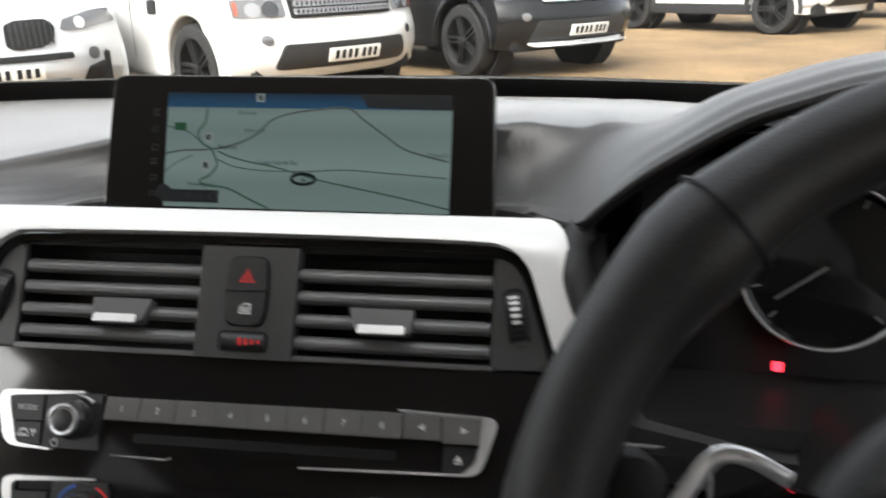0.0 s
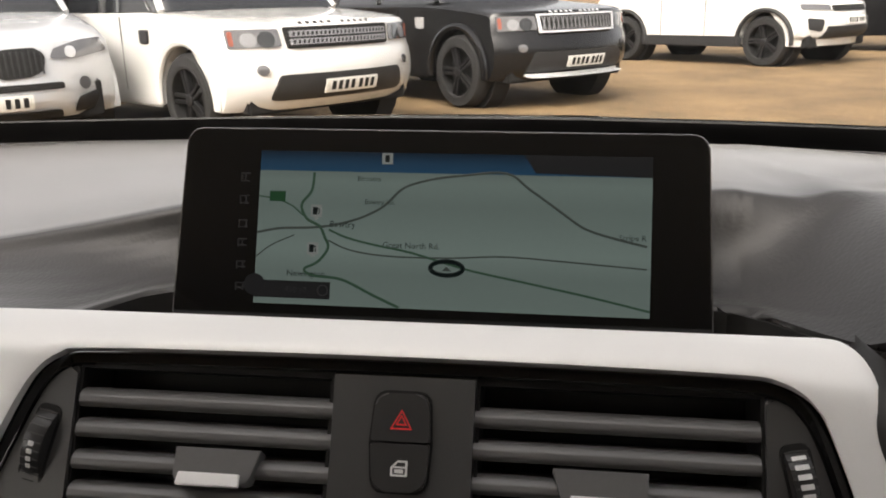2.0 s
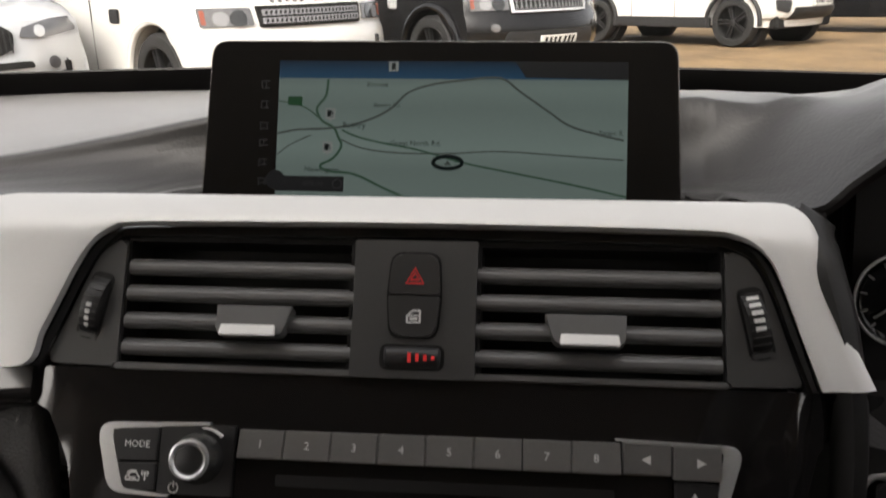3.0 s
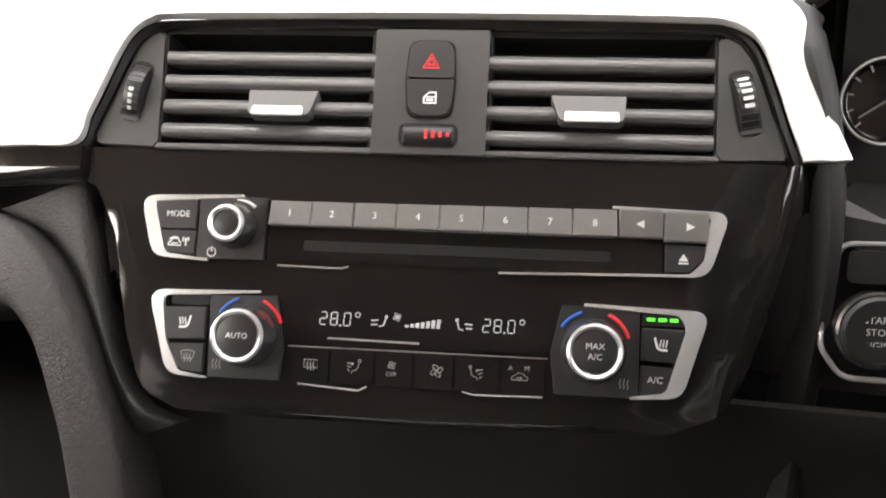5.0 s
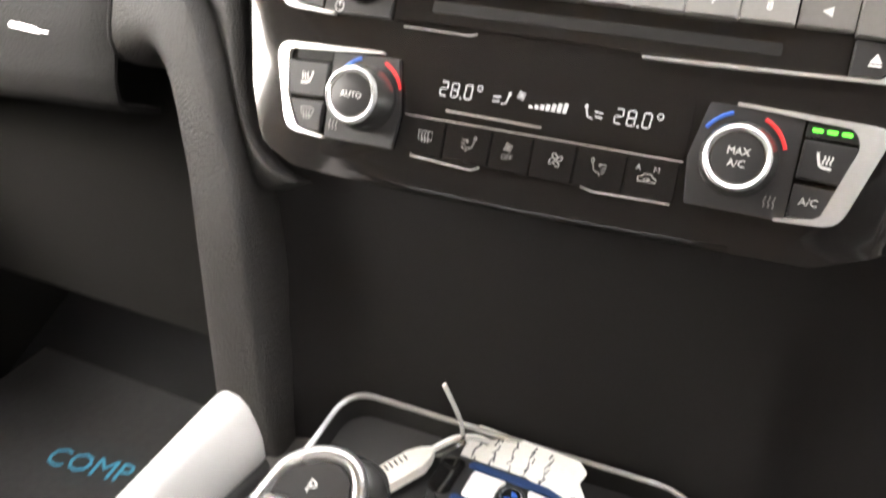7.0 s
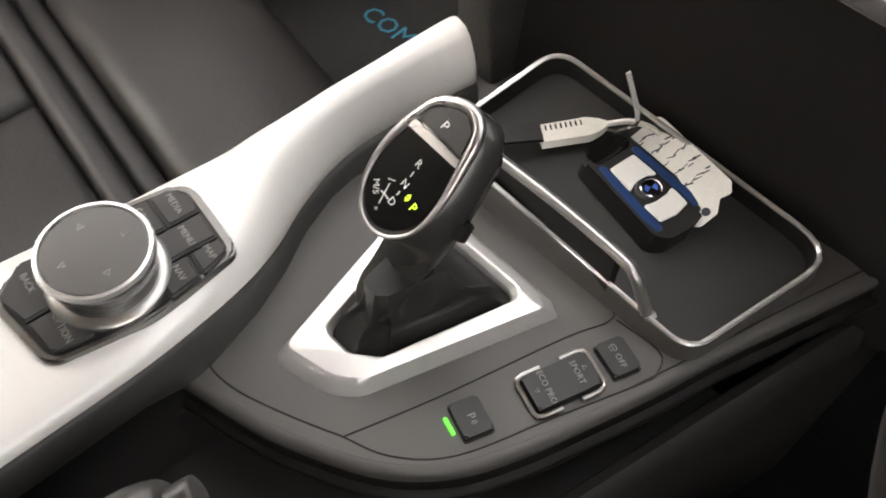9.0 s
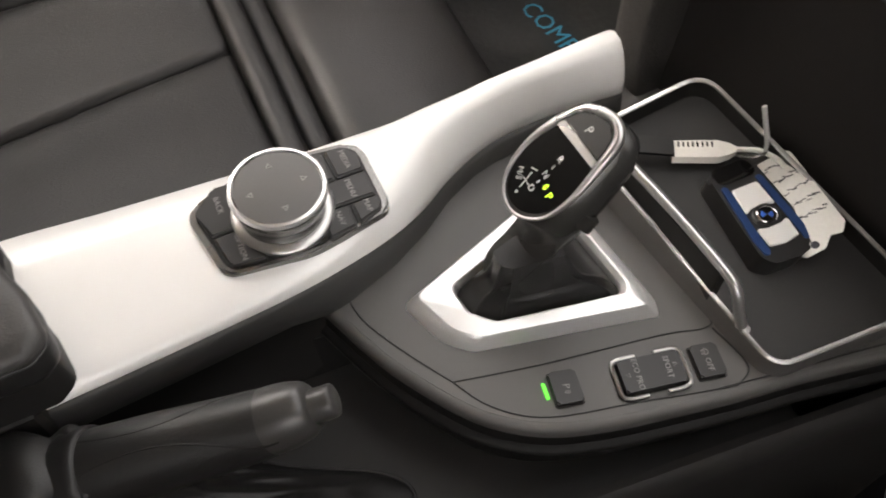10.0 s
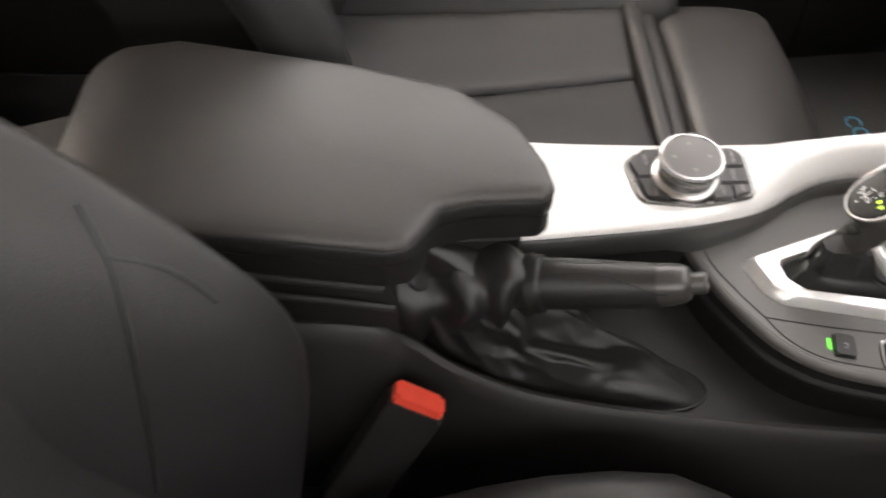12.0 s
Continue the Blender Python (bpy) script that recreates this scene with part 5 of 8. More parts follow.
rc_button([(-30, -36), (-16.5, -50.5), (3, -45.6), (2, -20), (-31, -20)], "BACK", -17, -36)
rc_button([(4, -45.4), (25.5, -40.6), (29, -20), (3, -20)], "OPTION", 16, -32)
rc_button([(-31, 19), (-8, 19), (-8.5, 34), (-31.5, 33)], "COM", -22, 27)
rc_button([(-31.4, 34.2), (-8.6, 35.2), (-9, 53), (-20, 53), (-29.6, 46)], "MEDIA", -20, 44)
rc_button([(-7, 19), (11, 19), (11, 53), (-7.6, 53)], "MENU", 2, 40)
rc_button([(12.2, 17), (31, 17), (28, 35), (12.2, 35)], "NAV", 20, 27)
rc_button([(12.2, 36.4), (27.6, 36.4), (20.4, 53), (12.2, 53)], "MAP", 17.5, 45)
kn = part("knob", lathe([(29.5, 3), (29.8, 5), (28.6, 6.5), (25.5, 8), (25.2, 15), (26.0, 16), (26.6, 19), (27.6, 22), (28.2, 25), (28.2, 27.5), (27.2, 29.4), (25.8, 29.8), (25.2, 28.8), (0, 28.6)], 56), SMOKE, rc, "dark metal rotary knob", RC @ at(1, -2))
part("foot_ring", lathe([(29.3, 2.8), (30.4, 3.2), (30.6, 6.2), (29.6, 7.4), (26.4, 8.4), (25.4, 8.4)], 56), SATINRING, kn, "satin foot ring", RC @ at(1, -2))
part("rim", lathe([(25.0, 28.4), (26.0, 30.2), (27.6, 29.8), (28.5, 27.6), (28.0, 26.4), (27, 27)], 56), BRIGHT, kn, "satin chrome rim", RC @ at(1, -2))
part("touch_pad", lathe([(25.2, 28), (25.0, 29.1), (24, 29.3), (0, 29.2)], 48), SOFT, kn, "grey touch pad", RC @ at(1, -2))
for a in (0, 90, 180, 270):
    part("arrow", frame_prism([(-2, -1.6), (2, -1.6), (0, 2)], [(-1.1, -1.0), (1.1, -1.0), (0, 1.0)], 29.25, 29.5), PALEPRINT, kn, m=RC @ at(1, -2) @ Matrix.Rotation(radians(a), 4, "Z") @ Matrix.Translation((0, 16, 0)))

# -- gear selector --
gear = thing("gear_selector", "automatic gear lever with leather gaiter in a silver surround", "gear lever", at=(-0.01, 0.37, 0.62))
so = [(-0.030, 0.289), (0.004, 0.302), (0.0165, 0.316), (0.0405, 0.431), (0.030, 0.4345), (-0.058, 0.424), (-0.074, 0.408)]
si = [(-0.024, 0.321), (-0.005, 0.324), (0.007, 0.337), (0.0205, 0.414), (0.014, 0.4175), (-0.044, 0.410), (-0.051, 0.398)]
ra = [0.007, 0.03, 0.02, 0.003, 0.010, 0.03, 0.016]
ob_, ib_ = rpoly(so, ra, 8), rpoly(si, [0.008] * 7, 8)
cx, cy = -0.016, 0.368
levels = [(ob_, 1.0, 0.619), (ob_, 0.997, 0.6204), (ob_, 0.985, 0.6218), (ob_, 0.90, 0.6290), (ob_, 0.885, 0.6297), (ib_, 1.08, 0.6312), (ib_, 1.05, 0.6308), (ib_, 1.0, 0.6270), (ib_, 0.98, 0.618)]
part("surround", loft([[(cx + (x - cx) * s, cy + (y - cy) * s, z) for x, y in o] for o, s, z in levels], caps=False), SURROUND, gear, "satin silver surround", sharp=22)
G0 = Vector((-0.008, 0.368, 0.719))
GU, GV = Vector((0.975, 0.162, 0.151)), Vector((-0.2215, 0.7137, 0.6645))
GN = GU.cross(GV).normalized()
KNOB = Matrix((GU.normalized(), GV.normalized(), GN)).transposed().to_4x4()
KNOB.translation = G0
KNOB = KNOB @ MM
# gaiter: folds from the surround up to the stalk
gt = []
random.seed(5)
top_c = Vector((-0.009, 0.359, 0.668))
for k in range(9):
    s = k / 8
    ring = []
    for j, (x, y) in enumerate(ib_):
        base = Vector((cx + (x - cx) * 0.99, cy + (y - cy) * 0.99, 0.622))
        a = 2 * math.pi * j / len(ib_)
        tip = top_c + Vector((0.016 * math.copysign(1, x - cx) * abs((x - cx) / 0.045) ** 0.7, 0.020 * (y - cy) / 0.05, 0))
        p = base.lerp(tip, s)
        bulge = math.sin(math.pi * s) * (0.004 + 0.003 * math.sin(5 * a + 3 * s))
        d = Vector((x - cx, y - cy, 0)).normalized()
        p += d * (bulge - 0.010 * math.sin(math.pi * s)) + Vector((0, 0, 0.004 * math.sin(2.5 * math.pi * s)))
        ring.append(p)
    gt.append(ring)
part("gaiter", loft(gt), GAITER, gear, "black leather gaiter", sharp=70)
outline = [(p.x, p.y) for p in smooth_path([(-18.4, 38, 0), (-12, 46, 0), (0, 50, 0), (9.5, 48.4, 0), (14.6, 41.5, 0), (14.8, 28, 0), (13.4, 8, 0), (7.6, -8.5, 0), (-4, -17.4, 0), (-16, -18.4, 0), (-26, -12, 0), (-30.6, 0, 0), (-29.4, 15, 0), (-24.5, 28, 0)], 5, closed=True)]
gc = Vector((-8, 18))
GRIP = material("satin_grip", (0.075, 0.073, 0.070), 0.27, metal=0.5, spread=0.06)
foot = Vector((-0.0135, 0.358, 0.662))


def grip_ring(scale, w, blend=0.0, dx=0.0, dy=0.0):
    """The knob's outline w under its face, moved across it, and blended into the slanted foot of the shell."""
    ring = []
    for x, y in outline:
        p = KNOB @ Vector((gc.x + dx + (x - gc.x) * scale, gc.y + dy + (y - gc.y) * scale, w))
        q = foot + Vector(((x - gc.x) * 0.00072, (y - gc.y) * 0.00052, (y - gc.y) * 0.00062))
        ring.append(p.lerp(q, blend))
    return ring


part("grip", loft([grip_ring(0.5, -16, 1.0), grip_ring(0.72, -26, 0.80, 6, -4), grip_ring(0.86, -25, 0.55, 7, -4), grip_ring(0.98, -22, 0.28, 8, -3), grip_ring(1.05, -16, 0.08, 8, -2), grip_ring(1.09, -10, 0, 6.5, -1), grip_ring(1.09, -5, 0, 4), grip_ring(1.07, -1.5, 0, 1.5), grip_ring(1.045, 0.2, 0, 0.3), grip_ring(1.0, 0.6)]), GRIP, gear, "dark satin grip shell", sharp=60)
part("collar", loft([grip_ring(0.5, -16, 0.98), [p + Vector((0.003, 0.002, -0.030)) for p in grip_ring(0.5, -16, 1.0)]]), GAITER, gear)
part("grip_edge", tube(grip_ring(1.035, 0.7), [0.0010 + 0.0020 * max(0.0, min(1.0, (y + 10) / 45)) for x, y in outline], 8, closed=True), SATINRING, gear, "satin chrome edge", sharp=80)
part("side_button", tube([KNOB @ Vector((21, 4, -14)), KNOB @ Vector((20, -4, -15))], 0.005, 10), DARK, gear, "dark release button in the grip's flank")
lower = [(-21.6, 31.2)] + [(p.x, p.y) for p in smooth_path([(-25, 24, 0), (-28.6, 13, 0), (-29.2, 0.5, 0), (-25, -10.6, 0), (-16, -16.6, 0), (-4.4, -15.6, 0), (6.4, -7.4, 0), (11.8, 8, 0), (13, 25, 0)], 5)]
part("shift_display", prism(lower, 0.4, 1.4, 0.4), material("shift_display_black", (0.004, 0.004, 0.004), 0.2, spec=0.3, spread=0.05), gear, "gloss black gear display", KNOB)
part("divider", prism(rpoly([(-21.4, 31.2), (13.2, 25.2), (13.6, 29), (-19.4, 35.6)], 0.6, 2), 0.6, 2.6, 0.6), SATINRING, gear, "satin chrome divider", KNOB)
pbtn = part("park_button", prism([(-18.6, 36.4), (13.4, 30.2)] + [(p.x, p.y) for p in smooth_path([(13.2, 40.4, 0), (8.6, 46.8, 0), (0, 48.2, 0), (-11, 44.4, 0), (-17, 38.2, 0)], 5)], 0.4, 2.2, 0.8, 3), BUTTON, gear, "dark parking button", KNOB)
lettering("P", 7, KNOB @ at(-2, 39, 2.3, -24), PRINT, pbtn, depth=0.05)
for ch, x, y in (("R", -6, 18), ("N", -8, 6.8), ("D", -10.3, -3.6)):
    lettering(ch, 5.6, KNOB @ at(x, y, 1.5, -20), PRINT, gear, depth=0.05)
part("gate_line", strokes([[(-6.6, 14), (-7.2, 11)], [(-8.8, 2.8), (-9.4, 0.4)], [(-12.6, -3.4), (-18.6, -1.8)], [(-16, 3.4), (-16.6, -7.6)], [(-18.2, 4.8), (-13.8, 5.6)]], 0.35, 1.5), PRINT, gear, m=KNOB)
lettering("M/S", 5.0, KNOB @ at(-22.4, -1.6, 1.5, -62), PRINT, gear, depth=0.05)
lettering("+", 4.6, KNOB @ at(-16.8, -10.6, 1.5, -20), PRINT, gear, depth=0.05)
part("lit_diamond", join(prism([(-1.5, 0.4), (1.5, 0.4), (0, 2.2)], 1.4, 1.6), prism([(-1.5, -0.4), (0, -2.2), (1.5, -0.4)], 1.4, 1.6)), LIME, gear, m=KNOB @ at(-3, 2.2, 0, -20))
lettering("P", 6.4, KNOB @ at(2.0, -0.6, 1.5, -20), LIME, gear, name="lit_letter", depth=0.05)

# -- buttons on the deck --
def deck_button(name, corners, text, rot, label, size=0.0062, z=0.6245):
    e = thing(name, label, "button", at=(sum(c[0] for c in corners) / 4, sum(c[1] for c in corners) / 4, 0.62))
    part("well", prism(rpoly([(x + (x - e.location.x) * 0.08, y + (y - e.location.y) * 0.08) for x, y in corners], 0.002, 4), 0.6195, 0.6206), DARK, e)
    b = part("cap", prism(rpoly(corners, 0.002, 4), 0.612, z, 0.0012, 3), BUTTON, e)
    if text:
        lettering(text, size, Matrix.Translation((e.location.x, e.location.y, z + 0.0001)) @ Matrix.Rotation(radians(rot), 4, "Z"), PALEPRINT, b, depth=0.00005)
    return e


pk = deck_button("parking_sensor_button", [(0.0475, 0.349), (0.0515, 0.3645), (0.0715, 0.361), (0.0680, 0.345)], "P", -14, "black parking sensor button with a lit green bar")
part("symbol", strokes([[(2.4, -1.2), (3.0, 0.0), (2.4, 1.2)], [(3.4, -1.8), (4.2, 0.0), (3.4, 1.8)]], 0.22), PALEPRINT, pk, "grey sensor waves", Matrix.Translation((0.0600, 0.3550, 0.6246)) @ Matrix.Rotation(radians(-14), 4, "Z") @ MM)
part("indicator", moved(rbox(0.0105, 0.0022, 0.002, 0.0004), Matrix.Translation((0.0565, 0.3435, 0.6205)) @ Matrix.Rotation(radians(-8), 4, "Z")), GREENLED, pk, "lit green bar")
dm = deck_button("drive_mode_switch", [(0.0585, 0.3885), (0.0655, 0.4255), (0.0855, 0.4215), (0.0785, 0.3845)], "", 0, "dark rocker switch in a bright frame", z=0.626)
fa, fb, fc, fd = (Vector(p) for p in ((0.0555, 0.3865), (0.0635, 0.4285), (0.0885, 0.4235), (0.0805, 0.3815)))
for a, b, c, d in ((fa, fb, fc, fd), (fb, fa, fd, fc)):
    u = [a.lerp(b, 0.36), a.lerp(b, 0.12), a.lerp(b, 0.03).lerp(d, 0.05), a.lerp(d, 0.16), a.lerp(d, 0.84), d.lerp(c, 0.03).lerp(a, 0.05), d.lerp(c, 0.12), d.lerp(c, 0.36)]
    part("frame", tube([(p.x, p.y, 0.6225) for p in u], 0.0013, 8), SATINRING, dm, "bright half frame")
for text, y, x in (("SPORT", 0.4145, 0.0735), ("ECO PRO", 0.396, 0.0705)):
    lettering(text, 0.0048, Matrix.Translation((x, y, 0.6262)) @ Matrix.Rotation(radians(-14), 4, "Z"), PALEPRINT, dm, depth=0.00005)
arrow = [(-1.3, -1.0), (1.3, -1.0), (0, 1.3), (-1.3, -1.0)]
for x, y, turn in ((0.0735, 0.4195, -14), (0.0690, 0.3905, 166)):
    part("symbol", strokes([arrow], 0.22), PALEPRINT, dm, "small arrow", Matrix.Translation((x, y, 0.6262)) @ Matrix.Rotation(radians(turn), 4, "Z") @ MM)
tc = deck_button("traction_button", [(0.0665, 0.4335), (0.0700, 0.4495), (0.0905, 0.4455), (0.0870, 0.4295)], "", -14, "black traction control button")
lettering("OFF", 0.005, Matrix.Translation((0.0815, 0.4385, 0.6246)) @ Matrix.Rotation(radians(-14), 4, "Z"), PALEPRINT, tc, depth=0.00005)
part("symbol", strokes([[(-2.0, -0.4), (-2.0, 0.6), (-1.2, 1.6), (1.2, 1.6), (2.0, 0.6), (2.0, -0.4), (-2.0, -0.4)], [(-1.4, -1.2), (-0.6, -1.8), (-1.4, -2.4)], [(1.4, -1.2), (0.6, -1.8), (1.4, -2.4)]], 0.25), PALEPRINT, tc, "grey skidding car symbol", Matrix.Translation((0.0735, 0.4405, 0.6246)) @ Matrix.Rotation(radians(-14), 4, "Z") @ MM)

# -- car key with tag and strap in the tray --
key = thing("car_key", "black and blue car key with silver buttons lying in the tray", "key", at=(0.0, 0.525, 0.60))
KEY = Matrix.Translation((0.012, 0.512, 0.635)) @ Matrix.Rotation(radians(2), 4, "Z") @ Matrix.Rotation(radians(6), 4, "Y") @ Matrix.Rotation(radians(-4), 4, "X") @ Matrix.Diagonal((0.84, 1.05, 1, 1)) @ MM
body = rpoly([(-41, -17), (-44, 0), (-41, 17), (30, 21), (40, 18), (44, 4), (42, -14), (34, -20)], [8, 20, 8, 10, 8, 8, 8, 10], 5)
part("body", prism(body, -2, 17, 4, 4, both=True), BUTTON, key, "black key body", KEY)
BLUEMETAL = material("blue_metallic", (0.035, 0.08, 0.22), 0.32, metal=0.4, spread=0.05)
for q in (-1, 1):
    part("blue_side", prism(rpoly([(-27, q * 10.8), (-27, q * 15), (20, q * 18.2), (34, q * 17.2), (34, q * 12.6), (18, q * 12.6)], [2, 3, 8, 3, 2, 6], 4), 15.6, 17.9, 0.7, 3), BLUEMETAL, key, "metallic blue inlay", KEY)
for pts in ([(-22, -9.6), (-22, 9.6), (0.5, 11), (-3.5, 5), (-3.5, -5), (0.5, -11)], [(12.5, -11.6), (15.6, -5), (15.6, 5), (12.5, 11.6), (29, 11), (31, 0), (29, -11)]):
    part("key_button", prism(rpoly(pts, 2, 3), 15.6, 18.2, 0.7, 3), SILVER, key, "silver button", KEY)
part("key_button", lathe([(9.6, 15.6), (9.6, 17.8), (8.6, 18.6), (6.4, 18.6)], 32), BUTTON, key, m=KEY @ at(6, 0))
part("end_cap", prism(rpoly([(-43, -13), (-43, 13), (-28.5, 15), (-28.5, -15)], 4, 4), 15.8, 17.6, 0.8, 3), GLOSS, key, "gloss black end", KEY)
part("emblem", lathe([(7.0, 16), (7.0, 18.9), (6.2, 19.4), (5.6, 19.1), (0, 19.1)], 32), CHROME, key, "round emblem", KEY @ at(6, 0))
part("emblem_field", join(*[moved(prism([(0.3, 0.3), (4.2, 0.3), (3, 3), (0.3, 4.2)], 19.0, 19.3), Matrix.Rotation(radians(a), 4, "Z")) for a in (20, 200)]), BLUEPRINT, key, m=KEY @ at(6, 0))

tag = thing("key_tag", "white paper key tag with handwritten lines", "tag", at=(0.015, 0.56, 0.60))
PAPER = material("tag_paper", (0.72, 0.70, 0.66), 0.7, spread=0.05, scale=40, bump=0.00005)
INK = material("tag_ink", (0.03, 0.03, 0.04), 0.6)
TAG = Matrix.Translation((0.018, 0.539, 0.6510)) @ Matrix.Rotation(radians(-3), 4, "Z") @ Matrix.Rotation(radians(22), 4, "X") @ MM
part("card", prism(rpoly([(-36, 15), (25, 15), (31, 10), (29, 3), (35, -4), (35, -16), (30, -21), (27, -8), (-36, -8)], [5, 3, 3, 2, 3, 3, 2, 2, 2], 3), 0, 0.5), PAPER, tag, m=TAG)
part("hole", lathe([(2.6, 0.4), (2.6, 0.7), (0, 0.7)], 20), INK, tag, m=TAG @ at(30, -8))
random.seed(11)
for k in range(5):
    part("writing", join(*[moved(rbox(random.uniform(0.5, 1.0), random.uniform(2.5, 5.5), 0.1, 0), at(-29 + 10 * k + random.uniform(-1.2, 1.2), -6 + 2.9 * j, 0.55, random.uniform(-30, 30))) for j in range(7)]), INK, tag, "handwritten bar", TAG)
NICKEL = material("pale_nickel", (0.72, 0.69, 0.63), 0.4, metal=0.35, spread=0.05)
strap = thing("key_strap", "black leather key strap with a silver end and split ring", "key ring", at=(-0.05, 0.51, 0.60))


def strap_at(u, v):
    return Vector((-0.089 + 0.040 * u, 0.4185 + 0.0705 * u, 0.651 + 0.003 * u)) + Vector((0.87, -0.49, 0)) * (v - 0.5) * 0.0142 + Vector((0, 0, 0.005 * u * (1 - u)))


part("leather", sheet(lambda u, v: strap_at(u, v), 8, 3, 0.0022), GAITER, strap, "stitched black leather")
for v in (0.12, 0.88):
    part("stitching", tube([strap_at(u, v) + Vector((0, 0, 0.0005)) for u in (0.0, 0.25, 0.5, 0.75, 1.0)], 0.0005, 5), PRINT, strap, "pale stitching")
ends = []
for s_, w in ((0.0, 0.0092), (0.72, 0.0096), (0.90, 0.0062), (1.0, 0.0025)):
    p = Vector((-0.0495, 0.4885, 0.6500)).lerp(Vector((-0.030, 0.5235, 0.6545)), s_)
    n_ = Vector((0.87, -0.49, 0))
    ends.append([p + n_ * w, p + n_ * w * 0.75 + Vector((0, 0, 0.0035)), p - n_ * w * 0.75 + Vector((0, 0, 0.0035)), p - n_ * w, p - Vector((0, 0, 0.003))])
part("metal_end", loft(ends), NICKEL, strap, "pale nickel end", sharp=30)
for k in range(8):
    p = Vector((-0.0495, 0.4885, 0.6537)).lerp(Vector((-0.030, 0.5235, 0.6582)), 0.10 + 0.075 * k) + Vector((-0.0030, 0.0018, 0))
    part("letter_bar", moved(rbox(0.0010, 0.0040, 0.0003, 0), Matrix.Translation(p) @ Matrix.Rotation(radians(60), 4, "Z")), SMOKE, strap, "engraved bar")
part("ring", tube([(-0.024 + 0.008 * math.cos(radians(a)), 0.531 + 0.009 * math.sin(radians(a)), 0.657 + 0.006 * math.cos(radians(a))) for a in range(0, 360, 20)], 0.0011, 6, closed=True), SMOKE, strap, "split ring")
tie = thing("cable_tie", "white plastic cable tie standing up from the key", "cable tie", at=(-0.015, 0.535, 0.60))
part("loop", tube(smooth_path([(-0.031, 0.523, 0.656), (-0.022, 0.533, 0.660), (-0.012, 0.540, 0.660), (-0.006, 0.544, 0.656)], 5), 0.0018, 6), PAPER, tie)
part("tail", tube(smooth_path([(-0.018, 0.536, 0.659), (-0.018, 0.533, 0.672), (-0.021, 0.529, 0.686), (-0.026, 0.526, 0.700)], 5), 0.0018, 6, flat=0.5), PAPER, tie)

# -- handbrake --
hand = thing("handbrake", "black leather handbrake lever with loose leather gaiter", "handbrake", at=(0.03, 0.1, 0.55))
RIMSATIN = material("worn_handbrake_plastic", (0.045, 0.042, 0.040), 0.36, spec=0.6, spread=0.12, bump=0.0001, grain=900)
gp = smooth_path([(0.003, 0.066, 0.640), (0.0115, 0.100, 0.650), (0.0205, 0.14, 0.660), (0.029, 0.174, 0.669), (0.035, 0.198, 0.677)], 6)
part("grip", tube(gp, [0.0226 - 0.0060 * (k / (len(gp) - 1)) ** 1.3 for k in range(len(gp))], 28, flat=1.08), GAITER, hand, "black leather grip", sharp=80)
part("grip_end", tube(smooth_path([(0.0335, 0.192, 0.675), (0.036, 0.202, 0.679), (0.0385, 0.212, 0.6835), (0.0395, 0.2165, 0.6853)], 3), [0.0170, 0.0171, 0.0170, 0.0167, 0.0162, 0.0154, 0.0144, 0.0131, 0.0116, 0.0095], 28, flat=1.07), RIMSATIN, hand, "worn moulded grip end", sharp=80)
part("release_button", tube(smooth_path([(0.038, 0.208, 0.682), (0.0405, 0.2185, 0.6862), (0.042, 0.2255, 0.6887), (0.0424, 0.2275, 0.6894)], 3), [0.0088, 0.0088, 0.0088, 0.0088, 0.0088, 0.0088, 0.0087, 0.0083, 0.0072, 0.004], 24), RIMSATIN, hand, "push button", sharp=60)
for side in (-1, 1):
    line = []
    for k, p in enumerate(gp):
        q = k / (len(gp) - 1)
        a = radians(90 + side * (64 - 50 * math.sin(math.pi * min(1.0, q * 1.1)) ** 1.2))
        r = 0.0228 - 0.0060 * q ** 1.3
        line.append(p + Vector((r * math.cos(a), -0.003, r * 1.04 * math.sin(a))))
    part("seam", tube(line, 0.0006, 5), DARK, hand, "stitched seam")
part("collar", tube(smooth_path([(0.0095, 0.091, 0.6465), (0.0115, 0.099, 0.6490), (0.0135, 0.107, 0.6515)], 3), [0.0222, 0.0238, 0.0242, 0.0239, 0.0242, 0.0240, 0.0228], 28, flat=1.08), GAITER, hand, "stitched collar", sharp=70)
axis = smooth_path([(0.009, 0.092, 0.647), (0.002, 0.066, 0.645), (-0.004, 0.04, 0.652), (-0.004, 0.01, 0.668), (0.0, -0.03, 0.675)], 8)
foot_out = [(0.064, 0.256), (0.041, 0.246), (0.010, 0.19), (-0.026, 0.135), (-0.042, 0.06), (-0.034, -0.03), (0.002, -0.028), (0.034, 0.03), (0.060, 0.08), (0.077, 0.152), (0.080, 0.225)]
foot_s = [(p.x, p.y) for p in smooth_path([(x, y, 0) for x, y in foot_out], 18, closed=True)]
gs = []
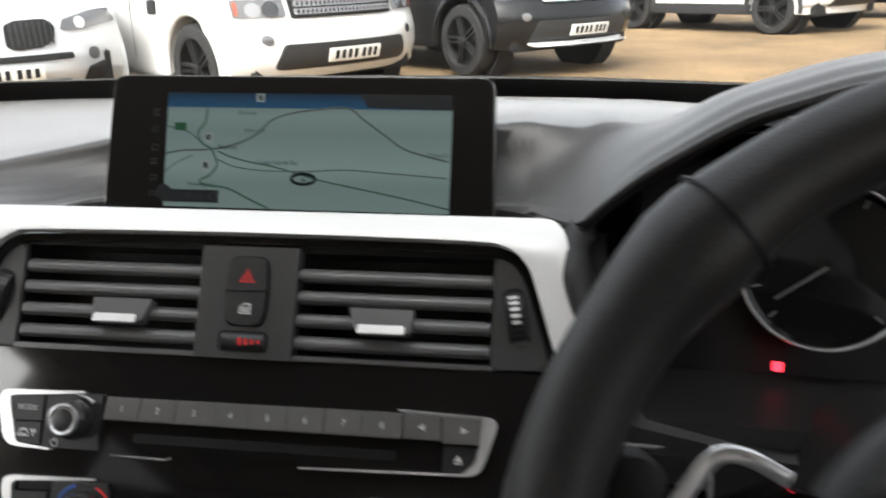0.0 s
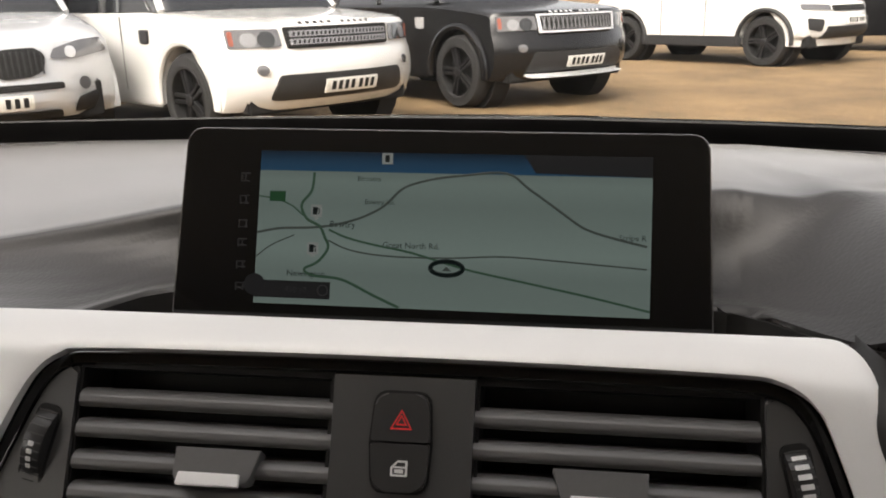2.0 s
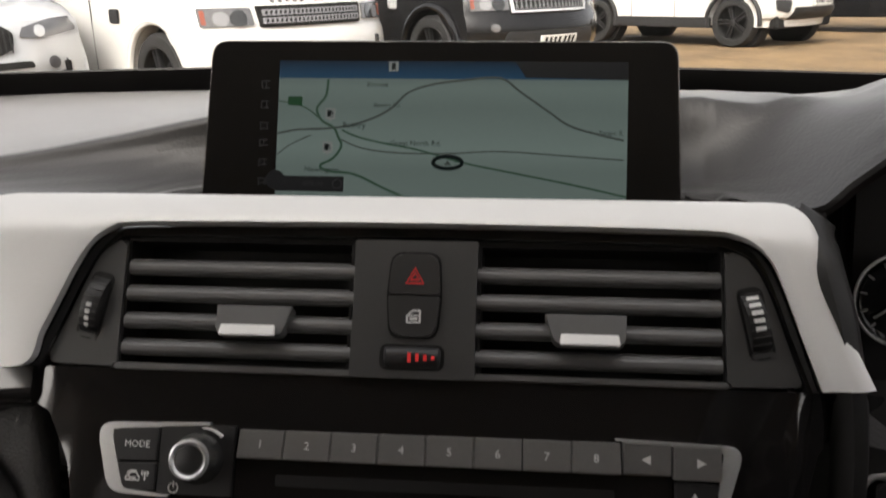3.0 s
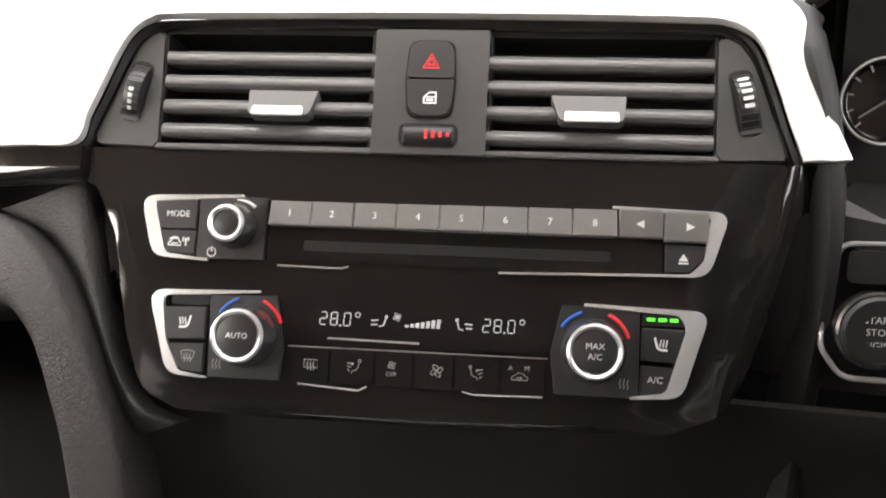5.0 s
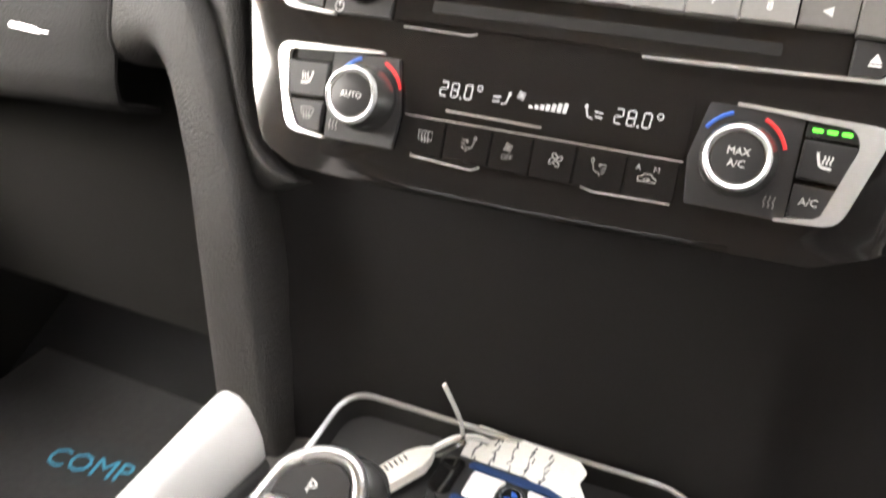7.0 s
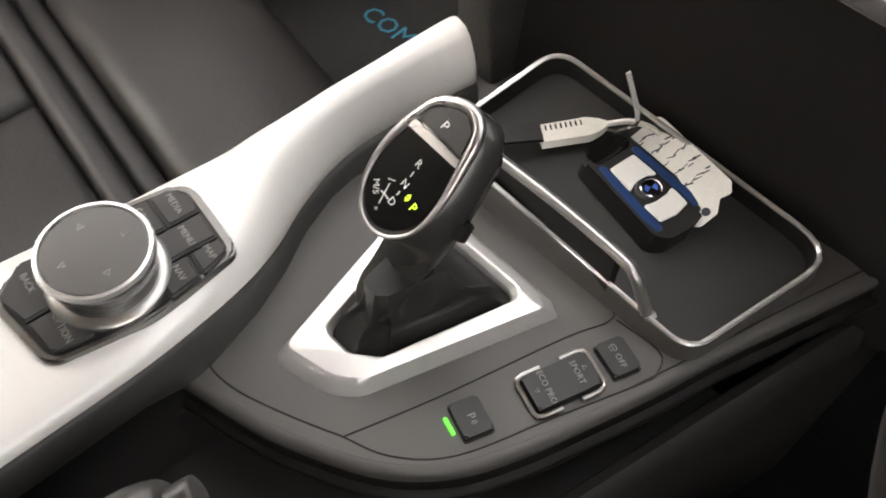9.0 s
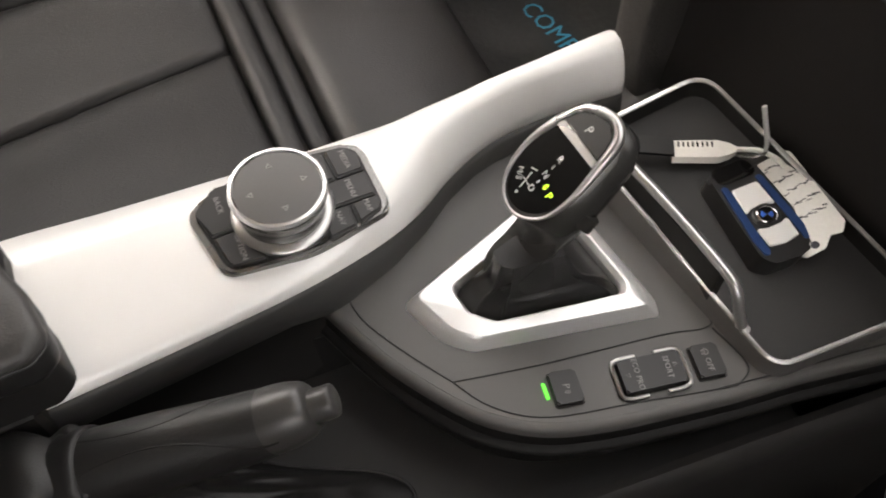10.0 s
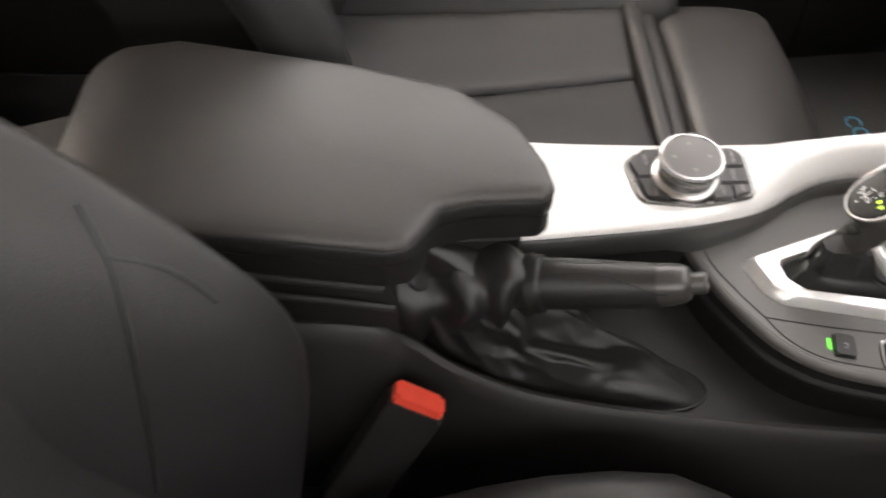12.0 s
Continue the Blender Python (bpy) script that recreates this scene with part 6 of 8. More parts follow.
for k in range(41):
    s = k / 40
    ring = []
    for j, (x, y) in enumerate(foot_s):
        t = min(1.0, max(0.0, (0.094 - y) / 0.13))
        a = axis[int(t * (len(axis) - 1))].lerp(axis[min(len(axis) - 1, int(t * (len(axis) - 1)) + 1)], t * (len(axis) - 1) % 1)
        rad = 0.014 + 0.014 * t
        side = max(-1.0, min(1.0, (x - a.x) / 0.055))
        tip = Vector((a.x + rad * side, a.y, a.z + rad * math.sqrt(max(0.0, 1 - side * side)) * 0.95))
        base = Vector((x, y, 0.549))
        p = base.lerp(tip, s)
        body = math.sin(math.pi * s) ** 0.8
        # the slack leather bags outwards and creases
        out = Vector((x - a.x, (y - a.y) * 0.45, 0.055)).normalized()
        p += out * body * (0.024 * t - 0.005 * (1 - t))
        tongue = Vector((p.x * 34, p.y * 8, p.z * 26))
        lump = Vector((p.x * 24, p.y * 26, p.z * 20))
        q = tongue.lerp(lump, t)
        crease = 1 - 2.2 * abs(noise.noise(q))
        fine = 1 - 2.2 * abs(noise.noise(q * 2.1 + Vector((7, 1, 3))))
        p += out * body * (0.4 + 0.6 * t) * (0.022 * (crease - 0.4) + 0.009 * (fine - 0.4))
        # two long folds run out to the tongue's tip
        for (ax, ay), (bx, by), h in (((0.016, 0.088), (0.062, 0.236), 0.010), ((0.040, 0.075), (0.072, 0.190), 0.006)):
            f = max(0.0, min(1.0, ((p.x - ax) * (bx - ax) + (p.y - ay) * (by - ay)) / ((bx - ax) ** 2 + (by - ay) ** 2)))
            gap = math.hypot(p.x - ax - (bx - ax) * f, p.y - ay - (by - ay) * f)
            p.z += h * math.exp(-(gap / 0.006) ** 2) * min(1.0, body * 2) * math.sin(math.pi * (0.15 + 0.7 * f))
        ring.append(p)
    gs.append(ring)
# the sleeve behind the collar hangs in deep folds round the lever
sleeve = smooth_path([(0.0125, 0.103, 0.650), (0.008, 0.085, 0.645), (0.003, 0.062, 0.637), (-0.001, 0.036, 0.630), (-0.003, 0.008, 0.630), (-0.002, -0.024, 0.636)], 8)
hem = []
for k, p in enumerate(sleeve):
    t = k / (len(sleeve) - 1)
    ring = []
    for j in range(44):
        a = 2 * math.pi * j / 44
        slack = noise.noise(Vector((math.cos(a) * 1.3, math.sin(a) * 1.3, t * 3.0)))
        fold = math.sin(2 * math.pi * (t * 3.6 + 0.22 * math.sin(a + 0.6) + 0.25 * slack))
        r = 0.0215 + 0.0135 * min(1.0, t * 2.2) + min(1.0, t * 7) * (0.0048 * fold + 0.0045 * slack)
        drop = 1.0 + 0.75 * min(1.0, t * 2) * max(0.0, -math.sin(a))
        ring.append((p.x + r * math.cos(a), p.y - 0.012 * t * math.sin(a) + 0.004 * slack, p.z + r * math.sin(a) * drop))
    hem.append(ring)
part("gaiter", join(loft(gs), loft(hem)), GAITER, hand, "creased black leather gaiter", sharp=85)
part("gaiter_seam", tube([(x, y, 0.5505) for x, y in foot_s], 0.0012, 6, closed=True), GAITER, hand)

# -- belt buckle --
buckle = thing("belt_buckle", "black seat belt buckle with a red release button", "belt buckle", at=(0.08, 0.0, 0.45))
BK = Matrix.Translation((0.085, -0.004, 0.577)) @ Matrix.Rotation(radians(17), 4, Vector((-0.65, 0.15, -0.74))) @ Matrix.Rotation(radians(-24), 4, "Y") @ Matrix.Rotation(radians(-14), 4, "X") @ Matrix.Rotation(radians(8), 4, "Z")
part("body", prism(rpoly([(-0.013, -0.026), (0.013, -0.026), (0.013, 0.026), (-0.013, 0.026)], 0.005, 4), -0.13, 0.004, 0.003, 3), DARK, buckle, m=BK)
part("release", prism(rpoly([(-0.011, -0.023), (0.011, -0.023), (0.011, 0.023), (-0.011, 0.023)], 0.004, 4), 0.002, 0.012, 0.003, 3), material("red_plastic", (0.8, 0.075, 0.045), 0.4, spread=0.06), buckle, "red release button", BK)

# ---- wheel and instruments ----
WHEEL = Matrix.Translation((0.358, 0.401, 0.921)) @ Matrix.Rotation(-0.374, 4, "X") @ Matrix.Rotation(radians(90), 4, "X")
wheel = thing("steering_wheel", "black leather steering wheel with a silver-edged spoke", "steering wheel", at=(0.358, 0.401, 0.921))
RIM = material("rim_leather", (0.03, 0.0285, 0.0275), 0.42, spread=0.12, bump=0.0002, grain=900, kind="leather")
rim = []
for k in range(96):
    a = 2 * math.pi * k / 96
    r = 0.0165
    for c in (radians(137.5), radians(42.5)):
        r += 0.0035 * math.exp(-((a - c) / 0.12) ** 2)
    rim.append((0.175 * math.cos(a), 0.175 * math.sin(a), 0, r))
part("rim", tube([p[:3] for p in rim], [p[3] for p in rim], 18, closed=True), RIM, wheel, "grained leather rim", WHEEL, sharp=80)
for c in (133.5, 46.5):
    a = radians(c)
    part("rim_seam", tube([((0.175 + 0.0202 * math.cos(b)) * math.cos(a), (0.175 + 0.0202 * math.cos(b)) * math.sin(a), 0.0202 * math.sin(b)) for b in [2 * math.pi * j / 20 for j in range(20)]], 0.0007, 5, closed=True), GAITER, wheel, m=WHEEL)
part("hub", moved(lathe([(0.095, -0.05), (0.106, -0.012), (0.104, 0.004), (0.094, 0.014), (0.06, 0.024), (0.0, 0.028)], 48), Matrix.Translation((0, -0.015, -0.005))), RIM, wheel, "round padded hub", WHEEL)
for sx in (-1, 1):
    sp = part("spoke", prism(rpoly([(sx * 0.06, 0.038), (sx * 0.10, 0.044), (sx * 0.16, 0.016), (sx * 0.16, -0.02), (sx * 0.06, -0.045)], [0.004, 0.01, 0.01, 0.01, 0.004], 4), -0.02, 0.008, 0.003, 3), GLOSS, wheel, "gloss black spoke", WHEEL)
    part("spoke_edge", tube(smooth_path([(sx * 0.100, 0.047, 0.006), (sx * 0.112, 0.0525, 0.007), (sx * 0.121, 0.0525, 0.006), (sx * 0.128, 0.044, 0.004), (sx * 0.136, 0.03, 0.003), (sx * 0.145, 0.008, 0.0)], 5), 0.0028, 8, flat=0.8), BRIGHT, sp, "silver spoke edge", WHEEL)
    part("paddle", moved(lathe([(0.010, -0.03), (0.011, 0.0), (0.0095, 0.006), (0.006, 0.008), (0, 0.008)], 24), Matrix.Translation((sx * 0.146, 0.040, -0.004))), DARK, wheel, "dark rounded spoke control", WHEEL)
part("column", tube([(0.358, 0.43, 0.905), (0.358, 0.62, 0.86)], 0.055, 20), DARK, wheel, "steering column shroud")

cluster = thing("instrument_cluster", "dark instrument cluster with ringed dials and a red warning lamp", "instrument cluster", at=(0.36, 0.67, 0.95))
part("backplate", moved(rbox(0.33, 0.01, 0.15, 0.01, 2), Matrix.Translation((0.385, 0.695, 0.955)) @ Matrix.Rotation(radians(-10), 4, "X")), DARK, cluster)
part("lower_lip", loft([[(x, 0.60, 0.888), (x, 0.605, 0.897), (x, 0.69, 0.90), (x, 0.69, 0.88)] for x in (0.2, 0.55)]), DARK, cluster, "ledge under the dials")


def dial(x, z, r, name="dial"):
    m = Matrix.Translation((x, 0.672, z)) @ Matrix.Rotation(radians(80), 4, "X")
    d = part(name, moved(lathe([(r, 0.0), (r, 0.004), (r - 0.002, 0.006), (r - 0.004, 0.003), (0.0, 0.002)], 40), Matrix()), GLOSS, cluster, "black dial face", m)
    part("ring", tube([(r * math.cos(2 * math.pi * k / 48), r * math.sin(2 * math.pi * k / 48), 0.005) for k in range(48)], 0.0009, 6, closed=True), BRIGHT, d, "thin bright ring", m)
    for k in range(11):
        a = radians(225 - 27 * k)
        part("tick", moved(rbox(0.005, 0.0010, 0.0006, 0), Matrix.Translation((r * 0.84 * math.cos(a), r * 0.84 * math.sin(a), 0.0045)) @ Matrix.Rotation(a, 4, "Z")), SLAT, d, m=m)
    part("needle", moved(rbox(r * 0.7, 0.0012, 0.001, 0), Matrix.Rotation(radians(215), 4, "Z") @ Matrix.Translation((r * 0.36, 0, 0.0055))), SLAT, d, m=m)
    return d


dial(0.243, 0.947, 0.0235)
dial(0.330, 0.972, 0.049)
dial(0.440, 0.972, 0.049)
part("warning_lamp", moved(rbox(0.0058, 0.001, 0.0058, 0.0003), Matrix.Translation((0.307, 0.664, 0.911))), REDLED, cluster, "lit red warning lamp")

start = thing("start_button", "round engine start button in a gloss black panel with silver edge", "start button", at=(0.225, 0.58, 0.85))
SB = plane_matrix((0.203, 0.587, 0.853), 2, 10) @ MM
sb_out = rpoly([(-3, 6), (4, 34), (60, 36), (60, -34), (9, -33), (-2, -18)], [12, 8, 4, 4, 14, 14], 6)
part("panel", prism(sb_out, -6, 2, 1), GLOSS, start, m=SB)
part("edge", tube([(x, y, 2) for x, y in sb_out], 1.5, 8, closed=True), BRIGHT, start, "silver edge", SB)
b = part("button", lathe([(17, 0), (17, 5), (15.5, 6.5), (0, 6)], 40), BUTTON, start, "black round button", SB @ at(23, -8, 1))
part("button_ring", lathe([(17, 0), (19.5, 0), (19.5, 4), (18, 4.6), (17, 4)], 40), SMOKE, start, m=SB @ at(23, -8, 1))
for text, v in (("START", 5.5), ("STOP", -0.5), ("ENGINE", -7)):
    lettering(text, 5.0, SB @ at(23, -8 + v, 7.2), PRINT, b, depth=0.05)
part("stop_start_switch", prism(rpoly(rect(8, 15, 48, 31), 3, 4), 1, 4, 1), BUTTON, start, m=SB)

# ---- seats ----
def seam_line(pts, parent, r=0.0012):
    part("seam", tube(smooth_path(pts, 6), r, 6), GAITER, parent, "stitched seam")


pas = thing("passenger_seat", "black leather passenger seat with side bolsters", "seat", "front seats", at=(-0.40, 0.1, 0.3))


def pad(x0, x1, y0, y1, top, r=0.010, base=0.40, n=12):
    """A padded panel: its top follows top(x, y) and rolls over at the edges."""
    def steps(a, b):
        s = [0.0, 0.06, 0.22, 0.5, 1.0]
        inner = [a + r + (b - a - 2 * r) * q / n for q in range(1, n)]
        return [a + r * q for q in s] + inner + [b - r * q for q in s[::-1]]

    bm = bmesh.new()
    xs, ys = steps(x0, x1), steps(y0, y1)
    grid = []
    for x in xs:
        col = []
        for y in ys:
            dx, dy = max(0.0, 1 - min(x - x0, x1 - x) / r), max(0.0, 1 - min(y - y0, y1 - y) / r)
            e = min(1.0, math.hypot(dx, dy))
            col.append(bm.verts.new((x, y, top(x, y) - r * (1 - math.sqrt(1 - e * e)))))
        grid.append(col)
    for i in range(len(xs) - 1):
        for j in range(len(ys) - 1):
            bm.faces.new((grid[i][j], grid[i + 1][j], grid[i + 1][j + 1], grid[i][j + 1]))
    rim = [c[0] for c in grid] + grid[-1][1:] + [c[-1] for c in grid[-2::-1]] + grid[0][-2:0:-1]
    low = [bm.verts.new((v.co.x, v.co.y, base)) for v in rim]
    for i in range(len(rim)):
        q = (i + 1) % len(rim)
        bm.faces.new((rim[q], rim[i], low[i], low[q]))
    bm.faces.new(low)
    bmesh.ops.recalc_face_normals(bm, faces=bm.faces)
    return bm


def crumple(x, y, a=0.0025):
    return a * (noise.noise(Vector((x * 9, y * 7, 0.3))) + 0.5 * noise.noise(Vector((x * 30, y * 22, 2.0))))


def pas_top(x, y):
    hollow = 0.018 * math.exp(-((x + 0.36) / 0.13) ** 2)
    return 0.575 - hollow + 0.02 * max(0.0, y) + crumple(x, y)


def sloped(bm, x0, x1):
    """Shears a cushion panel so that its seam side, at x1, slants across the seat."""
    for v in bm.verts:
        v.co.x += 0.13 * (0.262 - v.co.y) * max(0.0, min(1.0, (v.co.x - x0) / (x1 - x0)))
    return bm


part("cushion", sloped(pad(-0.3605, -0.168, -0.16, 0.262, pas_top), -0.168, -0.3605), SEAT, pas, "leather cushion panel", sharp=80)
part("cushion", sloped(pad(-0.487, -0.3615, -0.16, 0.262, pas_top), -0.487, -0.3615), SEAT, pas, "leather cushion panel", sharp=80)
part("bolster", pad(-0.63, -0.488, -0.16, 0.34, lambda x, y: 0.60 - 6 * (x + 0.57) ** 2 + crumple(x, y), 0.02), SEAT, pas, "leather side bolster", sharp=80)
for y0, y1, z in ((0.2625, 0.2860, 0.573), (0.2865, 0.309, 0.556)):
    part("front_roll", pad(-0.501, -0.168, y0, y1, lambda x, y: z + crumple(x, y), 0.009), SEAT, pas, "narrow leather roll", sharp=80)
part("thigh_support", pad(-0.53, -0.172, 0.310, 0.474, lambda x, y: 0.560 - 1.6 * max(0.0, y - 0.37) ** 2 - 0.3 * (x + 0.35) ** 2 + crumple(x, y), 0.022), SEAT, pas, "pull-out leather thigh support", sharp=80)
part("seat_base", rbox(0.40, 0.42, 0.16, 0.02, 3), DARK, pas, m=Matrix.Translation((-0.37, 0.08, 0.34)))


def bolster_shape(cx, side, front, top_z, flank, depth=1.0):
    """A backrest bolster: a rounded ridge whose inner flank slopes back to the middle panel. front: rows (z, y of the ridge)."""
    rings = []
    rows = smooth_path([(0, y, z) for z, y in front], 5)
    for p in rows:
        y = p.y
        sec = [(0.0, 0.0), (0.030, -0.022), (0.062, -0.075), (flank, -0.135), (flank, -0.20), (0.02, -0.21), (-0.035, -0.20), (-0.045, -0.12), (-0.032, -0.04), (-0.014, -0.006)]
        shrink = min(1.0, max(0.15, (top_z - p.z) / 0.06)) ** 0.4
        ring = smooth_path([(a * shrink, b * depth * (0.4 + 0.6 * shrink), 0) for a, b in sec], 4, closed=True)
        rings.append([(cx + side * q.x, y + q.y, p.z + 0.12 * -q.y * 0.0 + crumple(q.x * 3, p.z, 0.0015)) for q in ring])
    return loft(rings)


def seat_back(parent, x0, x1, panel, front, sides, top_z, depth=1.0):
    rows = smooth_path([(0, y, z) for z, y in panel], 4)
    rings = []
    for p in rows:
        ring = []
        for k in range(13):
            u = k / 12
            ring.append((x0 + (x1 - x0) * u, p.y - 0.02 * math.sin(math.pi * u) + crumple(u, p.z, 0.003), p.z))
        ring += [(x1, p.y - 0.12, p.z), (x0, p.y - 0.12, p.z)]
        rings.append(ring)
    part("backrest", loft(rings), SEAT, parent, "leather backrest panel", sharp=60)
    for cx, side in sides:
        part("backrest_bolster", bolster_shape(cx, side, front, top_z, 0.088, depth), SEAT, parent, "padded backrest bolster", sharp=80)


seat_back(pas, -0.53, -0.26, [(0.40, -0.12), (0.50, -0.11), (0.58, -0.10), (0.66, -0.12), (0.80, -0.18), (0.95, -0.25), (1.08, -0.32)], [(0.40, -0.10), (0.50, -0.075), (0.58, -0.062), (0.66, -0.063), (0.74, -0.080), (0.84, -0.130), (0.95, -0.20), (1.05, -0.26)], ((-0.240, -1), (-0.575, 1)), 1.06, 0.35)
# added dark panel: stands in for the shade on the backrest's flank
part("flank_shade", loft([[(-0.268, y, z), (-0.246, y + 0.004, z), (-0.246, y - 0.17, z), (-0.268, y - 0.17, z)] for z, y in ((0.40, -0.12), (0.58, -0.10), (0.66, -0.105), (0.74, -0.12), (0.84, -0.17), (0.95, -0.24), (1.05, -0.30))]), DARK, pas, "dark panel standing in for shade beside the backrest", sharp=60)
drv = thing("driver_seat", "black leather driver seat with high side bolsters", "seat", "front seats", at=(0.36, 0.0, 0.3))
part("cushion", pad(0.215, 0.505, -0.18, 0.325, lambda x, y: 0.56 - 0.012 * math.exp(-((x - 0.36) / 0.1) ** 2) + crumple(x, y)), SEAT, drv, "leather cushion panel", sharp=80)
for q, xx in ((-1, 0.192), (1, 0.53)):
    part("bolster", blob([(-0.16, xx, 0.47, 0.03, 0.05), (-0.08, xx, 0.487, 0.036, 0.06), (0.0, xx, 0.502, 0.041, 0.074), (0.05, xx, 0.515, 0.044, 0.087), (0.1, xx - 0.003 * q, 0.526, 0.047, 0.099), (0.15, xx - 0.002 * q, 0.529, 0.047, 0.102), (0.2, xx, 0.523, 0.046, 0.095), (0.25, xx + 0.004, 0.508, 0.041, 0.079), (0.29, xx + 0.009, 0.49, 0.034, 0.06), (0.32, xx + 0.014, 0.475, 0.024, 0.038)], 32, 2.4), SEAT, drv, "padded side bolster", sharp=80)
part("thigh_support", pad(0.19, 0.53, 0.328, 0.46, lambda x, y: 0.545 - 1.6 * max(0.0, y - 0.37) ** 2, 0.022), SEAT, drv, "leather thigh support", sharp=80)
part("seat_base", rbox(0.40, 0.42, 0.16, 0.02, 3), DARK, drv, m=Matrix.Translation((0.36, 0.08, 0.34)))
ridge_rows = [(0.44, -0.118), (0.52, -0.103), (0.60, -0.090), (0.68, -0.079), (0.74, -0.078), (0.785, -0.091), (0.83, -0.119), (0.88, -0.156), (0.93, -0.200), (1.0, -0.262), (1.06, -0.31)]
seat_back(drv, 0.195, 0.525, [(0.48, -0.155), (0.56, -0.15), (0.665, -0.179), (0.77, -0.208), (0.83, -0.222), (0.95, -0.29), (1.09, -0.37)], ridge_rows, ((0.125, 1), (0.595, -1)), 1.07)
seam_line([(0.136, -0.170, 0.892), (0.1507, -0.160, 0.8634), (0.1616, -0.1573, 0.8422), (0.1717, -0.1564, 0.8184), (0.1826, -0.1574, 0.7873), (0.1914, -0.1613, 0.748), (0.1976, -0.1742, 0.6695)], drv, 0.0013)
seam_line([(0.1497, -0.1598, 0.8646), (0.1446, -0.1473, 0.854), (0.1409, -0.1346, 0.8403), (0.1402, -0.1237, 0.8257), (0.1413, -0.1138, 0.8102)], drv, 0.0012)

# ---- cabin shell ----
# the rear panes are out of view; their tint is added to hold back light
TINTED = clear_glass("dimmed_rear_glass", (0.2, 0.2, 0.2))
SCREENGLASS = clear_glass("windscreen_glass", (0.84, 0.86, 0.85))
FELT = material("roof_lining", (0.42, 0.39, 0.36), 0.9, spread=0.06, bump=0.0003, grain=900)
CARPET = material("black_carpet", (0.010, 0.010, 0.0105), 0.95, spec=0.1, spread=0.3, bump=0.001, grain=900)
floor = part("floor", rbox(1.5, 2.9, 0.04, 0), CARPET, None, "black carpeted car floor", Matrix.Translation((0, -0.25, 0.27)), kind="structure")
tagged(floor, category="floor")
part("wall_bulkhead", loft([[(x, 0.70, 0.29), (x, 1.02, 0.45), (x, 1.20, 1.0), (x, 1.24, 1.0), (x, 1.24, 0.2), (x, 0.7, 0.2)] for x in (-0.75, 0.75)]), CARPET, None, "black bulkhead behind the dashboard", kind="structure")
mat_ob = thing("floor_mat", "dark floor mat with blue printed letters", "floor mat", at=(-0.45, 0.6, 0.29))
MATM = Matrix.Translation((-0.45, 0.62, 0.326)) @ Matrix.Rotation(radians(4), 4, "X")
part("mat", prism(rpoly([(-0.24, -0.2), (0.22, -0.2), (0.22, 0.22), (-0.24, 0.22)], 0.04, 5), -0.03, 0.0, 0.003), material("mat_film", (0.018, 0.018, 0.019), 0.6, spread=0.2, bump=0.001, grain=120), mat_ob, m=MATM)
lettering("COMP", 0.036, MATM @ Matrix.Translation((-0.092, 0.043, 0.0005)) @ Matrix.Rotation(radians(9), 4, "Z"), material("blue_print", (0.03, 0.28, 0.45), 0.5, spread=0.1), mat_ob, depth=0.0002, align="LEFT")
roof = part("ceiling", sheet(lambda u, v: Vector((-0.62 + 1.24 * u, 0.36 - 1.81 * v, 1.40 - 0.05 * (2 * u - 1) ** 2 - 0.065 * (1 - v) ** 2 - 0.08 * v * v)), 12, 12, 0.03), FELT, None, "pale grey roof lining", kind="structure")
